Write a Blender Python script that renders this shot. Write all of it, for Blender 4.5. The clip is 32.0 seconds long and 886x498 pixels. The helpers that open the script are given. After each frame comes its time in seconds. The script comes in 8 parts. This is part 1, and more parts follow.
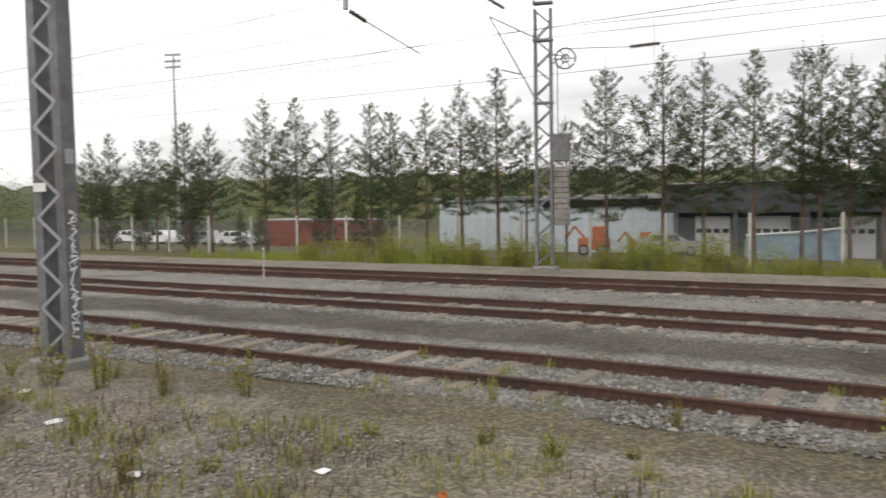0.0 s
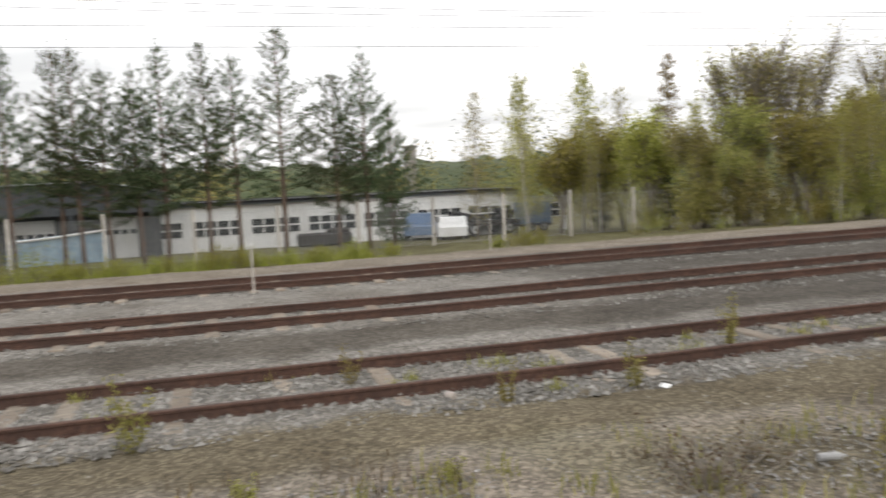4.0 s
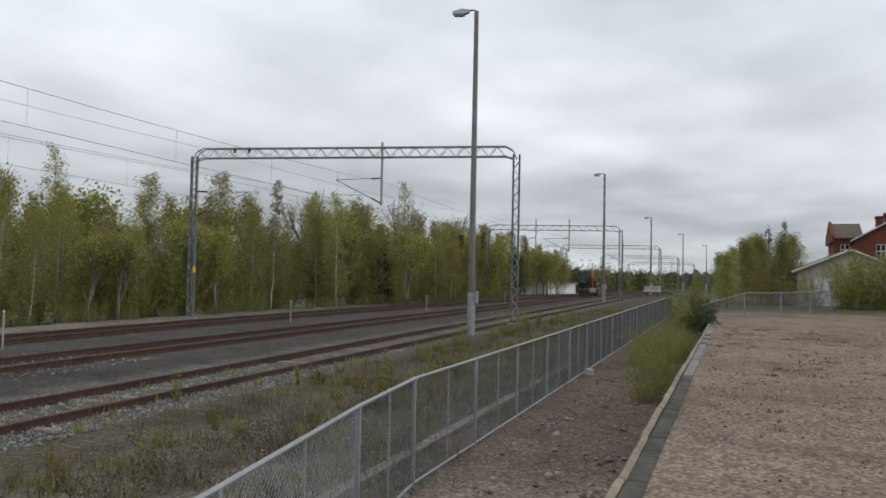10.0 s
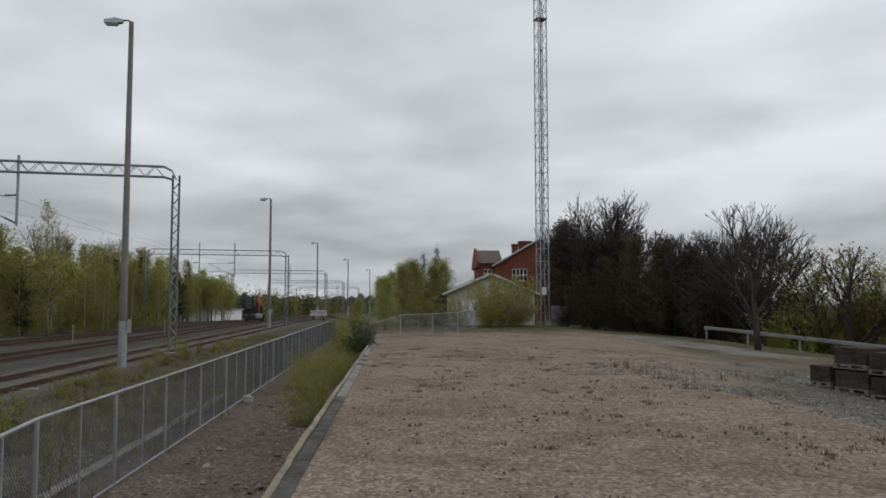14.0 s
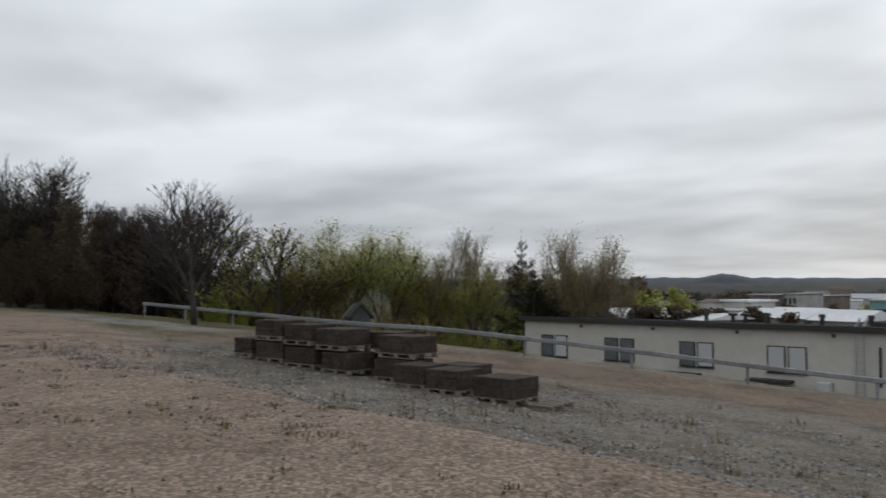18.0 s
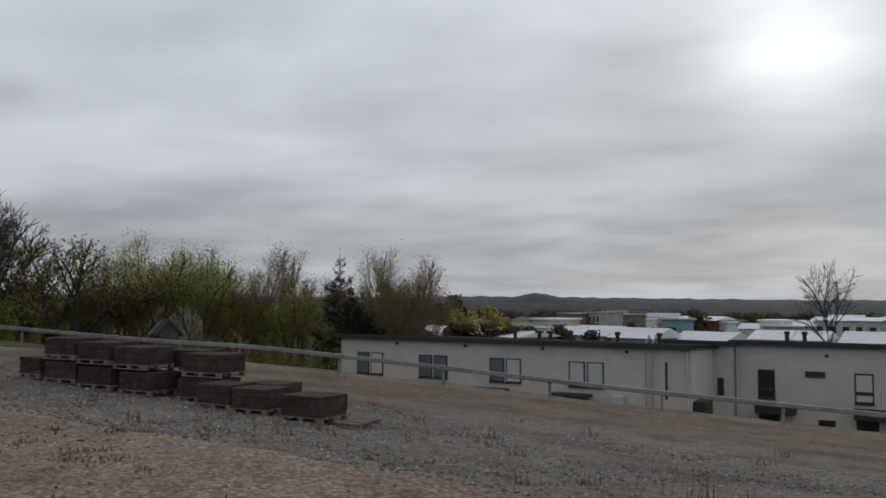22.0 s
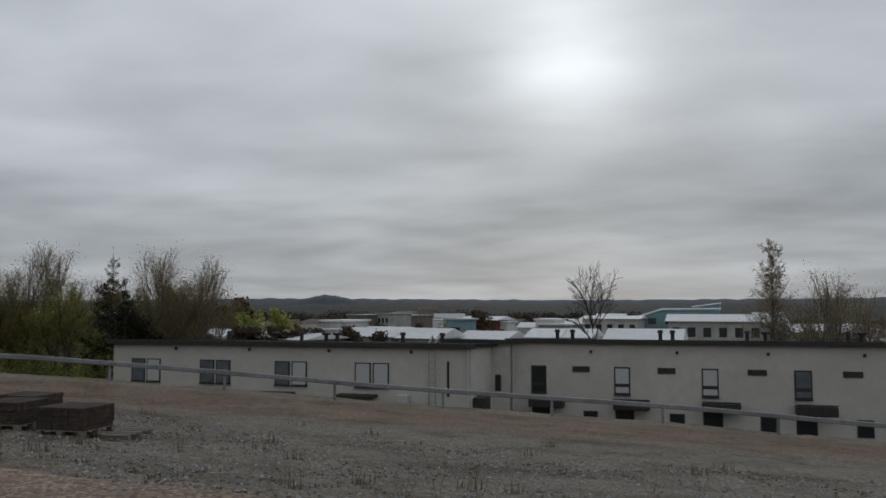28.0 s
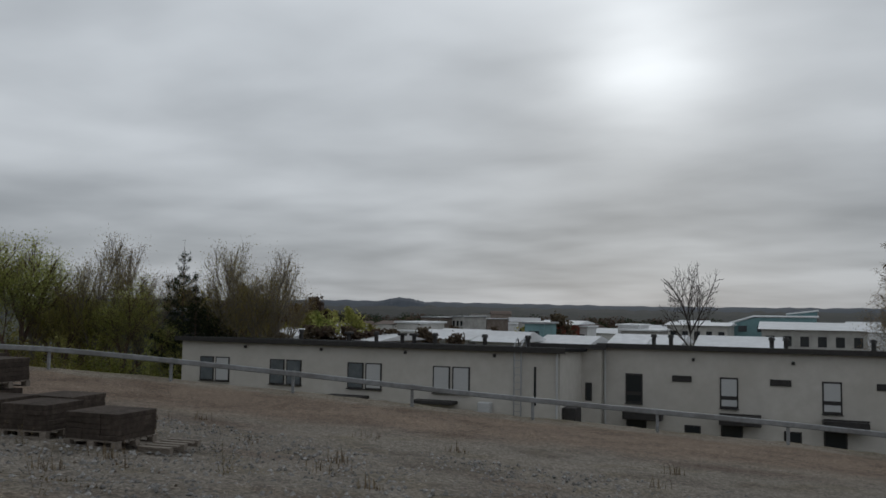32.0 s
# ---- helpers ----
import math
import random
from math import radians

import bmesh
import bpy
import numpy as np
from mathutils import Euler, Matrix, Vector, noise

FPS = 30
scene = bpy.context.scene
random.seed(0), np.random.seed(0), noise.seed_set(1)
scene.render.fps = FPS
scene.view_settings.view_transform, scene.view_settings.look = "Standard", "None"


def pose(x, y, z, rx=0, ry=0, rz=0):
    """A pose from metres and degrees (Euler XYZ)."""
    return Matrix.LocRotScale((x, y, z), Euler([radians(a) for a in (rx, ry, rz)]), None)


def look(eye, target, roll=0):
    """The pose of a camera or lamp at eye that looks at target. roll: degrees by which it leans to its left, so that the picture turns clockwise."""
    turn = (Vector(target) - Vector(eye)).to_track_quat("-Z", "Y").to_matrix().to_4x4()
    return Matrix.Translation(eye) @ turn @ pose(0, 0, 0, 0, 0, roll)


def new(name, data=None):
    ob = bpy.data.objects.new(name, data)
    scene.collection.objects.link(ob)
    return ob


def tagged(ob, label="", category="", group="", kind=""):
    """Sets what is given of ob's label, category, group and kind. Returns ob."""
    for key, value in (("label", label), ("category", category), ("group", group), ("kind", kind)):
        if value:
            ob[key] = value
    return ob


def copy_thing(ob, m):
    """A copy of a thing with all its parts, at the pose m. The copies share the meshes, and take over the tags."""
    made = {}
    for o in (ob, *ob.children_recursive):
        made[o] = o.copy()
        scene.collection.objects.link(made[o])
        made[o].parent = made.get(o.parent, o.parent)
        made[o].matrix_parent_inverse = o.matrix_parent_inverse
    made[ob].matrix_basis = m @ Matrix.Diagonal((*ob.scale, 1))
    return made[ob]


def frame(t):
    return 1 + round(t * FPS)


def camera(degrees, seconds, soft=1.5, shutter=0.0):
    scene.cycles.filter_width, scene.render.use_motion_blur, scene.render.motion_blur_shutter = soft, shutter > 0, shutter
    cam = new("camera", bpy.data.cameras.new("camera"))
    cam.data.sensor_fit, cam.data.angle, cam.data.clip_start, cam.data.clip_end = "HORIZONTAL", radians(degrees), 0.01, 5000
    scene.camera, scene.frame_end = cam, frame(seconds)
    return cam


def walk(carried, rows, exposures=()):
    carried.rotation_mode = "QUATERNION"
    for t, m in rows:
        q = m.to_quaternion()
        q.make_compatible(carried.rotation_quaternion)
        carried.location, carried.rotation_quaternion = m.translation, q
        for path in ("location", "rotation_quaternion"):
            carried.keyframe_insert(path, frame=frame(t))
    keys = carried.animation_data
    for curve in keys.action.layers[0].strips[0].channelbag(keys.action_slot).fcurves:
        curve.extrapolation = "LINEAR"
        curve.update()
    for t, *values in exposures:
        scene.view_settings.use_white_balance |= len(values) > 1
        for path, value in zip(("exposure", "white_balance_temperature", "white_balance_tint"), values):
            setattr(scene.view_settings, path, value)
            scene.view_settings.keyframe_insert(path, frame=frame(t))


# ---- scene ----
cam = camera(57.3, 32.0, 1.6, 0.4)
PATH = [
    (0.0, (-0.024, 0.021, 2.650), (-10.073, 17.272, 1.460), -0.97),
    (0.5, (0.042, 0.012, 2.650), (-8.283, 18.165, 1.568), -1.45),
    (1.0, (0.078, 0.050, 2.648), (-6.584, 18.883, 1.689), -1.70),
    (1.5, (0.097, 0.143, 2.648), (-4.619, 19.556, 1.695), -1.75),
    (2.0, (0.115, 0.257, 2.650), (-2.745, 20.021, 1.555), -1.69),
    (2.5, (0.155, 0.300, 2.652), (-0.057, 20.264, 1.478), -1.35),
    (3.0, (0.256, 0.300, 2.652), (2.057, 20.178, 1.385), -1.56),
    (3.5, (0.398, 0.300, 2.653), (3.922, 19.936, 1.239), -2.18),
    (4.0, (0.518, 0.300, 2.657), (6.644, 19.265, 0.979), -2.63),
    (4.5, (0.572, 0.300, 2.662), (10.655, 17.487, 0.948), -2.58),
    (6.5, (0.561, 0.075, 2.663), (17.132, 11.253, 1.981), 0.58),
    (7.0, (0.529, -0.112, 2.663), (17.604, 10.293, 2.242), 0.72),
    (7.5, (0.523, -0.146, 2.659), (18.105, 9.384, 2.521), 1.28),
    (8.0, (0.537, -0.181, 2.653), (18.753, 8.074, 2.798), 1.55),
    (8.5, (0.556, -0.201, 2.650), (19.309, 6.740, 3.070), 1.51),
    (9.0, (0.571, -0.213, 2.648), (19.712, 5.554, 3.258), 1.39),
    (9.5, (0.577, -0.226, 2.646), (19.898, 4.889, 3.376), 1.13),
    (10.0, (0.576, -0.237, 2.645), (20.004, 4.444, 3.437), 1.14),
    (10.5, (0.580, -0.251, 2.647), (20.122, 3.918, 3.507), 1.30),
    (11.0, (0.591, -0.274, 2.649), (20.254, 3.252, 3.618), 1.01),
    (11.5, (0.597, -0.296, 2.649), (20.373, 2.476, 3.771), 0.86),
    (12.0, (0.602, -0.297, 2.648), (20.489, 1.364, 3.972), 1.17),
    (12.5, (0.614, -0.289, 2.646), (20.556, -0.342, 4.160), 1.06),
    (13.0, (0.634, -0.300, 2.644), (20.510, -1.875, 4.206), 0.64),
    (13.5, (0.615, -0.405, 2.642), (20.368, -3.131, 4.184), 0.21),
    (15.5, (0.537, -0.599, 2.642), (19.702, -6.193, 3.837), -0.87),
    (16.0, (0.478, -0.748, 2.643), (18.892, -8.481, 3.708), -1.39),
    (16.5, (0.480, -0.838, 2.644), (17.871, -10.670, 3.572), -1.47),
    (17.0, (0.517, -0.916, 2.646), (16.668, -12.682, 3.502), -1.06),
    (17.5, (0.567, -0.972, 2.648), (15.494, -14.257, 3.476), -0.69),
    (18.0, (0.603, -1.010, 2.647), (14.213, -15.639, 3.510), -0.13),
    (18.5, (0.597, -1.046, 2.647), (13.190, -16.557, 3.551), 0.17),
    (19.0, (0.553, -1.074, 2.647), (13.087, -16.630, 3.614), 0.59),
    (19.5, (0.507, -1.082, 2.647), (12.983, -16.681, 3.650), 0.44),
    (20.0, (0.471, -1.080, 2.648), (12.706, -16.866, 3.708), 0.75),
    (20.5, (0.448, -1.086, 2.649), (12.225, -17.210, 3.793), 0.86),
    (21.0, (0.435, -1.094, 2.649), (11.730, -17.555, 3.866), 0.54),
    (21.5, (0.417, -1.097, 2.650), (11.180, -17.907, 3.904), 0.42),
    (22.0, (0.388, -1.098, 2.650), (10.491, -18.310, 3.947), 0.38),
    (22.5, (0.362, -1.103, 2.649), (9.816, -18.680, 3.942), 0.42),
    (23.0, (0.346, -1.111, 2.648), (9.250, -18.973, 3.947), 0.46),
    (23.5, (0.334, -1.115, 2.647), (8.852, -19.165, 3.930), 0.41),
    (24.0, (0.311, -1.118, 2.647), (8.451, -19.343, 3.910), 0.14),
    (24.5, (0.293, -1.142, 2.645), (7.752, -19.658, 3.891), 0.26),
    (25.0, (0.325, -1.190, 2.644), (6.806, -20.068, 3.920), 0.34),
    (25.5, (0.394, -1.227, 2.643), (6.235, -20.310, 3.943), 0.11),
    (26.0, (0.431, -1.238, 2.643), (5.933, -20.420, 3.977), 0.00),
    (26.5, (0.334, -1.202, 2.646), (5.799, -20.392, 4.016), 0.07),
    (28.5, (0.141, -1.123, 2.651), (5.532, -20.337, 3.979), -0.09),
    (29.0, (0.045, -1.072, 2.653), (5.676, -20.223, 3.883), -0.28),
    (29.5, (0.042, -1.053, 2.654), (6.128, -20.068, 3.829), -0.50),
    (30.0, (0.039, -1.036, 2.655), (6.628, -19.887, 3.761), -0.28),
    (30.5, (0.241, -1.523, 2.622), (7.245, -20.222, 3.756), -0.03),
    (31.0, (0.625, -2.357, 2.549), (7.879, -20.954, 3.772), 0.32),
    (31.5, (1.253, -3.230, 2.478), (8.466, -21.837, 3.799), 0.70),
    (32.0, (1.584, -3.966, 2.450), (8.713, -22.597, 3.886), 0.87),
]
EXPOSURE = [(0.0, 1.2, 6900, 10), (4.5, 1.42, 6900, 10), (7.0, 1.27, 6450, 10), (9.0, 0.63, 6330, 9), (12.0, 0.42, 6350, 8), (13.0, 0.25, 6360, 8), (17.5, 0.33, 6320, 8), (20.0, 0.1, 6280, 7), (28.0, -0.27, 6230, 7), (32.0, -0.25, 6230, 7)]
walk(cam, [(t, look(eye, target, roll)) for t, eye, target, roll in PATH], EXPOSURE)

# ---- light ----
SUN_DIR = Vector((0.117, -0.949, 0.296)).normalized()
world = bpy.data.worlds.new("overcast_sky")
scene.world = world
world.use_nodes = True
wn, wl = world.node_tree.nodes, world.node_tree.links
wn.clear()


def wnode(kind, **values):
    n = wn.new(kind)
    for key, value in values.items():
        n.inputs[key].default_value = value
    return n


w_out = wn.new("ShaderNodeOutputWorld")
w_bg = wnode("ShaderNodeBackground", Strength=1.0)
w_tc = wn.new("ShaderNodeTexCoord")
w_sky = wn.new("ShaderNodeTexSky")
w_sky.sky_type = "NISHITA"
w_sky.sun_disc = False
w_sky.sun_elevation = math.asin(SUN_DIR.z)
w_sky.sun_rotation = math.atan2(SUN_DIR.x, SUN_DIR.y)
w_skyd = wn.new("ShaderNodeVectorMath")
w_skyd.operation = "SCALE"
w_skyd.inputs["Scale"].default_value = 0.08
wl.new(w_sky.outputs[0], w_skyd.inputs[0])
# cloud deck: a flat layer seen in perspective
w_sep = wn.new("ShaderNodeSeparateXYZ")
wl.new(w_tc.outputs["Generated"], w_sep.inputs[0])


def wmath(op, a, b=None, clamp=False):
    n = wn.new("ShaderNodeMath")
    n.operation, n.use_clamp = op, clamp
    for i, v in enumerate((a, b)):
        if v is None:
            continue
        if isinstance(v, (int, float)):
            n.inputs[i].default_value = v
        else:
            wl.new(v, n.inputs[i])
    return n.outputs[0]


up = wmath("ADD", wmath("MAXIMUM", w_sep.outputs[2], 0.0), 0.13)
w_com = wn.new("ShaderNodeCombineXYZ")
wl.new(wmath("DIVIDE", w_sep.outputs[0], up), w_com.inputs[0])
wl.new(wmath("DIVIDE", w_sep.outputs[1], up), w_com.inputs[1])
w_big = wnode("ShaderNodeTexNoise", Scale=0.48, Detail=4.0, Roughness=0.5, Distortion=0.1)
w_fine = wnode("ShaderNodeTexNoise", Scale=1.9, Detail=4.0, Roughness=0.5, Distortion=0.15)
w_map = wn.new("ShaderNodeMapping")
w_map.inputs["Rotation"].default_value = (0, 0, radians(28))
w_map.inputs["Scale"].default_value = (0.85, 1.0, 1.0)
wl.new(w_com.outputs[0], w_map.inputs[0])
wl.new(w_map.outputs[0], w_big.inputs["Vector"])
wl.new(w_map.outputs[0], w_fine.inputs["Vector"])
cloud = wmath("ADD", wmath("MULTIPLY", w_big.outputs[0], 0.8), wmath("MULTIPLY", w_fine.outputs[0], 0.2))
w_ramp = wn.new("ShaderNodeValToRGB")
w_ramp.color_ramp.elements[0].position, w_ramp.color_ramp.elements[0].color = 0.36, (0.40, 0.415, 0.44, 1)
w_ramp.color_ramp.elements[1].position, w_ramp.color_ramp.elements[1].color = 0.65, (0.74, 0.755, 0.785, 1)
wl.new(cloud, w_ramp.inputs[0])
# the sun behind thin cloud brightens the deck around it
w_dot = wn.new("ShaderNodeVectorMath")
w_dot.operation = "DOT_PRODUCT"
w_dot.inputs[1].default_value = SUN_DIR
wl.new(w_tc.outputs["Generated"], w_dot.inputs[0])
facing = wmath("MAXIMUM", w_dot.outputs["Value"], 0.0)
glow = wmath("ADD", wmath("MULTIPLY", wmath("POWER", facing, 250.0), 0.42), wmath("MULTIPLY", wmath("POWER", facing, 8.0), 0.05))
glow = wmath("MULTIPLY", glow, wmath("MULTIPLY", cloud, 2.0))
w_add = wn.new("ShaderNodeMixRGB")
w_add.blend_type = "ADD"
w_add.inputs[0].default_value = 1.0
wl.new(w_ramp.outputs[0], w_add.inputs[1])
wl.new(glow, w_add.inputs[2])
w_mix = wn.new("ShaderNodeMixRGB")
w_mix.inputs[0].default_value = 0.97
wl.new(w_skyd.outputs[0], w_mix.inputs[1])
wl.new(w_add.outputs[0], w_mix.inputs[2])
# an overcast sky is dimmer towards the horizon
w_dim = wn.new("ShaderNodeMixRGB")
w_dim.blend_type = "MULTIPLY"
w_dim.inputs[0].default_value = 1.0
w_grad = wn.new("ShaderNodeMapRange")
w_grad.interpolation_type = "SMOOTHSTEP"
for i, v in ((1, -0.02), (2, 0.36), (3, 0.69), (4, 1.06)):
    w_grad.inputs[i].default_value = v
wl.new(w_sep.outputs[2], w_grad.inputs[0])
wl.new(w_mix.outputs[0], w_dim.inputs[1])
wl.new(w_grad.outputs[0], w_dim.inputs[2])
wl.new(w_dim.outputs[0], w_bg.inputs[0])
wl.new(w_bg.outputs[0], w_out.inputs[0])

sun_data = bpy.data.lights.new("sun", "SUN")
sun_data.energy, sun_data.angle, sun_data.color = 0.32, radians(20), (1.0, 0.96, 0.9)
sun = new("sun", sun_data)
sun.matrix_world = look(SUN_DIR * 60, (0, 0, 0))

# ---- materials ----
class Nodes:
    """A small builder of node materials."""

    def __init__(self, name):
        self.m = bpy.data.materials.new(name)
        self.m.use_nodes = True
        self.t = self.m.node_tree
        self.b = self.t.nodes["Principled BSDF"]
        self.tc = self.t.nodes.new("ShaderNodeTexCoord")

    def add(self, kind, **values):
        n = self.t.nodes.new(kind)
        for key, value in values.items():
            n.inputs[key].default_value = value
        return n

    def link(self, a, b):
        self.t.links.new(a, b)

    def noise(self, scale, detail=4.0, rough=0.55, stretch=None, world_space=False, distort=0.0):
        n = self.add("ShaderNodeTexNoise", Scale=scale, Detail=detail, Roughness=rough, Distortion=distort)
        src = self.tc.outputs["Object"]
        if world_space:
            src = self.t.nodes.new("ShaderNodeNewGeometry").outputs["Position"]
        if stretch:
            mp = self.add("ShaderNodeMapping", Scale=stretch)
            self.link(src, mp.inputs[0])
            src = mp.outputs[0]
        self.link(src, n.inputs["Vector"])
        return n.outputs[0]

    def ramp(self, fac, stops):
        r = self.t.nodes.new("ShaderNodeValToRGB")
        el = r.color_ramp.elements
        while len(el) < len(stops):
            el.new(0.5)
        for e, (p, c) in zip(el, stops):
            e.position, e.color = p, (*c, 1)
        self.link(fac, r.inputs[0])
        return r.outputs[0]

    def mix(self, fac, a, b, mode="MIX"):
        n = self.t.nodes.new("ShaderNodeMixRGB")
        n.blend_type = mode
        for i, v in enumerate((fac, a, b)):
            if isinstance(v, (int, float)):
                n.inputs[i].default_value = v
            elif isinstance(v, tuple):
                n.inputs[i].default_value = (*v, 1)
            else:
                self.link(v, n.inputs[i])
        return n.outputs[0]

    def math(self, op, a, b=None, clamp=False):
        n = self.t.nodes.new("ShaderNodeMath")
        n.operation, n.use_clamp = op, clamp
        for i, v in enumerate((a, b)):
            if v is None:
                continue
            if isinstance(v, (int, float)):
                n.inputs[i].default_value = v
            else:
                self.link(v, n.inputs[i])
        return n.outputs[0]

    def bump(self, height, strength=0.4, distance=0.02):
        n = self.add("ShaderNodeBump", Strength=strength, Distance=distance)
        self.link(height, n.inputs["Height"])
        self.link(n.outputs[0], self.b.inputs["Normal"])

    def done(self, colour, rough=0.8, metal=0.0, spec=0.3):
        if isinstance(colour, tuple):
            self.b.inputs["Base Color"].default_value = (*colour, 1)
        else:
            self.link(colour, self.b.inputs["Base Color"])
        if isinstance(rough, (int, float)):
            self.b.inputs["Roughness"].default_value = rough
        else:
            self.link(rough, self.b.inputs["Roughness"])
        self.b.inputs["Metallic"].default_value = metal
        self.b.inputs["Specular IOR Level"].default_value = spec
        return self.m


def surf(name, a, b, scale=8.0, rough=0.8, metal=0.0, bump=0.3, dist=0.01, stain=None, stain_scale=0.6, stain_amount=0.5, stretch=None, random_tint=0.0, spec=0.3):
    """A surface with a fine grain between two colours and a coarser stain."""
    n = Nodes(name)
    fine = n.noise(scale, 5.0, 0.6, stretch)
    col = n.ramp(fine, [(0.32, a), (0.68, b)])
    if stain:
        big = n.noise(stain_scale, 4.0, 0.65, None, True)
        col = n.mix(n.math("MULTIPLY", n.ramp(big, [(0.42, (0, 0, 0)), (0.66, (1, 1, 1))]), stain_amount), col, stain)
    if random_tint:
        info = n.t.nodes.new("ShaderNodeObjectInfo")
        hsv = n.add("ShaderNodeHueSaturation")
        n.link(n.math("ADD", n.math("MULTIPLY", info.outputs["Random"], random_tint), 1.0 - random_tint / 2), hsv.inputs["Value"])
        n.link(col, hsv.inputs["Color"])
        col = hsv.outputs[0]
    if bump:
        n.bump(fine, bump, dist)
    return n.done(col, rough, metal, spec)


def leaf_mat(name, a, b, c=None, spread=0.35):
    """Leaves: each leaf has its own tone; some light shines through."""
    n = Nodes(name)
    geo = n.t.nodes.new("ShaderNodeNewGeometry")
    info = n.t.nodes.new("ShaderNodeObjectInfo")
    col = n.ramp(geo.outputs["Random Per Island"], [(0.1, a), (0.7, b), (1.0, c or b)])
    hsv = n.add("ShaderNodeHueSaturation")
    n.link(n.math("ADD", n.math("MULTIPLY", info.outputs["Random"], spread), 1.0 - spread / 2), hsv.inputs["Value"])
    n.link(n.math("ADD", n.math("MULTIPLY", info.outputs["Random"], 0.05), 0.475), hsv.inputs["Hue"])
    n.link(col, hsv.inputs["Color"])
    m = n.done(hsv.outputs[0], 0.75, 0.0, 0.15)
    tr = n.add("ShaderNodeBsdfTranslucent")
    n.link(hsv.outputs[0], tr.inputs["Color"])
    mixs = n.add("ShaderNodeMixShader", Fac=0.5)
    out = n.t.nodes["Material Output"]
    n.link(n.b.outputs[0], mixs.inputs[1])
    n.link(tr.outputs[0], mixs.inputs[2])
    n.link(mixs.outputs[0], out.inputs[0])
    return m


def glass_mat(name, tint):
    n = Nodes(name)
    fine = n.noise(0.7, 2.0)
    n.bump(fine, 0.03, 0.01)
    n.b.inputs["IOR"].default_value = 1.5
    return n.done(tint, 0.06, 0.0, 0.6)


def gravel_mat(name, lo, mid, hi, stone=22.0, dirt=(0.12, 0.09, 0.07), dirt_amount=0.5, dirt_scale=0.35, extra=None):
    """Loose stones: cells with their own tone over a dirt that shows in patches."""
    n = Nodes(name)
    geo = n.t.nodes.new("ShaderNodeNewGeometry")
    vor = n.add("ShaderNodeTexVoronoi", Scale=stone)
    n.link(geo.outputs["Position"], vor.inputs["Vector"])
    sep = n.t.nodes.new("ShaderNodeSeparateColor")
    n.link(vor.outputs["Color"], sep.inputs[0])
    col = n.ramp(sep.outputs[0], [(0.0, lo), (0.5, mid), (1.0, hi)])
    fine = n.noise(90.0, 3.0, 0.6, None, True)
    col = n.mix(0.45, col, n.ramp(fine, [(0.3, lo), (0.7, hi)]))
    big = n.noise(dirt_scale, 6.0, 0.65, None, True, 0.4)
    patch = n.math("MULTIPLY", n.ramp(big, [(0.40, (0, 0, 0)), (0.62, (1, 1, 1))]), dirt_amount)
    col = n.mix(patch, col, dirt)
    if extra:
        big2 = n.noise(extra[1], 5.0, 0.7, None, True, 0.6)
        col = n.mix(n.math("MULTIPLY", n.ramp(big2, [(0.52, (0, 0, 0)), (0.66, (1, 1, 1))]), extra[2]), col, extra[0])
    height = n.math("ADD", n.math("MULTIPLY", vor.outputs["Distance"], -1.0), n.math("MULTIPLY", fine, 0.4))
    n.bump(height, 0.7, 0.02)
    return n.done(col, 0.92, 0.0, 0.2)


M_PALESTONE = surf("pale_stone", (0.22, 0.19, 0.165), (0.42, 0.38, 0.35), 9.0, 0.9, 0, 0.2, 0.005)
M_RUST = surf("rusty_rail", (0.058, 0.033, 0.026), (0.118, 0.066, 0.049), 14.0, 0.75, 0.35, 0.3, 0.004, (0.045, 0.03, 0.026), 0.9, 0.6)
M_SLEEPER = surf("old_sleeper", (0.17, 0.145, 0.118), (0.31, 0.265, 0.215), 6.0, 0.9, 0, 0.5, 0.01, (0.12, 0.085, 0.064), 0.8, 0.65, (1, 6, 6), 0.35)
M_GALV = surf("galvanised_steel", (0.30, 0.315, 0.33), (0.40, 0.41, 0.425), 7.0, 0.5, 0.6, 0.1, 0.002, (0.26, 0.25, 0.24), 0.8, 0.5)
M_MAST = surf("weathered_steel", (0.13, 0.135, 0.145), (0.21, 0.215, 0.225), 5.0, 0.6, 0.4, 0.15, 0.003, (0.09, 0.075, 0.065), 0.9, 0.5)
M_GUARD = surf("weathered_guard_rail", (0.22, 0.228, 0.235), (0.31, 0.318, 0.325), 6.0, 0.55, 0.4, 0.1, 0.002, (0.12, 0.11, 0.1), 0.7, 0.5)
M_POLE = surf("brown_grey_pole", (0.115, 0.105, 0.095), (0.165, 0.15, 0.135), 4.0, 0.6, 0.3, 0.1, 0.002, (0.2, 0.19, 0.18), 0.7, 0.4)
M_WIRE = surf("dark_wire", (0.06, 0.06, 0.06), (0.1, 0.1, 0.1), 3.0, 0.5, 0.6, 0.0)
M_INSUL = surf("brown_insulator", (0.05, 0.035, 0.03), (0.08, 0.055, 0.045), 9.0, 0.3, 0.0, 0.0)
M_CONCRETE = surf("worn_concrete", (0.17, 0.16, 0.145), (0.28, 0.265, 0.245), 6.0, 0.9, 0, 0.5, 0.01, (0.12, 0.11, 0.1), 0.9, 0.7, None, 0.2)
M_WETCON = surf("dark_mossy_concrete", (0.034, 0.03, 0.025), (0.065, 0.058, 0.048), 6.0, 0.9, 0, 0.5, 0.01, (0.13, 0.12, 0.1), 1.6, 0.7, None, 0.2)
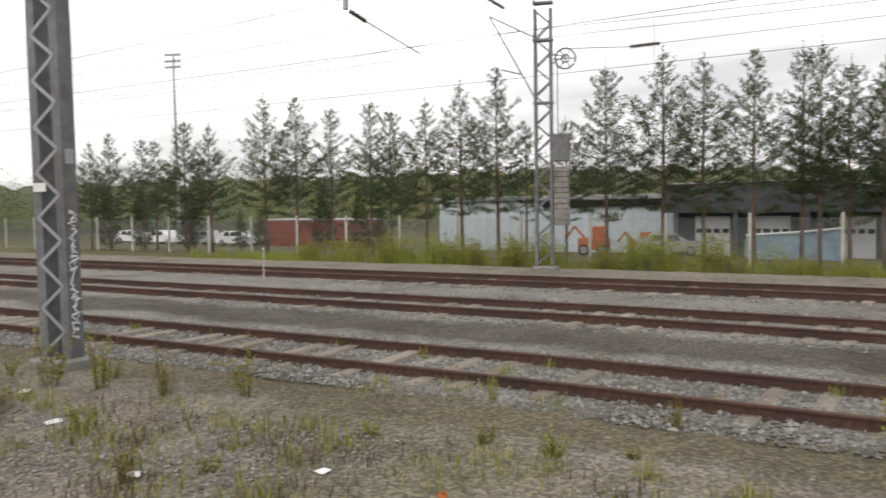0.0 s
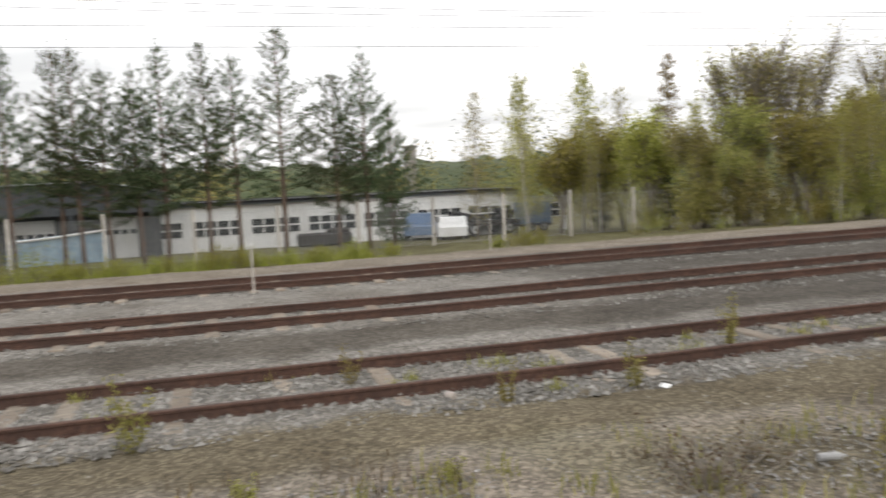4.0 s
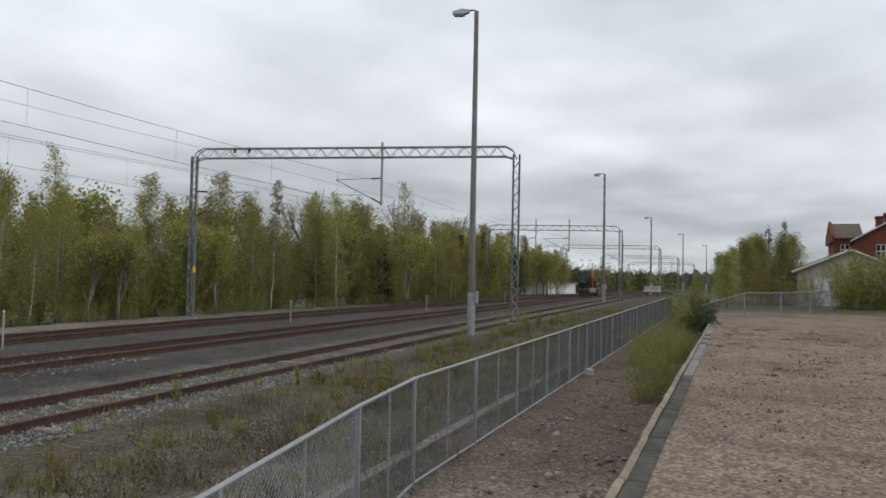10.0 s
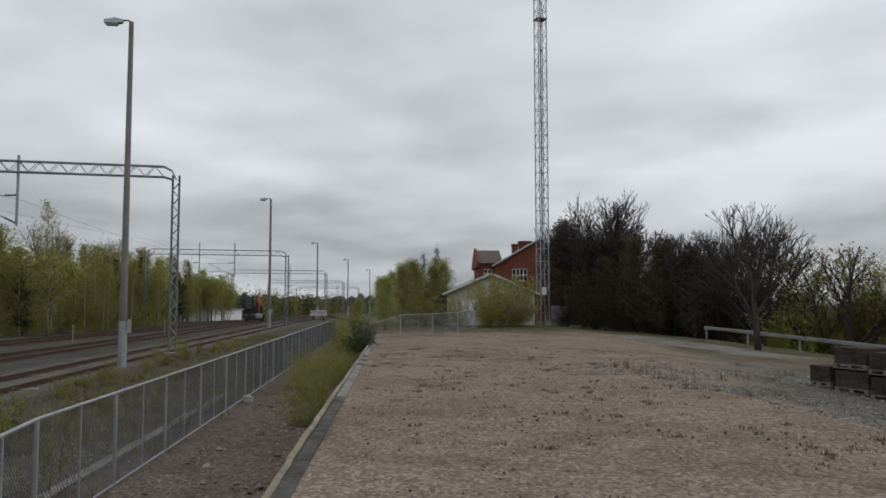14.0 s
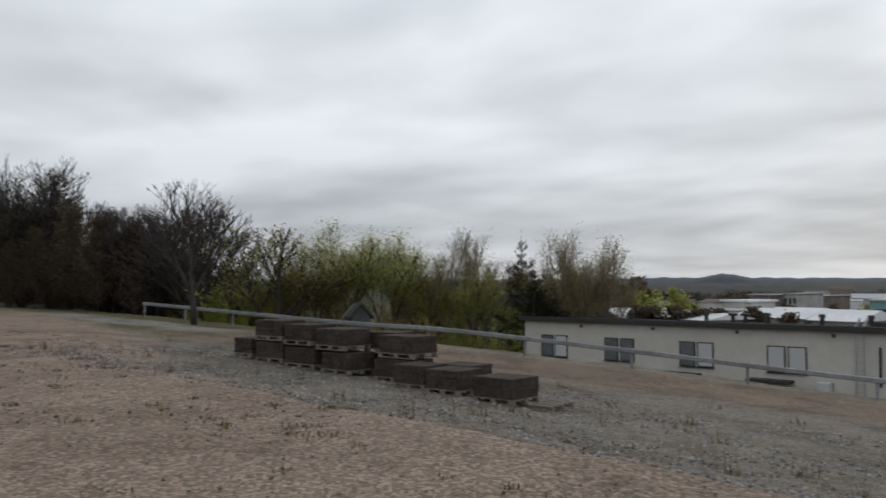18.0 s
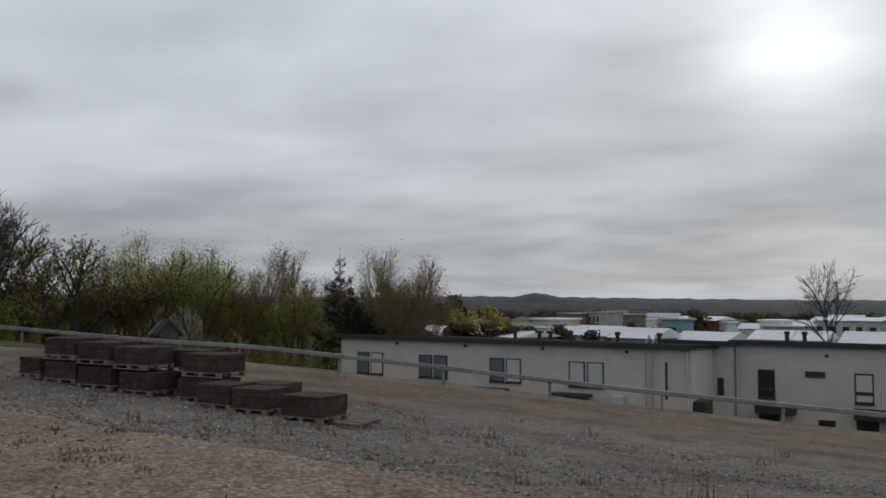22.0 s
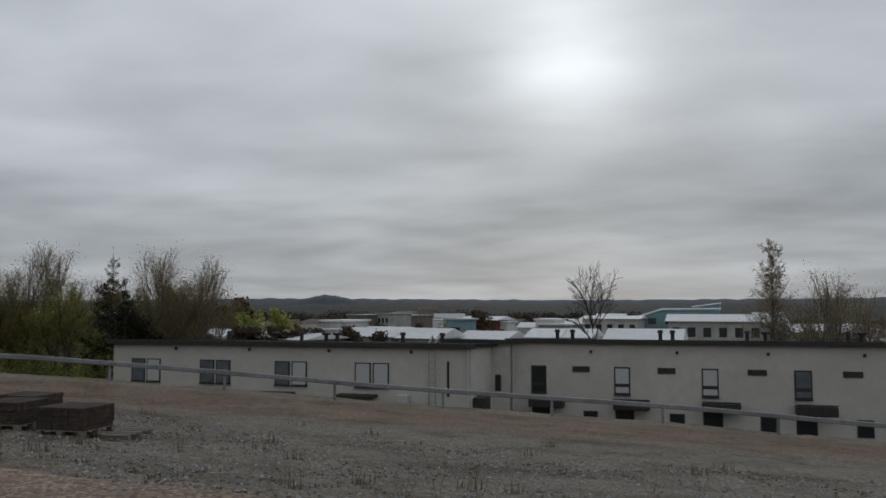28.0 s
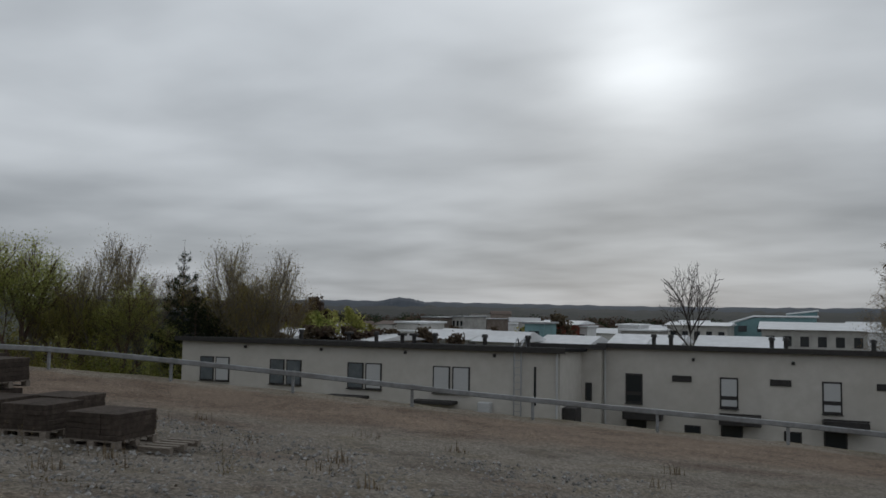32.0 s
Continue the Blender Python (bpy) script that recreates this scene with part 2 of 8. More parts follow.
M_LICHEN = surf("lichen_concrete", (0.2, 0.168, 0.115), (0.34, 0.29, 0.205), 7.0, 0.9, 0, 0.4, 0.008, (0.16, 0.14, 0.11), 1.4, 0.6, None, 0.3)
M_PALECON = surf("pale_concrete", (0.36, 0.34, 0.31), (0.5, 0.47, 0.43), 7.0, 0.9, 0, 0.4, 0.008, (0.2, 0.18, 0.16), 1.2, 0.5, None, 0.2)
M_PAVER = surf("dark_paver", (0.042, 0.033, 0.028), (0.088, 0.07, 0.058), 14.0, 0.95, 0, 0.6, 0.01, (0.034, 0.028, 0.023), 1.8, 0.7, None, 0.3, 0.12)
M_PALLET = surf("grey_pallet_wood", (0.13, 0.11, 0.09), (0.25, 0.215, 0.18), 10.0, 0.9, 0, 0.4, 0.004, None, 1, 0, (1, 8, 8), 0.3)
M_STRAP = surf("white_strap", (0.25, 0.25, 0.25), (0.36, 0.36, 0.36), 9.0, 0.5)
M_RENDER = surf("pale_render", (0.475, 0.452, 0.412), (0.545, 0.52, 0.48), 2.0, 0.9, 0, 0.15, 0.004, (0.42, 0.395, 0.35), 0.35, 0.55)
M_ROOFBLACK = surf("black_felt", (0.016, 0.016, 0.018), (0.03, 0.03, 0.032), 6.0, 1.0, 0, 0.3, 0.006, None, 1, 0, None, 0, 0.03)
M_DARKFRAME = surf("dark_frame", (0.028, 0.026, 0.026), (0.045, 0.042, 0.04), 6.0, 0.6)
M_WHITE = surf("white_paint", (0.62, 0.63, 0.64), (0.75, 0.75, 0.75), 4.0, 0.7, 0, 0.1, 0.003, (0.5, 0.49, 0.46), 0.5, 0.4)
M_GLASS = glass_mat("dark_glass", (0.02, 0.024, 0.028))
# opaque grey base colour paints the sky's reflection onto the pane
M_PANE = surf("sky_reflection_pane", (0.1, 0.115, 0.125), (0.15, 0.165, 0.175), 3.0, 0.12, 0, 0.0, 0.01, (0.08, 0.09, 0.1), 0.8, 0.6, None, 0.3, 0.5)
M_BLIND = surf("pale_blind", (0.42, 0.43, 0.43), (0.5, 0.5, 0.5), 30.0, 0.8, 0, 0.0, 0.01, None, 1, 0, (0.2, 0.2, 6))
M_BRICK = surf("red_brick", (0.125, 0.037, 0.025), (0.215, 0.07, 0.046), 5.0, 0.9, 0, 0.3, 0.01, (0.11, 0.04, 0.03), 0.5, 0.5)
M_ROOFBROWN = surf("brown_roof", (0.10, 0.075, 0.062), (0.15, 0.115, 0.095), 3.0, 0.85, 0, 0.2, 0.01)
M_HOUSE = surf("cream_boards", (0.42, 0.40, 0.33), (0.52, 0.495, 0.42), 3.0, 0.85, 0, 0.2, 0.01, (0.32, 0.3, 0.24), 0.5, 0.5, (6, 6, 0.5))
M_DARKWALL = surf("dark_grey_cladding", (0.06, 0.065, 0.07), (0.10, 0.106, 0.112), 3.0, 0.7, 0, 0.2, 0.01, (0.045, 0.045, 0.045), 0.6, 0.4)
M_HALLBLUE = surf("pale_blue_cladding", (0.46, 0.53, 0.57), (0.60, 0.66, 0.69), 1.2, 0.6, 0, 0.2, 0.01, (0.4, 0.44, 0.46), 0.3, 0.5, (4, 4, 0.6))
M_REDBOX = surf("rust_red_container", (0.21, 0.055, 0.035), (0.29, 0.085, 0.055), 2.0, 0.7, 0, 0.2, 0.01, (0.14, 0.05, 0.04), 0.6, 0.5)
M_ORANGE = surf("orange_paint", (0.36, 0.09, 0.02), (0.45, 0.13, 0.03), 3.0, 0.6, 0, 0.1, 0.004, (0.3, 0.1, 0.04), 0.7, 0.4)
M_BLUE = surf("blue_paint", (0.09, 0.15, 0.25), (0.13, 0.2, 0.32), 3.0, 0.45, 0, 0.05, 0.003, (0.12, 0.14, 0.17), 0.8, 0.4)
M_TARP = surf("blue_tarpaulin", (0.16, 0.25, 0.33), (0.3, 0.4, 0.48), 2.0, 0.6, 0, 0.6, 0.03)
M_CAR = surf("white_car_paint", (0.62, 0.63, 0.64), (0.7, 0.71, 0.72), 3.0, 0.3, 0, 0.02, 0.002, (0.5, 0.49, 0.47), 0.7, 0.3)
M_TYRE = surf("black_rubber", (0.018, 0.018, 0.018), (0.03, 0.03, 0.03), 9.0, 0.9)
M_TEAL = surf("teal_cladding", (0.15, 0.26, 0.27), (0.2, 0.32, 0.33), 2.0, 0.8, 0, 0.1, 0.01, (0.13, 0.2, 0.21), 0.4, 0.4)
M_SNOWROOF = surf("white_sheet_roof", (0.60, 0.61, 0.62), (0.72, 0.73, 0.74), 1.5, 0.7, 0, 0.1, 0.01, (0.5, 0.5, 0.5), 0.1, 0.5)
M_TOWNWALL = surf("town_wall", (0.33, 0.32, 0.30), (0.5, 0.49, 0.46), 0.8, 0.9, 0, 0.1, 0.01, None, 1, 0, None, 0.5)
M_TOWNDARK = surf("town_dark_wall", (0.16, 0.13, 0.11), (0.24, 0.2, 0.17), 0.8, 0.9, 0, 0.1, 0.01, None, 1, 0, None, 0.5)
M_YELLOW = surf("yellow_sign", (0.6, 0.4, 0.03), (0.7, 0.48, 0.05), 5.0, 0.5)
M_GRAFFITI = surf("white_paint_scrawl", (0.6, 0.6, 0.62), (0.75, 0.75, 0.76), 9.0, 0.6)
M_BARK_PINE = surf("pine_bark", (0.07, 0.05, 0.04), (0.15, 0.1, 0.075), 6.0, 0.95, 0, 0.6, 0.02, None, 1, 0, (1, 1, 0.3))
M_BARK_BIRCH = surf("birch_bark", (0.2, 0.19, 0.175), (0.58, 0.56, 0.52), 5.0, 0.9, 0, 0.3, 0.01, None, 1, 0, (1, 1, 2.5))
M_BARK_DARK = surf("dark_bark", (0.035, 0.03, 0.028), (0.075, 0.063, 0.056), 6.0, 0.95, 0, 0.5, 0.02, None, 1, 0, (1, 1, 0.3))
M_TWIG = surf("grey_twigs", (0.15, 0.13, 0.108), (0.24, 0.21, 0.178), 6.0, 0.95, 0, 0.0)
M_NEEDLE = leaf_mat("pine_needles", (0.035, 0.052, 0.026), (0.075, 0.098, 0.046), (0.13, 0.15, 0.075))
M_NEEDLE_DARK = leaf_mat("spruce_needles", (0.016, 0.025, 0.014), (0.033, 0.045, 0.022), (0.05, 0.062, 0.03))
M_LEAF_BIRCH = leaf_mat("young_birch_leaves", (0.22, 0.215, 0.055), (0.34, 0.315, 0.085), (0.42, 0.37, 0.14), 0.45)
M_LEAF_WOOD = leaf_mat("wood_leaves", (0.2, 0.2, 0.058), (0.33, 0.315, 0.098), (0.42, 0.38, 0.15), 0.4)
M_LEAF_SHRUB = leaf_mat("yellow_green_leaves", (0.16, 0.165, 0.028), (0.27, 0.27, 0.05), (0.36, 0.34, 0.09), 0.35)
M_LEAF_RED = leaf_mat("bronze_leaves", (0.16, 0.115, 0.05), (0.25, 0.19, 0.085), (0.31, 0.26, 0.12))
M_LEAF_WEED = leaf_mat("weed_leaves", (0.16, 0.15, 0.042), (0.26, 0.236, 0.074), (0.37, 0.32, 0.125), 0.3)
M_DRY = leaf_mat("dry_stalks", (0.09, 0.066, 0.04), (0.15, 0.115, 0.07), (0.22, 0.175, 0.11))
M_BUD = leaf_mat("brown_buds", (0.062, 0.045, 0.033), (0.11, 0.082, 0.058), (0.15, 0.115, 0.08))
# aerial haze over the far hills is mixed into this bluish colour
M_HILL = gravel_mat("hazed_forest_hill", (0.035, 0.045, 0.06), (0.048, 0.058, 0.074), (0.06, 0.07, 0.088), 0.03, (0.045, 0.055, 0.07), 0.5, 0.004)
M_HILLNEAR = gravel_mat("near_forest_hill", (0.012, 0.015, 0.014), (0.024, 0.027, 0.023), (0.045, 0.044, 0.036), 0.22, (0.018, 0.019, 0.019), 0.6, 0.02)

M_FARWOOD = gravel_mat("far_green_wood", (0.035, 0.05, 0.022), (0.06, 0.08, 0.035), (0.1, 0.115, 0.055), 0.7, (0.045, 0.055, 0.03), 0.5, 0.08)

# ---- mesh building ----
class Geo:
    """Collects vertices and faces of one mesh."""

    def __init__(self):
        self.v, self.f = [], []

    def add(self, verts, faces):
        k = len(self.v)
        self.v.extend(verts)
        self.f.extend([tuple(i + k for i in q) for q in faces])
        return self

    def box(self, c, s, rz=0.0, bevel=0.0, tilt=None):
        """A box round c with the full sizes s; a bevel cuts all twelve edges."""
        hx, hy, hz = s[0] / 2, s[1] / 2, s[2] / 2
        m = Matrix.Rotation(rz, 3, "Z")
        if tilt:
            m = m @ Euler(tilt).to_matrix()
        c = Vector(c)
        if not bevel:
            vs = [(x, y, z) for z in (-hz, hz) for x, y in ((-hx, -hy), (hx, -hy), (hx, hy), (-hx, hy))]
            fs = [(3, 2, 1, 0), (4, 5, 6, 7), (0, 1, 5, 4), (1, 2, 6, 5), (2, 3, 7, 6), (3, 0, 4, 7)]
        else:
            b = min(bevel, hx * 0.9, hy * 0.9, hz * 0.9)
            vs, idx = [], {}
            for sx in (-1, 1):
                for sy in (-1, 1):
                    for sz in (-1, 1):
                        for ax in range(3):
                            p = [sx * (hx - b), sy * (hy - b), sz * (hz - b)]
                            p[ax] = (sx * hx, sy * hy, sz * hz)[ax]
                            idx[sx, sy, sz, ax] = len(vs)
                            vs.append(tuple(p))
            fs = []
            for ax in range(3):
                o1, o2 = (ax + 1) % 3, (ax + 2) % 3
                for sg in (-1, 1):
                    q = []
                    for a, bb in ((-1, -1), (1, -1), (1, 1), (-1, 1)):
                        k = [0, 0, 0]
                        k[ax], k[o1], k[o2] = sg, a, bb
                        q.append(idx[k[0], k[1], k[2], ax])
                    fs.append(tuple(q if sg > 0 else q[::-1]))
                    for a in (-1, 1):
                        pass
                for a in (-1, 1):
                    for bb in (-1, 1):
                        k0, k1 = [0, 0, 0], [0, 0, 0]
                        k0[ax], k1[ax] = -1, 1
                        k0[o1] = k1[o1] = a
                        k0[o2] = k1[o2] = bb
                        q = [idx[(*k0, o1)], idx[(*k1, o1)], idx[(*k1, o2)], idx[(*k0, o2)]]
                        fs.append(tuple(q if a * bb > 0 else q[::-1]))
            for sx in (-1, 1):
                for sy in (-1, 1):
                    for sz in (-1, 1):
                        q = [idx[sx, sy, sz, a] for a in range(3)]
                        fs.append(tuple(q if sx * sy * sz > 0 else q[::-1]))
        return self.add([tuple(m @ Vector(p) + c) for p in vs], fs)

    def cyl(self, p0, p1, r0, r1=None, n=8, caps=True):
        r1 = r0 if r1 is None else r1
        p0, p1 = Vector(p0), Vector(p1)
        d = (p1 - p0).normalized()
        a = d.orthogonal().normalized()
        b = d.cross(a)
        vs = []
        for p, r in ((p0, r0), (p1, r1)):
            for i in range(n):
                t = 2 * math.pi * i / n
                vs.append(tuple(p + a * (r * math.cos(t)) + b * (r * math.sin(t))))
        fs = [(i, (i + 1) % n, n + (i + 1) % n, n + i) for i in range(n)]
        if caps:
            fs += [tuple(range(n))[::-1], tuple(range(n, 2 * n))]
        return self.add(vs, fs)

    def tube(self, pts, r, n=5):
        """A tube along points; r is one radius or one a point."""
        rs = r if isinstance(r, (list, tuple)) else [r] * len(pts)
        pts = [Vector(p) for p in pts]
        vs = []
        for i, p in enumerate(pts):
            d = (pts[min(i + 1, len(pts) - 1)] - pts[max(i - 1, 0)]).normalized()
            a = d.cross(Vector((0.13, 0.2, 1.0)) if abs(d.z) < 0.9 else Vector((1, 0.1, 0))).normalized()
            b = d.cross(a)
            for k in range(n):
                t = 2 * math.pi * k / n
                vs.append(tuple(p + a * (rs[i] * math.cos(t)) + b * (rs[i] * math.sin(t))))
        fs = []
        for i in range(len(pts) - 1):
            for k in range(n):
                fs.append((i * n + k, i * n + (k + 1) % n, (i + 1) * n + (k + 1) % n, (i + 1) * n + k))
        fs += [tuple(range(n))[::-1], tuple(range((len(pts) - 1) * n, len(pts) * n))]
        return self.add(vs, fs)

    def prism(self, outline, p0, p1, up=(0, 0, 1)):
        """An outline of (across, up) drawn out from p0 to p1."""
        p0, p1, up = Vector(p0), Vector(p1), Vector(up)
        side = (p1 - p0).normalized().cross(up).normalized()
        k = len(outline)
        vs = [tuple(p + side * a + up * h) for p in (p0, p1) for a, h in outline]
        fs = [(i, (i + 1) % k, k + (i + 1) % k, k + i) for i in range(k)] + [tuple(range(k))[::-1], tuple(range(k, 2 * k))]
        return self.add(vs, fs)

    def mesh(self, name, smooth=False):
        me = bpy.data.meshes.new(name)
        me.from_pydata(self.v, [], self.f)
        if smooth:
            me.polygons.foreach_set("use_smooth", [True] * len(me.polygons))
        me.update()
        return me


def thing(name, at=(0, 0, 0), rz=0.0, label="", category="", group="", kind=""):
    ob = new(name)
    ob.matrix_basis = pose(*at, 0, 0, rz)
    return tagged(ob, label, category, group, kind)


def part(name, geo, material, parent=None, label="", smooth=False):
    """Links a Geo, or a mesh already made, as one mesh object under a thing or part."""
    me = geo.mesh(name, smooth) if isinstance(geo, Geo) else geo
    if not me.materials:
        me.materials.append(material)
    ob = new(name, me)
    ob.parent = parent
    return tagged(ob, label)


def solo(name, geo, material, label="", category="", group="", kind="", at=(0, 0, 0), rz=0.0, smooth=False):
    """A thing of one mesh."""
    me = geo.mesh(name, smooth) if isinstance(geo, Geo) else geo
    if not me.materials:
        me.materials.append(material)
    ob = new(name, me)
    ob.matrix_basis = pose(*at, 0, 0, rz)
    return tagged(ob, label, category, group, kind)


def at_pose(x, y, z, rz=0.0, s=1.0, sz=None):
    return pose(x, y, z, 0, 0, rz) @ Matrix.Diagonal((s, s, sz or s, 1))


def step(x, a, b):
    t = np.clip((x - a) / (b - a), 0, 1)
    return t * t * (3 - 2 * t)


# ---- the lie of the land ----
GX = (-60, -32, -18, -6.9, 0, 9.5, 15.9, 22.4, 27.8, 41.2, 62, 90)
GUARD_Y = (-41, -36, -33.5, -32.6, -32, -29.8, -27.6, -24.6, -23.6, -22.5, -24, -27)
GUARD_Z = (-4.2, -3.45, -2.85, -2.23, -1.75, -1.1, -0.5, 0.17, 0.35, 0.85, 1.0, 1.1)
RAIL_X = (-130, -5, 0, 7.6, 11.6, 19.4, 27.4, 35, 49, 70, 250, 420)
RAIL_Y = (9.6, 9.58, 9.45, 9.12, 8.85, 8.1, 7.4, 6.72, 5.3, 3.2, -15, -32)


def near_rail(x):
    """The nearest rail, across, at x along: a slight bend."""
    return np.interp(x, RAIL_X, RAIL_Y)


def crest_y(x):
    return np.interp(x, (-60, 3, 8, 12, 18, 28, 45, 60), (-6.0, -7.4, -8.0, -8.2, -8.7, -13.2, -17.5, -18.5))


def edge_y(x):
    return 0.62 - 0.1055 * np.clip(x, -40, 60)


def across(x, y):
    """Distance across the tracks, with the bend taken out."""
    e, r = edge_y(x) - 0.62, near_rail(x) - 9.6
    w = step(y - e, 2.0, 7.0)
    return y - e * (1 - w) - r * w


def grade(x):
    return np.clip(0.01 * (np.asarray(x, float) - 5), 0, 0.9)


def ground_z(x, y):
    """Height of the ground."""
    x, y = np.asarray(x, float), np.asarray(y, float)
    ye, ya = edge_y(x), across(x, y)
    # towards the tracks
    north = np.interp(ya, (0.7, 2.0, 3.4, 5.0, 8.0, 9.0, 12.5, 13.2, 24.5, 28.0, 34, 45, 60, 300), (0.16, 0.11, 0.13, 0.21, 0.24, 0.18, 0.145, 0.165, 0.13, 0.05, -0.45, -0.9, -1.4, -1.4))
    north = north + grade(x) * (1 - step(ya, 30, 50))
    # towards the slope
    yc, yg, zg = crest_y(x), np.interp(x, GX, GUARD_Y), np.interp(x, GX, GUARD_Z)
    s = np.clip((yc - y) / (yc - yg), 0, 1.0)
    top = 1.05 + 0.4 * step(x, 38, 60)
    south = top + (zg - top) * np.power(s, 0.62)
    over = np.clip(yg - 0.6 - y, 0, None)
    south = south - 3.6 * step(over, 0, 6.0) - np.interp(over, (6, 40, 120, 400, 4000), (0, 2.5, 9, 14, 14))
    return np.where(y > ye, north, south)


def gz(x, y):
    return float(ground_z(x, y))

# ---- ground ----
def wobble(x, y, scale, seed=0.0):
    """Smooth unevenness between -1 and 1."""
    a = np.sin(x * scale * 1.3 + 1.7 * np.sin(y * scale * 0.9 + seed)) + np.sin(y * scale * 1.7 + 2.1 * np.sin(x * scale * 1.1 + 2 * seed))
    b = np.sin((x + y) * scale * 3.1 + seed) * np.sin((x - 0.6 * y) * scale * 2.7 + 1.3)
    return (a + b) / 3


SOILS = {
    "moss": (0.112, 0.094, 0.064), "damp": (0.112, 0.084, 0.065), "pink": (0.222, 0.17, 0.132), "grey": (0.156, 0.138, 0.116), "road": (0.15, 0.113, 0.085), "dirt": (0.265, 0.206, 0.168),
    "brush": (0.075, 0.061, 0.043), "verge": (0.07, 0.06, 0.042), "pale": (0.21, 0.2, 0.185), "weedy": (0.178, 0.153, 0.124), "ballast": (0.178, 0.166, 0.15), "cinder": (0.062, 0.055, 0.047), "path": (0.086, 0.076, 0.064), "grass": (0.1, 0.092, 0.045), "far": (0.045, 0.048, 0.03),
}


def soil_colour(x, y):
    w = wobble(x, y, 0.9, 0.4) * 0.35 + wobble(x, y, 3.3, 1.1) * 0.15
    c = np.zeros((*x.shape, 3))

    def lay(name, mask):
        c[:] = c * (1 - mask[..., None]) + np.array(SOILS[name]) * mask[..., None]

    yn = across(x, y) + w
    lay("grass", np.ones_like(x))
    lay("weedy", 1 - step(yn, 29.5, 31))
    lay("ballast", 1 - step(yn, 24.5, 25.5))
    lay("path", step(yn, 12.55, 12.9) * (1 - step(yn, 14.4, 14.8)))
    lay("cinder", step(x + 6 * w, 5, 12) * 0.9 * (1 - step(yn, 24.5, 25.5)) * (1 - 0.4 * step(yn, 8.8, 9.2) * (1 - step(yn, 12.3, 12.8))))
    lay("moss", step(yn, 7.0, 7.6) * (1 - step(yn, 8.8, 9.1)))
    lay("weedy", 1 - step(yn, 6.9, 7.5))
    lay("grass", (1 - step(yn, 8.2, 8.8)) * step(x + 4 * w, 17, 26) * step(yn, 3.3, 4.0) * 0.5)
    lay("grass", (1 - step(yn, 7.2, 7.9)) * 0.4 * step(wobble(x, y, 0.6, 2.0), 0.1, 0.6))
    lay("brush", (1 - step(yn, 7.2, 7.9)) * step(x + 5 * w, 3, 8) * (0.12 + 0.5 * step(wobble(x, y, 0.8, 5.0), -0.1, 0.5)))
    lay("verge", (1 - step(yn, 8.2, 8.8)) * step(x + 4 * w, 8, 15) * 0.8)
    lay("dirt", 1 - step(yn, 3.2, 3.7))
    lay("damp", (1 - step(yn, 3.2, 3.7)) * step(x + 4 * w, 8.5, 13) * 0.9)
    ye, yc, yg = edge_y(x), crest_y(x), np.interp(x, GX, GUARD_Y)
    lay("pink", 1 - step(y, ye - 0.02, ye + 0.02))
    d = yc - y + 1.6 * w
    lay("grey", step(d, 0.5, 2.8))
    lay("moss", step(d, 0.0, 1.5) * 0.6 * step(wobble(x, y, 1.7, 4.0), 0.25, 0.6))
    g = y - yg + 1.8 * w
    lay("road", step(d, 1, 3) * (1 - step(g, 5.5, 9.0)))
    lay("weedy", (1 - step(g, 0.2, 1.2)))
    lay("grass", (1 - step(g, -1.5, 0.0)) * 0.55)
    lay("grass", step(x + 3 * w, 27, 35) * step(d, 1.0, 3.0))
    for sx, sy, sw in ((12.9, -19.4, 1.5), (9.5, -16.2, 0.9), (4.2, -15.2, 1.1), (2.7, -15.4, 1.0), (2.7, -22.9, 1.4), (1.1, -23.0, 1.3), (6.6, -12.5, 0.9), (5.2, -16.6, 1.0), (-1.5, -18.5, 1.3), (15.5, -18.2, 1.1)):
        lay("damp", 0.75 * np.exp(-((x - sx + 0.8 * w) / sw) ** 2 - ((y - sy + 0.5 * w) / (0.45 * sw)) ** 2))
    lay("pale", step(x, 30, 33) * step(g, 1.2, 1.8) * (1 - step(g, 4.2, 5.0)) * 0.8)
    lay("grass", step(x + 3 * w, 46, 52) * (1 - step(yn, 3, 4)))
    far = np.hypot(x - 10, y)
    lay("far", step(far, 90, 160))
    return c


def spaced(lo, hi, d, grow=1.22, reach=4500.0):
    core = list(np.arange(lo, hi + d / 2, d))
    a, b, sa, sb = [], [], d, d
    p = lo
    while p > -reach:
        sa *= grow
        p -= sa
        a.append(p)
    p = hi
    while p < reach:
        sb *= grow
        p += sb
        b.append(p)
    return np.array(a[::-1] + core + b)


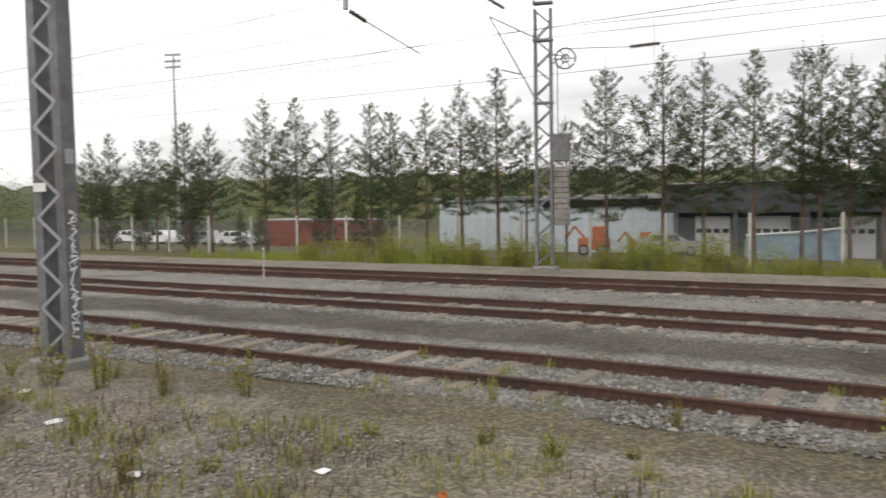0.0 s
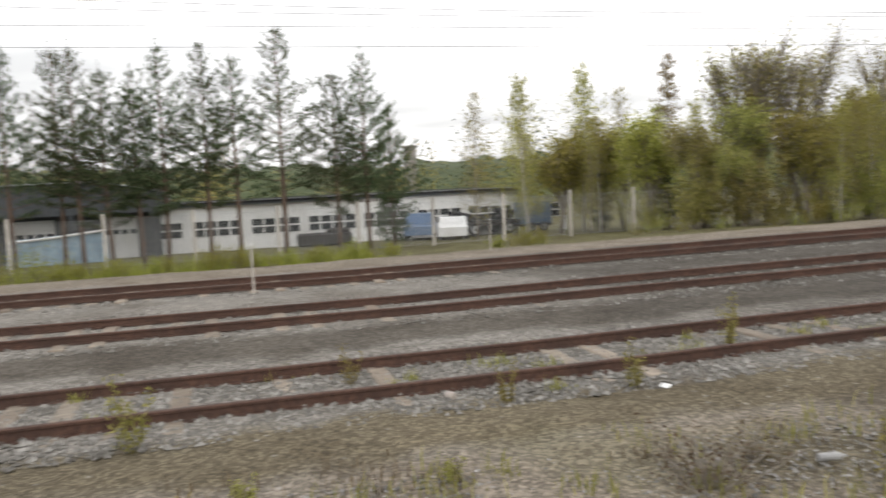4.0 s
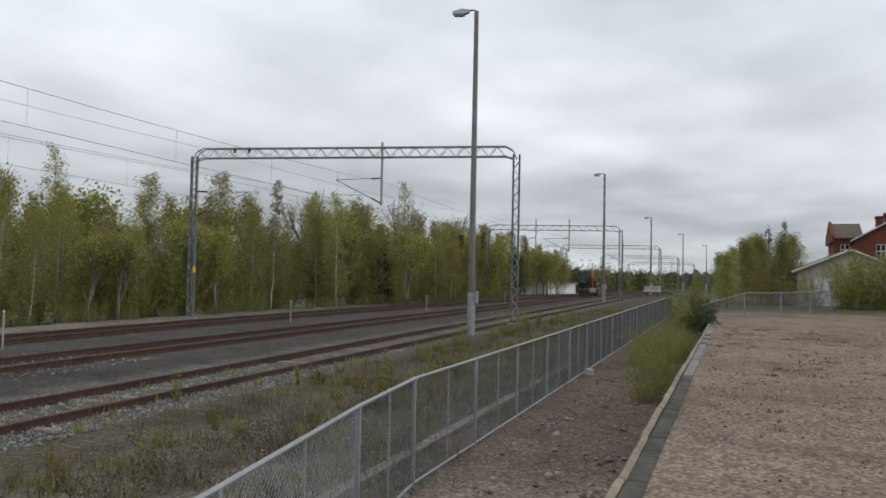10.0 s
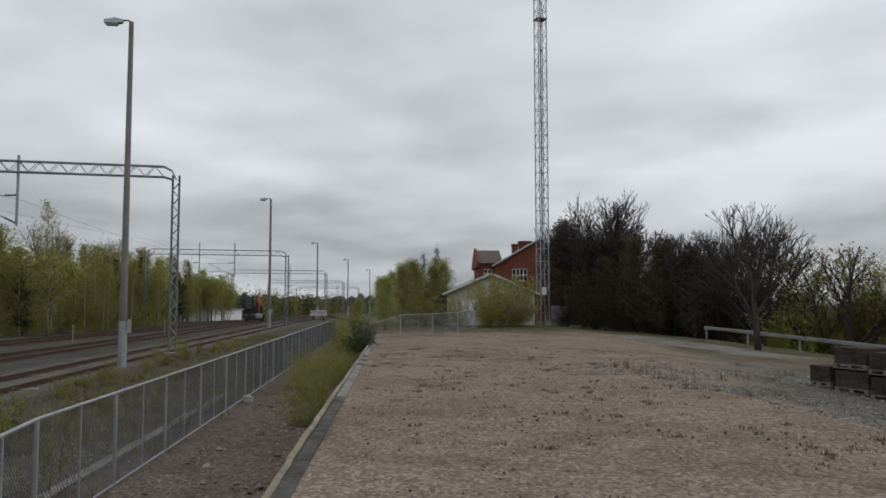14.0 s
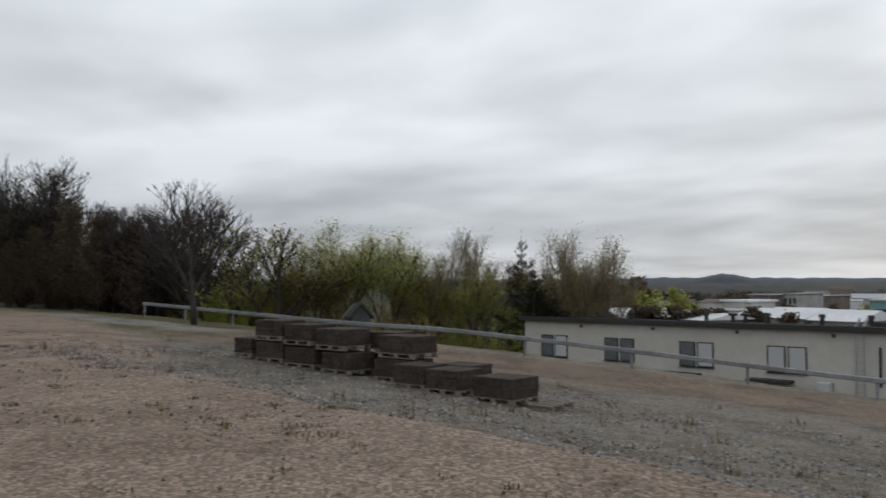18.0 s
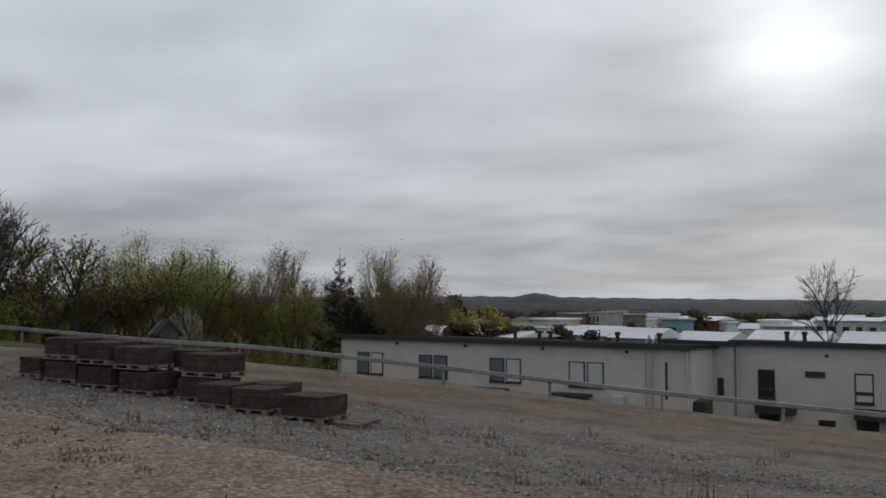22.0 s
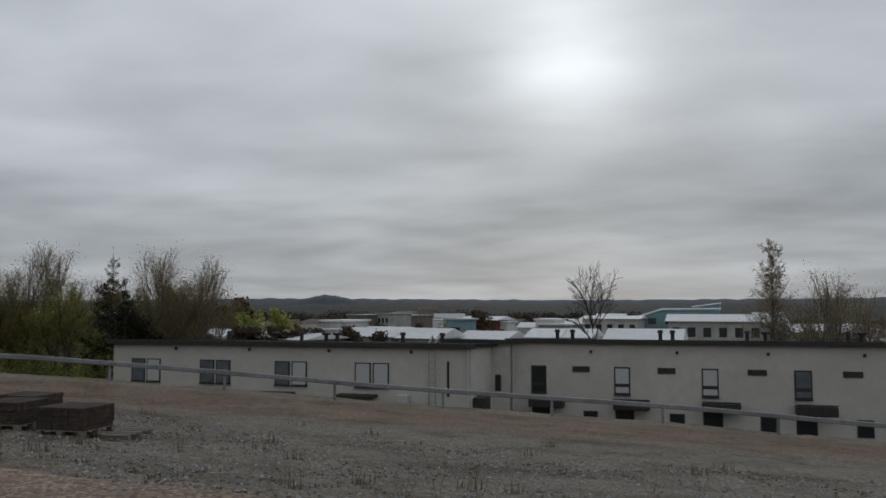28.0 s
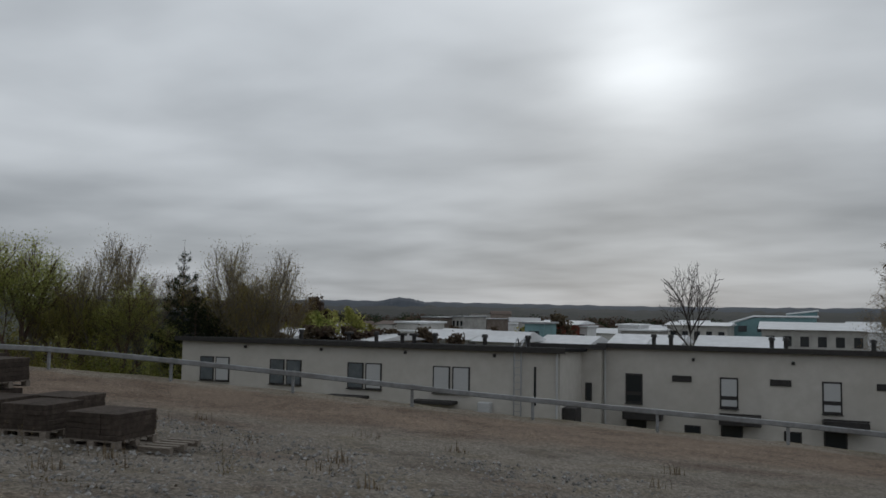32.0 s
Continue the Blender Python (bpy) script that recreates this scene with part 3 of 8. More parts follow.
def build_ground():
    xs = spaced(-22, 56, 0.33)
    vs = spaced(-36, 34, 0.30)
    near = np.array([0.36, 0.42, 0.46, 0.52, 0.6, 0.68, 0.75])
    vs = np.sort(np.concatenate([vs[(vs < 0.3) | (vs > 0.8)], near - 0.0]))
    X, V = np.meshgrid(xs, vs, indexing="ij")
    shear = (edge_y(X) - 0.49) * (1 - step(np.abs(V - 0.5), 1.2, 25.0))
    Y = V + shear
    Z = ground_z(X, Y)
    rough = (1 - step(np.hypot(X - 5, Y), 50, 90)) * (0.3 + 0.7 * step(np.abs(Y - edge_y(X)), 0.3, 1.2))
    ya = across(X, Y)
    track = step(ya, 8.5, 9.5) * (1 - step(ya, 24, 26))
    Z = Z + rough * (1 - 0.75 * track) * (0.035 * wobble(X, Y, 0.8) + 0.018 * wobble(X, Y, 4.1, 0.7) + 0.012 * np.random.uniform(-1, 1, X.shape))
    Z = np.where((ya < 3.4) & (Y > edge_y(X)), Z + 0.04 * wobble(X, Y, 2.3, 3.0) * rough, Z)
    nx, nv = X.shape
    idx = np.arange(nx * nv).reshape(nx, nv)
    faces = np.stack([idx[:-1, :-1], idx[1:, :-1], idx[1:, 1:], idx[:-1, 1:]], -1).reshape(-1, 4)
    me = bpy.data.meshes.new("ground")
    me.from_pydata(np.stack([X, Y, Z], -1).reshape(-1, 3).tolist(), [], faces.tolist())
    me.polygons.foreach_set("use_smooth", [True] * len(me.polygons))
    att = me.color_attributes.new("soil", "FLOAT_COLOR", "POINT")
    col = np.ones((nx * nv, 4))
    col[:, :3] = soil_colour(X, Y).reshape(-1, 3)
    att.data.foreach_set("color", col.ravel())
    n = Nodes("ground_soil")
    geo = n.t.nodes.new("ShaderNodeNewGeometry")
    soil = n.t.nodes.new("ShaderNodeAttribute")
    soil.attribute_name = "soil"
    vor = n.add("ShaderNodeTexVoronoi", Scale=26.0)
    warp = n.noise(3.0, 3.0, 0.6, None, True)
    n.link(geo.outputs["Position"], vor.inputs["Vector"])
    sep = n.t.nodes.new("ShaderNodeSeparateColor")
    n.link(vor.outputs["Color"], sep.inputs[0])
    vor2 = n.add("ShaderNodeTexVoronoi", Scale=9.0)
    n.link(geo.outputs["Position"], vor2.inputs["Vector"])
    sep2 = n.t.nodes.new("ShaderNodeSeparateColor")
    n.link(vor2.outputs["Color"], sep2.inputs[0])
    fine = n.noise(75.0, 4.0, 0.65, None, True)
    tone = n.math("ADD", n.math("MULTIPLY", sep.outputs[0], 0.62), n.math("MULTIPLY", fine, 0.55))
    grain = n.ramp(tone, [(0.15, (0.48, 0.47, 0.46)), (0.6, (1.0, 1.0, 1.0)), (0.95, (1.8, 1.8, 1.8))])
    big = n.noise(0.42, 6.0, 0.68, None, True, 0.5)
    mid = n.noise(2.1, 5.0, 0.7, None, True, 0.4)
    blot = n.ramp(big, [(0.34, (0.70, 0.67, 0.64)), (0.52, (1, 1, 1)), (0.68, (1.14, 1.13, 1.12))])
    spots = n.ramp(mid, [(0.34, (0.5, 0.46, 0.4)), (0.45, (1, 1, 1)), (0.70, (1.14, 1.13, 1.12))])
    col = n.mix(1.0, soil.outputs["Color"], grain, "MULTIPLY")
    col = n.mix(1.0, col, blot, "MULTIPLY")
    col = n.mix(0.38, col, spots, "MULTIPLY")
    lone = n.ramp(sep2.outputs[1], [(0.93, (0, 0, 0)), (0.97, (1, 1, 1))])
    close = n.ramp(vor2.outputs["Distance"], [(0.16, (1, 1, 1)), (0.3, (0, 0, 0))])
    col = n.mix(n.math("MULTIPLY", n.mix(1.0, lone, close, "MULTIPLY"), 0.55), col, (0.36, 0.345, 0.325))
    h = n.math("ADD", n.math("MULTIPLY", vor.outputs["Distance"], -0.9), n.math("MULTIPLY", fine, 0.5))
    n.bump(n.math("ADD", h, n.math("MULTIPLY", mid, 0.5)), 0.7, 0.025)
    me.materials.append(n.done(col, 0.95, 0.0, 0.15))
    return tagged(new("ground", me), "stony ground of gravel, dirt, ballast and sparse grass", "ground", "", "structure")


build_ground()


# ---- loose stones ----
def stone_field(name, label, count, place, size, material, seed):
    """Many small angular stones, joined into one mesh."""
    rng = np.random.default_rng(seed)
    base = np.array([(1, 0, 0), (-1, 0, 0), (0, 1, 0), (0, -1, 0), (0, 0, 0.8), (0, 0, -0.7)], float)
    tri = np.array([(0, 2, 4), (2, 1, 4), (1, 3, 4), (3, 0, 4), (2, 0, 5), (1, 2, 5), (3, 1, 5), (0, 3, 5)])
    x, y = place(rng, count)
    k = len(x)
    r = size[0] + (size[1] - size[0]) * rng.random(k) ** 2.2
    z = ground_z(x, y) + r * 0.15
    v = base[None] * rng.uniform(0.6, 1.25, (k, 6, 3)) * r[:, None, None]
    t = rng.uniform(0, 2 * np.pi, k)
    c, s = np.cos(t)[:, None], np.sin(t)[:, None]
    v = np.stack([v[..., 0] * c - v[..., 1] * s, v[..., 0] * s + v[..., 1] * c, v[..., 2]], -1) + np.stack([x, y, z], -1)[:, None]
    f = (tri[None] + 6 * np.arange(k)[:, None, None]).reshape(-1, 3)
    me = bpy.data.meshes.new(name)
    me.from_pydata(v.reshape(-1, 3).tolist(), [], f.tolist())
    me.materials.append(material)
    return tagged(new(name, me), label, "stones", "", "stuff")


def island_stone(name, lo, mid, hi):
    n = Nodes(name)
    geo = n.t.nodes.new("ShaderNodeNewGeometry")
    col = n.ramp(geo.outputs["Random Per Island"], [(0.0, lo), (0.6, mid), (1.0, hi)])
    col = n.mix(0.35, col, n.ramp(n.noise(40.0, 3.0), [(0.3, lo), (0.7, hi)]))
    return n.done(col, 0.92, 0.0, 0.2)


M_ST_BALLAST = island_stone("ballast_stones", (0.06, 0.055, 0.049), (0.142, 0.134, 0.123), (0.34, 0.33, 0.31))
M_ST_PINK = island_stone("pinkish_stones", (0.12, 0.085, 0.07), (0.2, 0.155, 0.13), (0.33, 0.28, 0.25))
M_ST_GREY = island_stone("grey_stones", (0.08, 0.075, 0.07), (0.18, 0.175, 0.165), (0.4, 0.39, 0.375))


# ---- tracks ----
def track_mid(k, x):
    """The middle of track k, across, at x along."""
    if k == 0:
        return near_rail(x) + 0.8
    if k == 1:
        return np.interp(x, (-130, -4, 10, 20, 30, 45, 61, 97, 250, 420), (16.2, 16.2, 15.45, 14.7, 13.5, 11.7, 9.8, 5.7, -11.5, -28.5))
    return np.interp(x, (-130, -2, 8, 16, 25, 35, 45, 58, 75, 110, 250, 420), (21.9, 21.9, 21.4, 20.8, 20.1, 19.1, 17.8, 15.6, 12.2, 6.5, -7.5, -24.5))


RAIL = [(-0.067, 0), (0.067, 0), (0.067, 0.012), (0.012, 0.03), (0.010, 0.115), (0.036, 0.125), (0.036, 0.15), (0.028, 0.157), (-0.028, 0.157), (-0.036, 0.15), (-0.036, 0.125), (-0.010, 0.115), (-0.012, 0.03), (-0.067, 0.012)]
RAIL_FOOT = 0.165


def rail_geo(k, off):
    xs = np.concatenate([np.arange(-130, -30, 10), np.arange(-30, 100, 2.5), np.arange(100, 420, 10)])
    g = Geo()
    m = len(RAIL)
    vs, fs = [], []
    for i, x in enumerate(xs):
        y = float(track_mid(k, x)) + off
        for a, h in RAIL:
            vs.append((x, y + a * 1.15, RAIL_FOOT + h + float(grade(x))))
        if i:
            for j in range(m):
                fs.append(((i - 1) * m + j, (i - 1) * m + (j + 1) % m, i * m + (j + 1) % m, i * m + j))
    return g.add(vs, fs)


SLEEPER = Geo().box((0, 0, -0.05), (0.25, 2.6, 0.17), 0, 0.02).mesh("sleeper")
SLEEPER.materials.append(M_SLEEPER)
CLIP = Geo().box((0, 0, 0), (0.12, 0.20, 0.03), 0, 0.006).mesh("rail_fastening")
CLIP.materials.append(M_RUST)
TRACK_LABELS = ("rusty railway track on pale sleepers in weedy ballast", "dark rusty railway track in grey ballast", "brown rusty railway track in grey ballast, farthest from the fence")
rng = random.Random(3)
for k in range(3):
    t = thing("railway_track", label=TRACK_LABELS[k], category="track", group="railway tracks", kind="structure")
    for off in (-0.797, 0.797):
        part("rail", rail_geo(k, off), M_RUST, t, "rusty steel rail")
    far = Geo()
    x = -110.0
    while x < 260:
        y = float(track_mid(k, x))
        if -34 < x < (62 if k == 0 else 48):
            s = new("sleeper", SLEEPER)
            s.parent = t
            s.matrix_basis = pose(x + rng.uniform(-0.03, 0.03), y + rng.uniform(-0.05, 0.05), 0.165 + float(grade(x)) + (rng.uniform(-0.055, 0.01) - 0.025 * float(step(x, 4, 12)) if k == 0 else rng.uniform(-0.07, -0.015) - 0.05 * float(step(x, 5, 14))), rng.uniform(-0.6, 0.6), 0, rng.uniform(-1.5, 1.5) + math.degrees(math.atan((float(track_mid(k, x + 2)) - y) / 2)))
        else:
            far.box((x, y, 0.03 + float(grade(x))), (0.25, 2.6, 0.17), math.atan((float(track_mid(k, x + 2)) - y) / 2))
        x += 0.62
    tagged(part("far_sleepers", far, M_SLEEPER, t, "pale sleepers farther along"), kind="stuff")
    clips = Geo()
    x = -20.0
    while x < 34 and k == 0:
        for off in (-0.797, 0.797):
            clips.box((x, float(track_mid(k, x)) + off, RAIL_FOOT + 0.018 + float(grade(x))), (0.11, 0.24, 0.03), 0)
        x += 0.62
    if k == 0:
        tagged(part("rail_fastenings", clips, M_RUST, t), kind="stuff")


def on_ballast(rng, n):
    x = -16 + 37 * rng.random(n) ** 1.25
    k = rng.integers(0, 3, n)
    k = np.where(rng.random(n) < 0.55, 0, k)
    off = np.where(k == 0, rng.uniform(-1.9, 1.7, n), rng.uniform(-1.9, 2.4, n))
    mid = np.where(k == 0, track_mid(0, x), np.where(k == 1, track_mid(1, x), track_mid(2, x)))
    return x, mid + off


stone_field("ballast_stones", "loose grey ballast stones between the sleepers", 50000, on_ballast, (0.018, 0.055), M_ST_BALLAST, 5)
stone_field("verge_stones", "loose grey stones on the weedy verge", 40000, lambda r, n: (lambda x: (x, near_rail(x) - r.uniform(2.75, 6.7, n)))(-13 + 29 * r.random(n) ** 1.2), (0.006, 0.03), M_ST_GREY, 6)
stone_field("dirt_stones", "pale stones on the brown dirt", 1600, lambda r, n: (lambda x: (x, edge_y(x) + r.uniform(0.3, 2.3, n)))(r.uniform(2, 22, n)), (0.01, 0.065), M_ST_PINK, 7)
stone_field("gravel_stones", "loose pinkish stones on the gravel yard", 7000, lambda r, n: (lambda x: (x, edge_y(x) - r.uniform(0.4, 9.5, n)))(r.uniform(3, 36, n)), (0.008, 0.028), M_ST_PINK, 8)
stone_field("slope_stones", "loose grey stones on the gravel slope", 17000, lambda r, n: (r.uniform(-6, 23, n), r.uniform(-19, -8, n)), (0.01, 0.05), M_ST_GREY, 9)

M_ST_DARK = island_stone("dark_clods", (0.045, 0.034, 0.026), (0.085, 0.066, 0.05), (0.14, 0.115, 0.09))
stone_field("dark_clods", "dark clods and dead moss on the gravel", 3000, lambda r, n: (r.uniform(-4, 34, n), r.uniform(-13, -1.2, n)), (0.008, 0.034), M_ST_DARK, 10)

# ---- platform edge ----
edge = thing("platform_edge", label="worn concrete platform kerb with pale chipped blocks", category="kerb", kind="structure")
x, rng = -14.0, random.Random(8)
while x < 38:
    ln = rng.uniform(0.9, 1.15)
    y0 = float(edge_y(x + ln / 2))
    blk = part("kerb_block", Geo().box((0, 0, 0), (ln - 0.012, 0.075, 0.16), 0, 0.018), M_LICHEN, edge)
    blk.matrix_basis = pose(x + ln / 2, y0 + 0.04 + rng.uniform(-0.015, 0.015), 1.018 + rng.uniform(-0.012, 0.014), rng.uniform(-1.5, 1.5), 0, -6.02 + rng.uniform(-0.5, 0.5))
    slab = part("edge_slab", Geo().box((0, 0, 0), (ln - 0.01, 0.17, 0.1), 0, 0.012), M_WETCON if x < 15 or rng.random() < 0.3 else M_CONCRETE, edge)
    slab.matrix_basis = pose(x + ln / 2, y0 - 0.09, 1.03 + rng.uniform(-0.006, 0.008), 0, 0, -6.02)
    x += ln
part("retaining_wall", Geo().prism([(-0.02, 0.0), (0.06, 0.0), (0.06, 0.85), (-0.02, 0.85)], (-14, float(edge_y(-14)), 0.08), (38, float(edge_y(38)), 0.08)), M_CONCRETE, edge, "weathered concrete retaining wall")

# ---- catenary, lamps, fence ----
def lattice_column(g, h, w, d, leg, lace, pitch, axis="x"):
    """Two legs with zigzag lacing on both faces; returns the lacing bars."""
    lac = []
    for s in (-1, 1):
        g.box((s * w / 2, 0, h / 2), (leg, d, h), 0, 0.006)
    z, s = 0.25, 1
    while z + pitch < h:
        for yy in (-d / 2 - 0.004, d / 2 + 0.004):
            p0, p1 = Vector((-s * w / 2, yy, z)), Vector((s * w / 2, yy, z + pitch))
            lac.append(Geo().prism([(-lace / 2, -0.004), (lace / 2, -0.004), (lace / 2, 0.004), (-lace / 2, 0.004)], p0, p1, (0, 1, 0)))
        z += pitch
        s = -s
    return lac


def lace_up(bars, material, parent, near=True):
    """Lacing bars as parts, or joined on masts that stay far off."""
    if near:
        for b in bars:
            part("lacing_bar", b, material, parent)
        return
    g = Geo()
    for b in bars:
        g.add(b.v, b.f)
    tagged(part("lacing", g, material, parent), kind="stuff")


def insulator(p0, p1, r=0.055):
    """A ribbed insulator between two points."""
    g = Geo()
    p0, p1 = Vector(p0), Vector(p1)
    n = 9
    for i in range(n):
        a, b = p0.lerp(p1, (i + 0.1) / n), p0.lerp(p1, (i + 0.75) / n)
        g.cyl(a, b, r, r * 0.55, 8)
    g.cyl(p0, p1, r * 0.4, None, 6)
    return g


def cantilever(parent, root, reach, top, low, dx=0.0):
    """A bracket of tubes that holds the wires, from a post at root; reach is signed across the track."""
    x, y, z = root
    tip = (x + dx, y + reach, z + top)
    tie0, foot = (x, y, z + top + 0.05), (x, y, z + low)
    i1 = 0.22
    part("insulator", insulator(tie0, Vector(tie0).lerp(Vector(tip), i1)), M_INSUL, parent, "brown ribbed insulator")
    part("top_tube", Geo().tube([Vector(tie0).lerp(Vector(tip), i1), tip], 0.022), M_GALV, parent)
    part("insulator", insulator(foot, Vector(foot).lerp(Vector(tip), i1)), M_INSUL, parent, "brown ribbed insulator")
    part("stay_tube", Geo().tube([Vector(foot).lerp(Vector(tip), i1), tip], 0.03), M_GALV, parent)
    arm = (x + dx, y + reach * 1.05, z + low + 0.45)
    mid = Vector(foot).lerp(Vector(tip), 0.55)
    part("registration_arm", Geo().tube([Vector(foot).lerp(Vector(tip), 0.36), arm], 0.016), M_GALV, parent)
    part("dropper", Geo().tube([mid, (x + dx, y + reach * 0.62, z + low + 0.5)], 0.01), M_WIRE, parent)


def portal(x0, y0, x1, y1, h, span_arms, foot0=0.15, foot1=0.0, label=""):
    """A portal over the tracks: two lattice legs and a lattice beam."""
    t = thing("catenary_portal", (x0, y0, 0), 0, label, "catenary portal", "catenary portals")
    v = Vector((x1 - x0, y1 - y0, 0))
    L, u = v.length, v.normalized()
    ang = math.degrees(math.atan2(u.y, u.x))
    for px, py, f in ((0, 0, foot0), (v.x, v.y, foot1)):
        g = Geo()
        lac = lattice_column(g, h - 0.4 - f, 0.3, 0.18, 0.09, 0.035, 0.36)
        c = part("column", g, M_MAST, t, "weathered grey lattice column")
        c.matrix_basis = pose(px, py, f, 0, 0, ang)
        lace_up(lac, M_GALV, c, x0 < 60)
        part("footing", Geo().box((0, 0, 0.02), (0.75, 0.6, 0.25), 0, 0.03), M_CONCRETE, c, "concrete footing")
    zt, zb = h, h - 0.5
    bend = 0.55
    for s in (-0.17, 0.17):
        n = Vector((-u.y, u.x, 0)) * s
        top = [n + Vector((0, 0, h - 0.6)), n + u * 0.18 + Vector((0, 0, zt - 0.2)), n + u * bend + Vector((0, 0, zt)), n + u * (L - bend) + Vector((0, 0, zt)), n + u * (L - 0.18) + Vector((0, 0, zt - 0.2)), n + u * L + Vector((0, 0, h - 0.6))]
        part("top_chord", Geo().tube(top, 0.035, 6), M_GALV, t)
        part("bottom_chord", Geo().tube([n + u * 0.12 + Vector((0, 0, h - 0.62)), n + u * bend + Vector((0, 0, zb)), n + u * (L - bend) + Vector((0, 0, zb)), n + u * (L - 0.12) + Vector((0, 0, h - 0.62))], 0.035, 6), M_GALV, t)
        lac, k = Geo(), 0
        d = bend
        while d + 0.42 < L - 0.2:
            a, b = (zb, zt) if k % 2 == 0 else (zt, zb)
            bar = [n + u * d + Vector((0, 0, a)), n + u * (d + 0.42) + Vector((0, 0, b))]
            if x0 < 60:
                part("lacing_bar", Geo().tube(bar, 0.016, 4), M_GALV, t)
            else:
                lac.tube(bar, 0.016, 4)
            d += 0.42
            k += 1
        if lac.v:
            tagged(part("beam_lacing", lac, M_GALV, t), kind="stuff")
    for d, lo, hi, reach in span_arms:
        p = u * d
        if d > 0.5:
            part("drop_post", Geo().box((p.x, p.y, (lo + hi) / 2), (0.11, 0.11, hi - lo), radians(ang), 0.01), M_GALV, t, "drop post")
        cantilever(t, (p.x, p.y, lo), reach, 1.35, 0.1)
    return t


PORTAL_LABEL = "galvanised lattice catenary portal spanning the tracks"
p1 = portal(40.5, 5.7, 39.3, 22.8, 9.42, [(6.88, 6.45, 9.7, 2.5), (17.0, 5.75, 8.3, -3.0)], 0.5, 0.35, PORTAL_LABEL)
part("warning_sign", Geo().box((-1.35, 16.85, 3.0), (0.03, 0.32, 0.32), radians(94), 0.004), M_YELLOW, p1, "yellow warning sign")
for d in (14.1, 14.9):
    part("beam_insulator", insulator((-0.07 * d, 0.997 * d, 9.2), (-0.07 * d, 0.997 * d, 9.5), 0.09), M_INSUL, p1)
portal(85, 1.5, 83.6, 15.0, 8.6, [(5.2, 5.9, 9.3, 2.6), (8.6, 5.9, 9.3, 2.6)], 0.7, 0.7, PORTAL_LABEL)
portal(125, -3.4, 123.6, 11, 8.5, [(5.4, 5.9, 9.2, 2.4)], 0.8, 0.8, PORTAL_LABEL)
portal(168, -8.0, 166.8, 7, 8.5, [(5.4, 5.9, 9.2, 2.4)], 0.8, 0.8, PORTAL_LABEL)
portal(215, -14, 213.8, 2, 8.5, [(5.4, 5.9, 9.2, 2.4)], 0.8, 0.8, PORTAL_LABEL)


def lattice_mast(name, at, rz, h, w, d, label, pitch=0.34, leg=0.1):
    t = thing(name, at, rz, label, "catenary mast", "catenary masts")
    g = Geo()
    lac = lattice_column(g, h, w, d, leg, 0.05, pitch)
    part("leg", g, M_MAST, t, "grey steel channel leg")
    lace_up(lac, M_GALV if at[1] < 10 else M_MAST, t)
    foot = Geo().box((0, 0, 0.03), (w + 0.35, d + 0.35, 0.3), 0, 0.04)
    part("footing", foot, M_CONCRETE, t, "mossy concrete footing")
    return t


# near mast with paint scrawl
near_mast = lattice_mast("catenary_mast", (-11.2, 7.66, 0.2), 6, 9.2, 0.46, 0.26, "grey lattice catenary mast with white paint scrawl", 0.34, 0.17)
rng = random.Random(12)
scr = Geo()
scr.tube([(0.322, rng.uniform(-0.09, 0.09), 0.5 + 0.023 * i + rng.uniform(-0.06, 0.06)) for i in range(84)], 0.013, 4)
part("paint_scrawl", scr, M_GRAFFITI, near_mast, "white illegible paint scrawl")
part("mast_plate", Geo().box((-0.16, -0.142, 2.75), (0.26, 0.012, 0.13), 0, 0.003), M_WHITE, near_mast, "white plate")
part("small_plate", Geo().box((0.321, 0.0, 3.2), (0.012, 0.16, 0.22), 0, 0.003), M_GALV, near_mast, "pale grey plate")
cantilever(near_mast, (0.0, 0.1, 6.6), 3.0, 1.3, 0.2)

# portal post over the tracks whose lower end shows
drop = thing("catenary_drop_post", (-12.0, 16.1, 0.45), 4, "grey catenary drop post with brown insulators hanging from above", "catenary post")
part("post", Geo().box((0, 0, 8.0), (0.11, 0.11, 2.3), 0, 0.01), M_GALV, drop)
part("insulator", insulator((0.05, 0.1, 6.83), (0.28, 0.5, 6.62), 0.07), M_INSUL, drop)
part("arm", Geo().tube([(0.28, 0.5, 6.62), (1.0, 1.9, 6.0)], 0.02), M_GALV, drop)
part("beam", Geo().tube([(0.15, -7.3, 9.1), (-0.2, 10.8, 9.1)], 0.06, 6), M_GALV, drop)

# far mast with tension wheel
mb = lattice_mast("catenary_mast", (-11.5, 27.0, 0.05), 14, 9.3, 0.55, 0.24, "grey lattice catenary mast with tension wheel and weights", 0.5)
wheel = Geo()
for r, k in ((0.36, 20), (0.14, 12)):
    ring = [(0.78 + r * math.cos(2 * math.pi * i / k), 0, 7.52 + r * math.sin(2 * math.pi * i / k)) for i in range(k + 1)]
    wheel.tube(ring, 0.032, 5)
for i in range(6):
    a = math.pi * i / 3
    part("wheel_spoke", Geo().tube([(0.78, 0, 7.52), (0.78 + 0.35 * math.cos(a), 0, 7.52 + 0.35 * math.sin(a))], 0.018, 4), M_MAST, mb)
part("tension_wheel", wheel, M_MAST, mb, "spoked tension wheel")
part("wheel_bracket", Geo().tube([(0.27, 0, 7.7), (0.78, 0, 7.6), (0.27, 0, 7.35)], 0.035), M_MAST, mb)
part("cable", Geo().tube([(0.5, 0, 7.4), (0.5, 0, 3.9)], 0.014, 4), M_WIRE, mb)
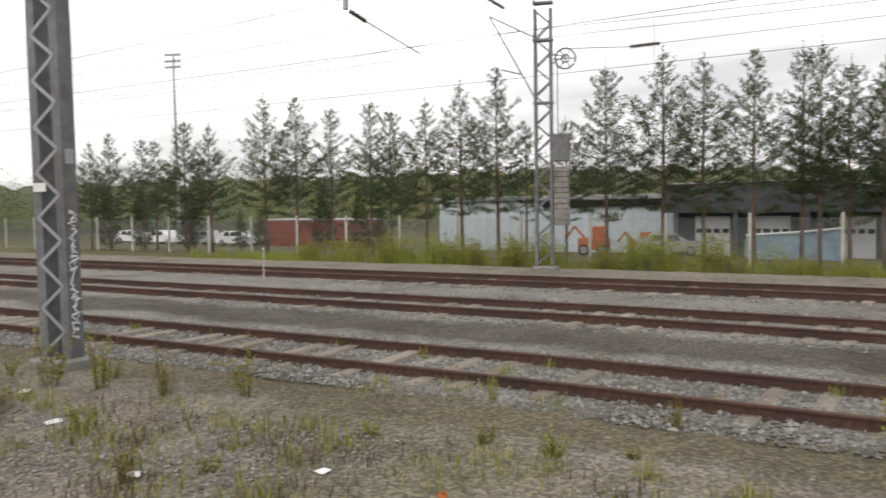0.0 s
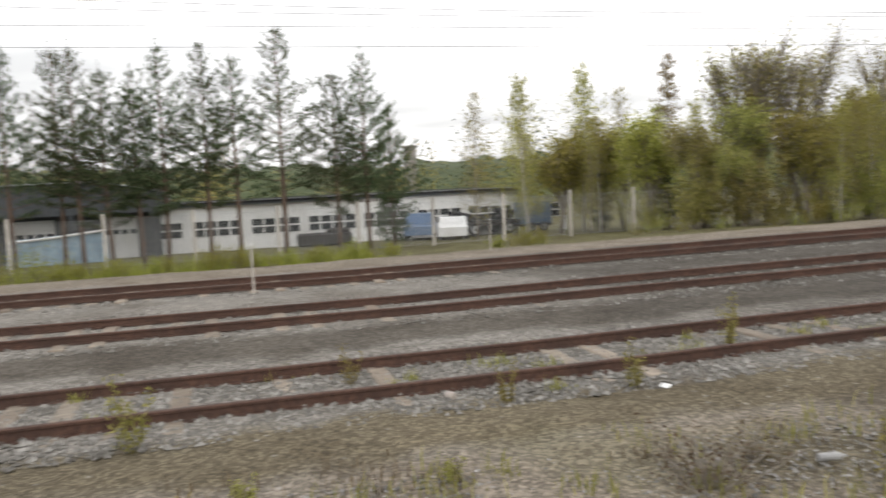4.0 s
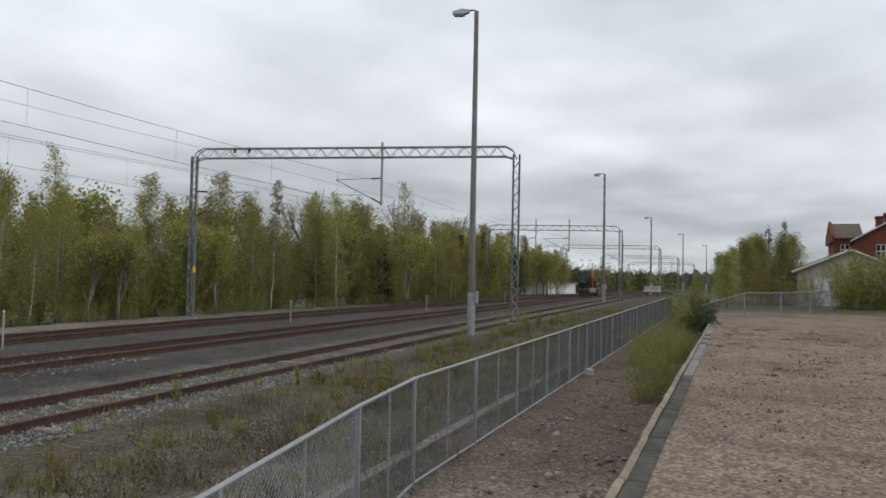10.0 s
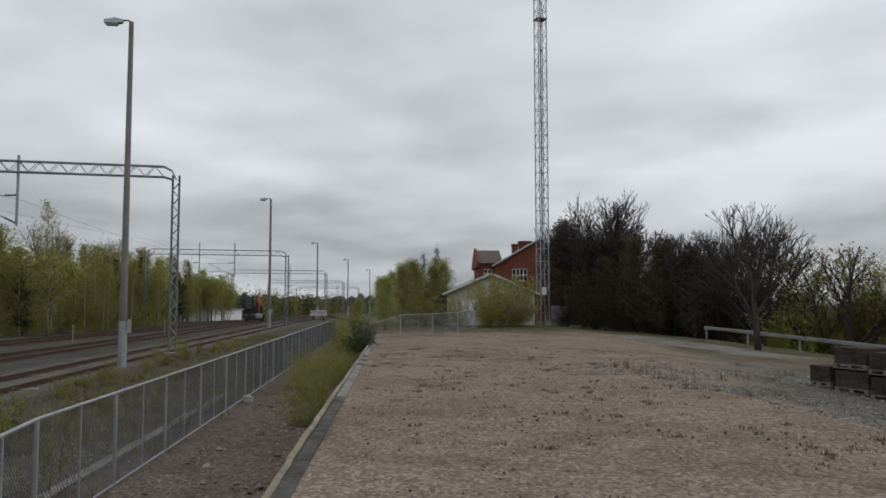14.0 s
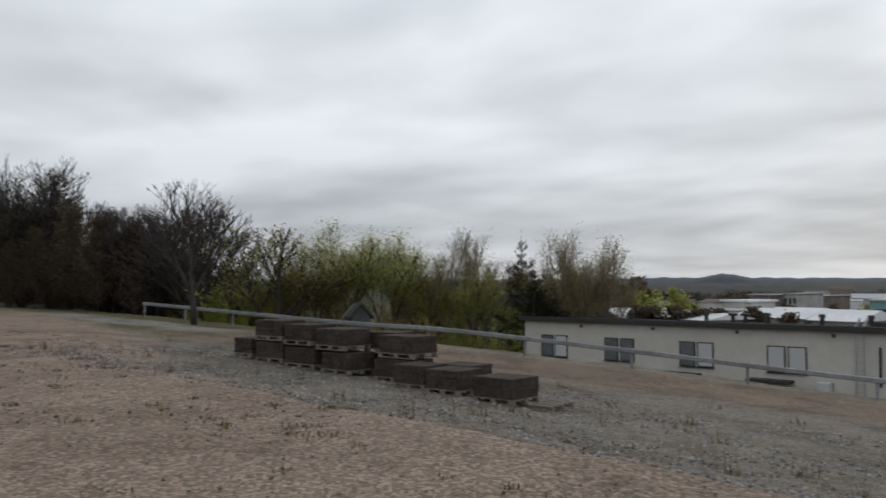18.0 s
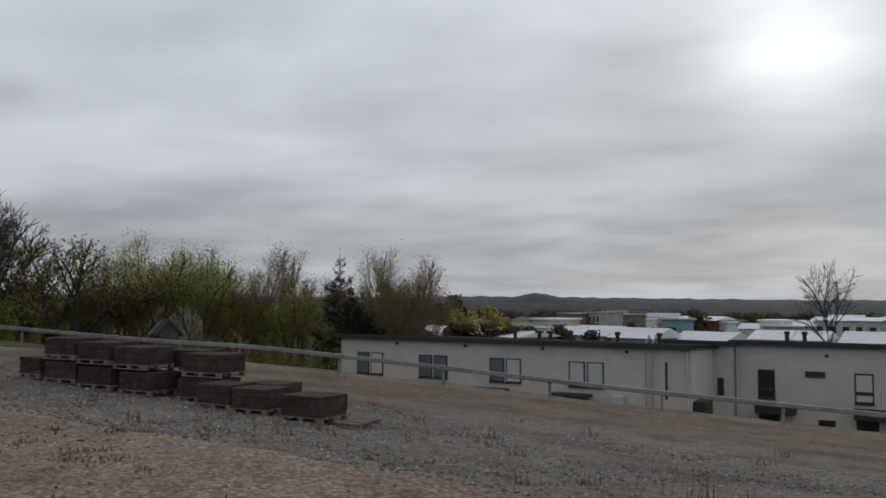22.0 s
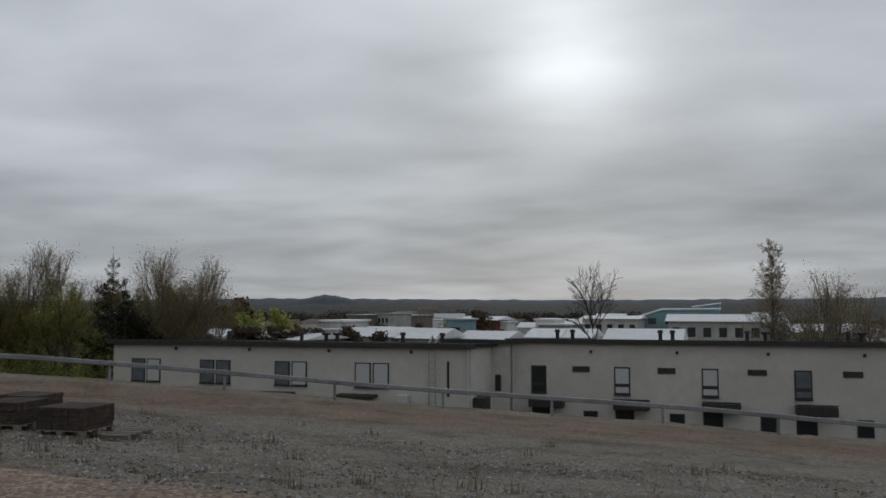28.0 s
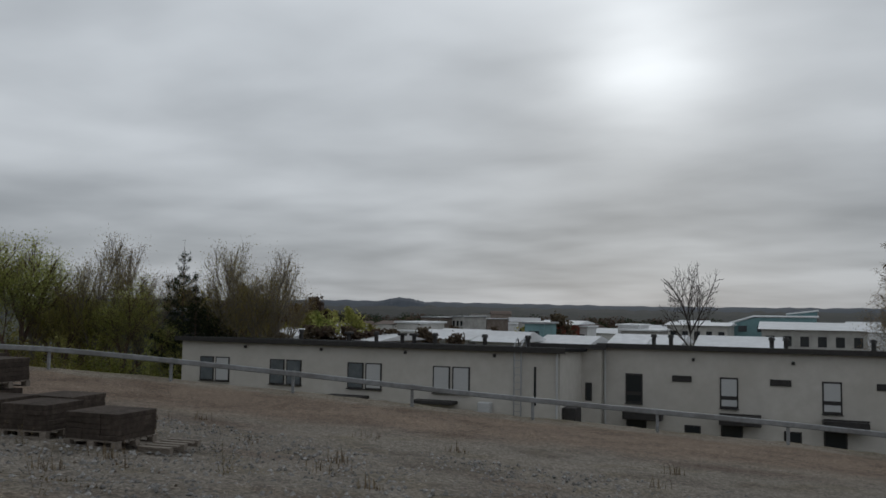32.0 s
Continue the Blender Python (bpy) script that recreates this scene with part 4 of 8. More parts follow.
for i in range(11):
    part("counterweight", Geo().box((0.62, 0, 1.75 + i * 0.19), (0.5, 0.42, 0.175), 0, 0.02), M_CONCRETE, mb, "grey counterweight")
part("weight_guard", Geo().box((0.62, 0, 4.4), (0.56, 0.5, 0.95), 0, 0.02), M_MAST, mb, "grey weight guard")
for zz in (9.5, 8.2, 6.0):
    part("cross_plate", Geo().box((0, 0, zz), (0.72, 0.3, 0.09), 0, 0.01), M_MAST, mb)
part("top_stay", Geo().tube([(-0.2, -0.1, 9.5), (-0.9, -1.0, 10.0)], 0.025), M_MAST, mb)
for pts in ([(-0.25, 0, 8.3), (-1.75, -0.8, 9.0)], [(-0.25, 0, 6.1), (-1.75, -0.8, 9.0)], [(-0.7, -0.3, 7.0), (-1.35, -0.7, 7.15)]):
    part("bracket_tube", Geo().tube(pts, 0.026), M_MAST, mb)
part("insulator", insulator((3.0, 0.3, 7.83), (4.0, 0.4, 7.9), 0.09), M_INSUL, mb, "long dark insulator")
part("tension_wire", Geo().tube([(0.8, 0, 7.86), (3.0, 0.3, 7.83)], 0.012, 4), M_WIRE, mb)
part("tension_wire", Geo().tube([(4.0, 0.4, 7.9), (44, -8, 8.6)], 0.009, 4), M_WIRE, mb)


# wires along the tracks
def wire(name, pts, r, label):
    g = Geo()
    g.tube(pts, r, 4)
    return solo(name, g, M_WIRE, label, "overhead wire", "overhead wires")


def sag(a, b, depth, n=10):
    a, b = Vector(a), Vector(b)
    return [a.lerp(b, i / n) - Vector((0, 0, depth * 4 * (i / n) * (1 - i / n))) for i in range(n + 1)]


SUPPORTS = (-60, -11.8, 40, 84.5, 124.5, 167.5, 215)
for k, yoff, z0 in ((1, 0.0, 6.2), (2, 0.1, 6.2)):
    for a, b in zip(SUPPORTS, SUPPORTS[1:]):
        ya, yb = float(track_mid(k, a)) + yoff, float(track_mid(k, b)) + yoff
        wire("contact_wire", sag((a, ya, z0), (b, yb, z0), 0.06), 0.007, "thin dark contact wire over the track")
        wire("carrier_wire", sag((a, ya, z0 + 1.4), (b, yb, z0 + 1.4), 0.55), 0.007, "thin dark carrier wire over the track")
        dr = Geo()
        for i in range(1, 9):
            s = i / 9
            p = Vector((a, ya, z0)).lerp(Vector((b, yb, z0)), s)
            dr.tube([p + Vector((0, 0, -0.05)), p + Vector((0, 0, 1.4 - 2.2 * s * (1 - s)))], 0.004, 3)
        solo("dropper_wire", dr, M_WIRE, "thin dropper wires between contact and carrier wire", "overhead wire", "", "stuff")
for a, b in zip(SUPPORTS, SUPPORTS[1:]):
    for yy, zz in ((4.3, 9.6), (4.4, 8.2)):
        wire("feeder_wire", sag((a, float(track_mid(2, a)) + yy, zz), (b, float(track_mid(2, b)) + yy, zz), 0.4), 0.008, "dark feeder wire carried on the mast tops")

def lamp_post(x, y, h, rz=0.0, label="tall brown-grey lamp post with a single cobra-head lamp"):
    z = gz(x, y)
    t = thing("lamp_post", (x, y, z), rz, label, "lamp post", "lamp posts beside the track")
    g = Geo()
    g.tube([(0, 0, -0.05), (0, 0, 2.2), (0, 0, 2.25), (0, 0, h)], [0.15, 0.145, 0.135, 0.09], 10)
    part("pole", g, M_POLE, t, "", True)
    part("sleeve", Geo().cyl((0, 0, 0), (0, 0, 1.75), 0.17, 0.165, 10), M_GALV, t, "grey metal sleeve")
    part("service_box", Geo().box((0, -0.21, 1.55), (0.24, 0.14, 0.5), 0, 0.02), M_GALV, t, "grey service box")
    part("arm", Geo().tube([(0, 0, h - 0.02), (0, 0.12, h + 0.05), (0, 0.35, h + 0.03)], 0.035, 6), M_POLE, t)
    hd = Geo()
    hd.add([(-0.09, 0.3, h - 0.05), (0.09, 0.3, h - 0.05), (0.15, 0.6, h - 0.13), (0.13, 1.0, h - 0.1), (-0.13, 1.0, h - 0.1), (-0.15, 0.6, h - 0.13),
            (-0.06, 0.3, h + 0.07), (0.06, 0.3, h + 0.07), (0.11, 0.6, h + 0.11), (0.07, 1.0, h + 0.04), (-0.07, 1.0, h + 0.04), (-0.11, 0.6, h + 0.11)],
           [(5, 4, 3, 2), (5, 2, 1, 0), (6, 7, 8, 11), (11, 8, 9, 10), (0, 1, 7, 6), (1, 2, 8, 7), (2, 3, 9, 8), (3, 4, 10, 9), (4, 5, 11, 10), (5, 0, 6, 11)])
    head = part("lamp_head", hd, M_GALV, t, "grey lamp head")
    part("diffuser", Geo().box((0, 0.72, h - 0.15), (0.22, 0.45, 0.07), 0, 0.03), M_BLIND, head, "clear diffuser")
    return t


lamp_post(33.0, 6.35, 13.35)
lamp_post(78.0, 2.9, 12.1, 0)
for x, y in ((125, -2.1), (170, -9.0), (215, -17.0), (262, -24)):
    lamp_post(x, y, 11.6, 0)

# marker stakes
for x, y, h in ((-18.4, 19.9, 1.05), (2.1, 20.1, 1.2), (21.5, 18.5, 1.15), (37.6, 16.3, 1.05), (54, 13.7, 1.0), (70, 10.9, 1.0), (11.0, 27.2, 1.1)):
    s = thing("marker_stake", (x, y, gz(x, y) - 0.02), random.uniform(0, 40), "pale wooden marker stake standing in the ballast", "stake", "marker stakes")
    part("stake", Geo().box((0, 0, h / 2), (0.042, 0.036, h), 0, 0.005), M_PALECON, s)
    part("stake_cap", Geo().box((0, 0, h + 0.02), (0.054, 0.048, 0.06), 0, 0.008), M_WHITE, s, "painted tip")


# chain-link fence
def chain_panel(a, b, h, pitch=0.075, r=0.0022):
    g = Geo()
    a, b = Vector(a), Vector(b)
    L, u = (b - a).length, (b - a).normalized()
    n = int(L / pitch)
    for s in (1, -1):
        for i in range(-int(h / pitch), n + 1):
            d0, d1 = i * pitch, i * pitch + h
            z0, z1 = 0.0, h
            if d0 < 0:
                z0, d0 = -d0, 0.0
            if d1 > L:
                z1, d1 = h - (d1 - L), L
            if z1 - z0 < 0.02:
                continue
            if s < 0:
                z0, z1 = h - z0, h - z1
            g.add([], [])
            p, q = a + u * d0 + Vector((0, 0, z0)), a + u * d1 + Vector((0, 0, z1))
            nn = Vector((-u.y, u.x, 0))
            w = (q - p).normalized().cross(nn) * r
            g.add([tuple(p - w), tuple(p + w), tuple(q + w), tuple(q - w)], [(0, 1, 2, 3)])
            g.add([tuple(p - nn * r), tuple(p + nn * r), tuple(q + nn * r), tuple(q - nn * r)], [(0, 1, 2, 3)])
    return g


fence = thing("mesh_fence", label="galvanised chain-link fence with steel posts along the dirt strip", category="fence")
FENCE = [(-4.6, 1.62), (-2.4, 1.72), (-0.2, 1.82), (2.3, 1.96), (4.9, 2.12), (7.85, 2.3), (9.95, 2.34)]
FENCE += [(9.95 + 2.5 * i, 2.34 - 0.102 * 2.5 * i) for i in range(1, 20)]
rng = random.Random(4)
for i, (x, y) in enumerate(FENCE):
    z = gz(x, y)
    part("post", Geo().box((x, y, z + 0.64), (0.06 if x < 11 else 0.045, 0.05, 1.34), radians(10), 0.006), M_GALV, fence, "square steel post")
    if i + 1 < len(FENCE):
        x2, y2 = FENCE[i + 1]
        z2 = gz(x2, y2)
        part("top_rail", Geo().tube([(x, y, z + 1.3), (x2, y2, z2 + 1.3)], 0.021, 6), M_GALV, fence, "pale top rail")
        part("bottom_rail", Geo().tube([(x, y, z + 0.06), (x2, y2, z2 + 0.06)], 0.018, 6), M_GALV, fence)
        mx, my, mz = (x + x2) / 2, (y + y2) / 2, (z + z2) / 2
        part("stiffener", Geo().box((mx, my, mz + 0.68), (0.024, 0.024, 1.22), radians(10), 0.004), M_GALV, fence)
        part("chain_link", chain_panel((x, y, z + 0.07), (x2, y2, z2 + 0.07), 1.21, 0.075 if x < 14 else 0.1, 0.0029 if x < 14 else 0.004), M_MAST if x > 7 else M_GALV, fence, "wire mesh")
# concrete base strip behind the fence
base = thing("fence_base", label="low concrete strip along the fence foot", category="kerb", kind="structure")
part("strip", Geo().prism([(-0.09, 0), (0.09, 0), (0.09, 0.12), (-0.09, 0.12)], (3.0, 2.9, 0.1), (8.2, 3.16, 0.12)), M_CONCRETE, base)
part("strip", Geo().prism([(-0.09, 0), (0.09, 0), (0.09, 0.12), (-0.09, 0.12)], (8.25, 3.16, 0.12), (24, 1.6, 0.27)), M_CONCRETE, base)
blk = solo("stray_block", Geo().box((0, 0, 0.08), (0.22, 0.2, 0.2), 0.3, 0.03), M_PALECON, "pale concrete block lying by the fence", "block", at=(21.9, 0.95, gz(21.9, 0.95) - 0.01))

# ---- plants ----
class Leaves:
    """Small leaf blades gathered in one mesh."""

    def __init__(self, seed):
        self.rng = np.random.default_rng(seed)
        self.c, self.s = [], []

    def puff(self, centre, radius, n, size):
        c = np.asarray(centre, float) + np.clip(self.rng.normal(0, 1, (n, 3)), -1.7, 1.7) * np.asarray(radius) * 0.5
        self.c.append(c)
        self.s.append(np.full(n, size) * self.rng.uniform(0.6, 1.3, n))

    def mesh(self, name, material, slim=0.6, droop=0.0):
        c, s = np.concatenate(self.c), np.concatenate(self.s)
        n = len(c)
        a = self.rng.normal(0, 1, (n, 3))
        a[:, 2] += droop
        a /= np.linalg.norm(a, axis=1)[:, None]
        b = np.cross(a, self.rng.normal(0, 1, (n, 3)))
        b /= np.linalg.norm(b, axis=1)[:, None]
        a, b = a * s[:, None] * 0.5, b * s[:, None] * 0.5 * slim
        v = np.stack([c - a, c + b * 0.9, c + a, c - b * 0.9], 1).reshape(-1, 3)
        f = np.arange(n * 4).reshape(n, 4)
        me = bpy.data.meshes.new(name)
        me.from_pydata(v.tolist(), [], f.tolist())
        me.materials.append(material)
        return me


def branch_line(p, d, length, bend, rng, n=4):
    """A bent line from p along d; bend lifts or drops its end."""
    pts, p, d = [Vector(p)], Vector(p), Vector(d).normalized()
    for i in range(n):
        d = (d + Vector((rng.uniform(-0.15, 0.15), rng.uniform(-0.15, 0.15), bend + rng.uniform(-0.08, 0.08)))).normalized()
        p = p + d * (length / n)
        pts.append(p)
    return pts


def make_pine(seed, h=10.5, low=0.28, material=None, spread=0.17, dense=1.0, label="slender young pine with sparse dark green crown"):
    rng = random.Random(seed)
    t = thing("pine_tree", (0, 0, 0), 0, label, "tree", "row of pines")
    trunk, lv = Geo(), Leaves(seed)
    sway = [rng.uniform(-0.12, 0.12), rng.uniform(-0.12, 0.12)]
    ax = [Vector((sway[0] * math.sin(3 * s) * h * 0.06, sway[1] * math.sin(2.3 * s) * h * 0.06, s * h)) for s in [i / 10 for i in range(11)]]
    r0 = 0.012 * h
    trunk.tube(ax, [r0 * (1 - 0.93 * i / 10) for i in range(11)], 7)
    br = Geo()
    z = low
    while z < 0.96:
        s = (z - low) / (1 - low)
        ln = h * spread * (0.5 + 0.5 * min(1, s / 0.2)) * (1 - s) ** 0.9 * rng.uniform(0.65, 1.3) + 0.14
        k = rng.choice((3, 4, 5)) if z > low + 0.05 else 2
        a0 = rng.uniform(0, 6.3)
        i = min(int(z * 10), 9)
        base = ax[i].lerp(ax[i + 1], z * 10 - i)
        for j in range(k):
            a = a0 + 2 * math.pi * j / k + rng.uniform(-0.35, 0.35)
            l1 = ln * rng.uniform(0.6, 1.15)
            d = Vector((math.cos(a), math.sin(a), 0.04 + 0.6 * s))
            pts = branch_line(base, d, l1, 0.10 + 0.12 * s, rng, 3)
            br.tube(pts, [0.02 * h / 10 * (1 - 0.7 * s), 0.015, 0.011, 0.006], 3)
            m = max(1, int(l1 / 0.17 * dense))
            for q in range(m):
                u = 0.3 + 0.7 * (q + rng.random()) / m
                i2 = min(int(u * 3), 2)
                c = pts[i2].lerp(pts[i2 + 1], u * 3 - i2)
                side = Vector((-d.y, d.x, 0)) * rng.uniform(-0.32, 0.32) * l1 * (1.1 - 0.6 * u)
                lv.puff(c + side + Vector((0, 0, 0.05)), (0.24 - 0.15 * s, 0.24 - 0.15 * s, 0.13), int((10 - 4 * s) * dense) + 3, 0.14 - 0.03 * s)
        z += 0.034 + 0.014 * rng.random()
    lv.puff(ax[10] - Vector((0, 0, 0.3)), (0.07, 0.07, 0.7), 16, 0.11)
    part("trunk", trunk, M_BARK_PINE, t, "", True)
    part("branchwork", br, M_BARK_PINE, t)
    part("crown", lv.mesh("crown", material or M_NEEDLE, 0.34, 0.5), material or M_NEEDLE, t)
    return t


def make_birch(seed, h=11.0, material=None, bark=None, leafy=1.0, wide=0.15, size=0.17, low=0.1, boughs=46, name="birch_tree", label="young birch with fresh yellow-green leaves", group="birch wood", point=0.0):
    rng = random.Random(seed)
    t = thing(name, (0, 0, 0), 0, label, "tree", group)
    trunk, br, lv = Geo(), Geo(), Leaves(seed)
    lean = (rng.uniform(-0.04, 0.04), rng.uniform(-0.04, 0.04))
    ax = [Vector((lean[0] * s * h + rng.uniform(-0.05, 0.05), lean[1] * s * h + rng.uniform(-0.05, 0.05), s * h)) for s in [i / 9 for i in range(10)]]
    r0 = 0.0085 * h
    trunk.tube(ax, [r0 * (1 - 0.94 * i / 9) for i in range(10)], 6)
    puff = min(0.36, 1.8 * wide)
    n = int(boughs * (0.6 + 0.4 * leafy))
    for b in range(n):
        z = low + (0.98 - low) * (b + rng.random()) / n
        s = (z - low) / (1 - low)
        i = min(int(z * 9), 8)
        base = ax[i].lerp(ax[i + 1], z * 9 - i)
        a = b * 2.4 + rng.uniform(-0.5, 0.5)
        ln = h * wide * (0.55 + 0.9 * math.sin(math.pi * min(1, 0.18 + 0.85 * s))) * rng.uniform(0.6, 1.2) * (1 - 0.55 * s) + 0.25
        d = Vector((math.cos(a), math.sin(a), 0.75 + 0.5 * s))
        pts = branch_line(base, d, ln, 0.05 - 0.12 * (1 - s), rng, 3)
        br.tube(pts, [0.022 * (1 - 0.6 * s), 0.015, 0.009, 0.004], 3)
        ln *= 1 - point * s * s
        pf = puff * (1 - point * s)
        for q in range(8):
            u = rng.uniform(0.2, 1.0)
            i2 = min(int(u * 3), 2)
            c = pts[i2].lerp(pts[i2 + 1], u * 3 - i2)
            tw = branch_line(c, Vector((rng.uniform(-1, 1), rng.uniform(-1, 1), rng.uniform(-0.3, 0.8))), ln * rng.uniform(0.25, 0.5), -0.08, rng, 2)
            br.tube(tw, [0.008, 0.005, 0.003], 3)
            if leafy:
                lv.puff(tw[1], (pf, pf, pf), max(1, int(6 * leafy)), size * 0.77)
                lv.puff(tw[2], (pf * 1.15, pf * 1.15, pf * 1.2), max(1, int(9 * leafy)), size * 0.77)
    part("trunk", trunk, bark or M_BARK_BIRCH, t, "", True)
    part("branchwork", br, M_TWIG, t)
    if leafy:
        part("crown", lv.mesh("crown", material or M_LEAF_BIRCH, 0.75, -0.3), material or M_LEAF_BIRCH, t)
    return t


def make_bare(seed, h=10.0, spread=0.6, depth=5, buds=0, name="bare_tree", label="large bare deciduous tree with dark branches", group="bare trees", fork=0.28, material=None, twig=0.009, bark=None, girth=0.017, lift=0.03, clump=0.3, leaf=0.12, bole=0.0):
    """A leafless tree: limbs that fork upwards into ever finer twigs, in a domed crown."""
    rng = random.Random(seed)
    t = thing(name, (0, 0, 0), 0, label, "tree", group)
    trunk, br, lv = Geo(), Geo(), Leaves(seed)
    ends, sprays = [], []

    def grow(p, d, ln, r, k):
        pts = branch_line(p, d, ln, 0.02 if k < depth else 0.0, rng, 3 if k > 1 else 2)
        rs = [r * (1 - 0.4 * i / (len(pts) - 1)) for i in range(len(pts))]
        (trunk if k == depth else br).tube(pts, rs, 7 if k == depth else (5 if k > depth - 2 else 3))
        if k < 3:
            ends.append(pts[-1])
            sprays.extend(pts[1:] if k else pts[-1:])
        if k == 0:
            return
        kids = 5 if k == depth else (4 if k > depth - 3 else (3 if k > 1 or depth < 6 else 2))
        a0 = rng.uniform(0, 6.3)
        for j in range(kids):
            u = rng.uniform(0.45, 1.0) if j else 1.0
            i = min(int(u * (len(pts) - 1)), len(pts) - 2)
            q = pts[i].lerp(pts[i + 1], u * (len(pts) - 1) - i)
            dd = (pts[-1] - pts[-2]).normalized()
            a = a0 + 2 * math.pi * j / kids + rng.uniform(-0.5, 0.5)
            side = Vector((math.cos(a), math.sin(a), rng.uniform(-0.3, 0.3)))
            nd = (dd + side * spread * (0.35 if j == 0 else rng.uniform(0.75, 1.25)) + Vector((0, 0, lift))).normalized()
            grow(q, nd, ln * rng.uniform(0.5, 0.76), max(r * (0.66 if j == 0 else 0.5), twig), k - 1)

    if bole:
        trunk.tube([(0, 0, -0.05), (0.06, 0.03, bole * 0.5), (0, 0, bole + 0.02)], [h * girth * 1.35, h * girth * 1.15, h * girth], 7)
    grow((0, 0, bole - 0.05), (0, 0, 1), h * fork, h * girth, depth)
    top = max(p.z for p in ends)
    part("trunk", trunk, bark or M_BARK_DARK, t, "", True)
    part("branchwork", br, bark or M_BARK_DARK, t)
    if buds:
        for p in sprays:
            lv.puff(p, (clump, clump, clump), buds, leaf)
        part("bud_crown", lv.mesh("bud_crown", material or M_BUD, 0.7), material or M_BUD, t)
    t["height"] = top
    t["width"] = max(math.hypot(p.x, p.y) for p in ends)
    return t


def make_shrub(seed, h=1.6, w=1.3, stems=16, leaves=1.0, material=None, name="willow_shrub", label="dense yellow-green willow shrub coming into leaf", group="shrubs", size=0.085):
    rng = random.Random(seed)
    t = thing(name, (0, 0, 0), 0, label, "shrub", group)
    st, lv = Geo(), Leaves(seed)
    for i in range(stems):
        a, r = rng.uniform(0, 6.3), rng.uniform(0.05, 0.6) * w
        d = Vector((math.cos(a) * r, math.sin(a) * r, h * rng.uniform(0.7, 1.0)))
        ln = h * rng.uniform(0.35, 1.2)
        pts = branch_line((math.cos(a) * r * 0.35, math.sin(a) * r * 0.35, -0.03), d, ln, 0.02, rng, 4)
        st.tube(pts, [0.012, 0.009, 0.007, 0.005, 0.003], 3)
        for q in range(int(9 * h)):
            u = rng.uniform(0.2, 1.0)
            i2 = min(int(u * 4), 3)
            c = pts[i2].lerp(pts[i2 + 1], u * 4 - i2)
            lv.puff(c, (0.2, 0.2, 0.16), max(1, int(5 * leaves)), size)
    tagged(part("stalk", st, M_TWIG, t), kind="stuff")
    part("foliage", lv.mesh("foliage", material or M_LEAF_SHRUB, 0.5, 0.3), material or M_LEAF_SHRUB, t)
    return t


def make_weed(seed, h=0.45, stems=7, dry=False):
    rng = random.Random(seed)
    t = thing("weed_tuft", (0, 0, 0), 0, "dry brown weed stalks in the gravel" if dry else "thin yellow-green weed growing in the gravel", "weed", "weeds")
    st, lv = Geo(), Leaves(seed)
    for i in range(stems):
        a = rng.uniform(0, 6.3)
        p0 = (math.cos(a) * 0.08 * rng.random(), math.sin(a) * 0.08 * rng.random(), -0.02)
        d = Vector((math.cos(a) * rng.uniform(0.05, 0.5), math.sin(a) * rng.uniform(0.05, 0.5), 1))
        pts = branch_line(p0, d, h * rng.uniform(0.5, 1.1), -0.02, rng, 3)
        st.tube(pts, [0.004, 0.0035, 0.003, 0.0015], 3)
        for q in range(5 if dry else 11):
            u = rng.uniform(0.15, 1.0)
            i2 = min(int(u * 3), 2)
            lv.puff(pts[i2].lerp(pts[i2 + 1], u * 3 - i2), (0.05, 0.05, 0.05), 2 if dry else 4, 0.045)
    tagged(part("stalk", st, M_DRY, t), kind="stuff")
    part("foliage", lv.mesh("foliage", M_DRY if dry else M_LEAF_WEED, 0.4, 0.3), M_LEAF_WEED, t)
    return t


def plant(src, spots, rng):
    """Copies src to all spots but the last, and moves it to the last: (x, y, height scale)."""
    for i, (x, y, s) in enumerate(spots):
        m = at_pose(x, y, gz(x, y) - 0.03, rng.uniform(0, 360), s * rng.uniform(0.95, 1.05), s)
        if i == len(spots) - 1:
            src.matrix_basis = m
        else:
            copy_thing(src, m)


rng = random.Random(77)
# row of pines behind the fence over the tracks: along, across, height
PINES = [(-57, 42, 8.1), (-54.6, 42, 8.4), (-52, 43, 8.0), (-49.4, 42, 7.7), (-46.1, 42, 8.9), (-43.6, 42, 8.6), (-38.4, 42, 10.3), (-35.75, 42, 9.75), (-32.7, 42, 8.95), (-29.6, 42, 9.1), (-28.5, 42.5, 8.5),
         (-25.6, 42, 9.0), (-23.1, 42, 9.8), (-20.75, 42, 10.3), (-19.0, 42, 7.05), (-16.6, 42, 7.1), (-14.3, 42, 9.7), (-11.3, 42, 10.5), (-9.2, 42, 9.95), (-6.8, 42, 9.8),
         (-4.7, 42.2, 9.8), (-3.85, 41.8, 9.85), (-2.6, 42, 8.8), (-1.2, 42, 9.0), (-0.05, 42, 10.2), (1.95, 42, 10.0), (3.4, 42, 9.5), (5.65, 42, 11.0), (8.4, 42, 8.6), (10.0, 42, 9.9), (12.4, 46, 7.4)]
pines = [make_pine(s, 10.0, lo, None, sp, de) for s, lo, sp, de in ((1, 0.24, 0.31, 1.35), (2, 0.2, 0.36, 1.5), (3, 0.28, 0.29, 1.25), (4, 0.24, 0.33, 1.45))]
by = [[] for _ in pines]
for i, (x, y, h) in enumerate(PINES):
    by[(i * 7 + i // 3) % 4].append((x, y, (h - gz(x, y)) / 10.0))
for p, spots in zip(pines, by):
    plant(p, spots, rng)
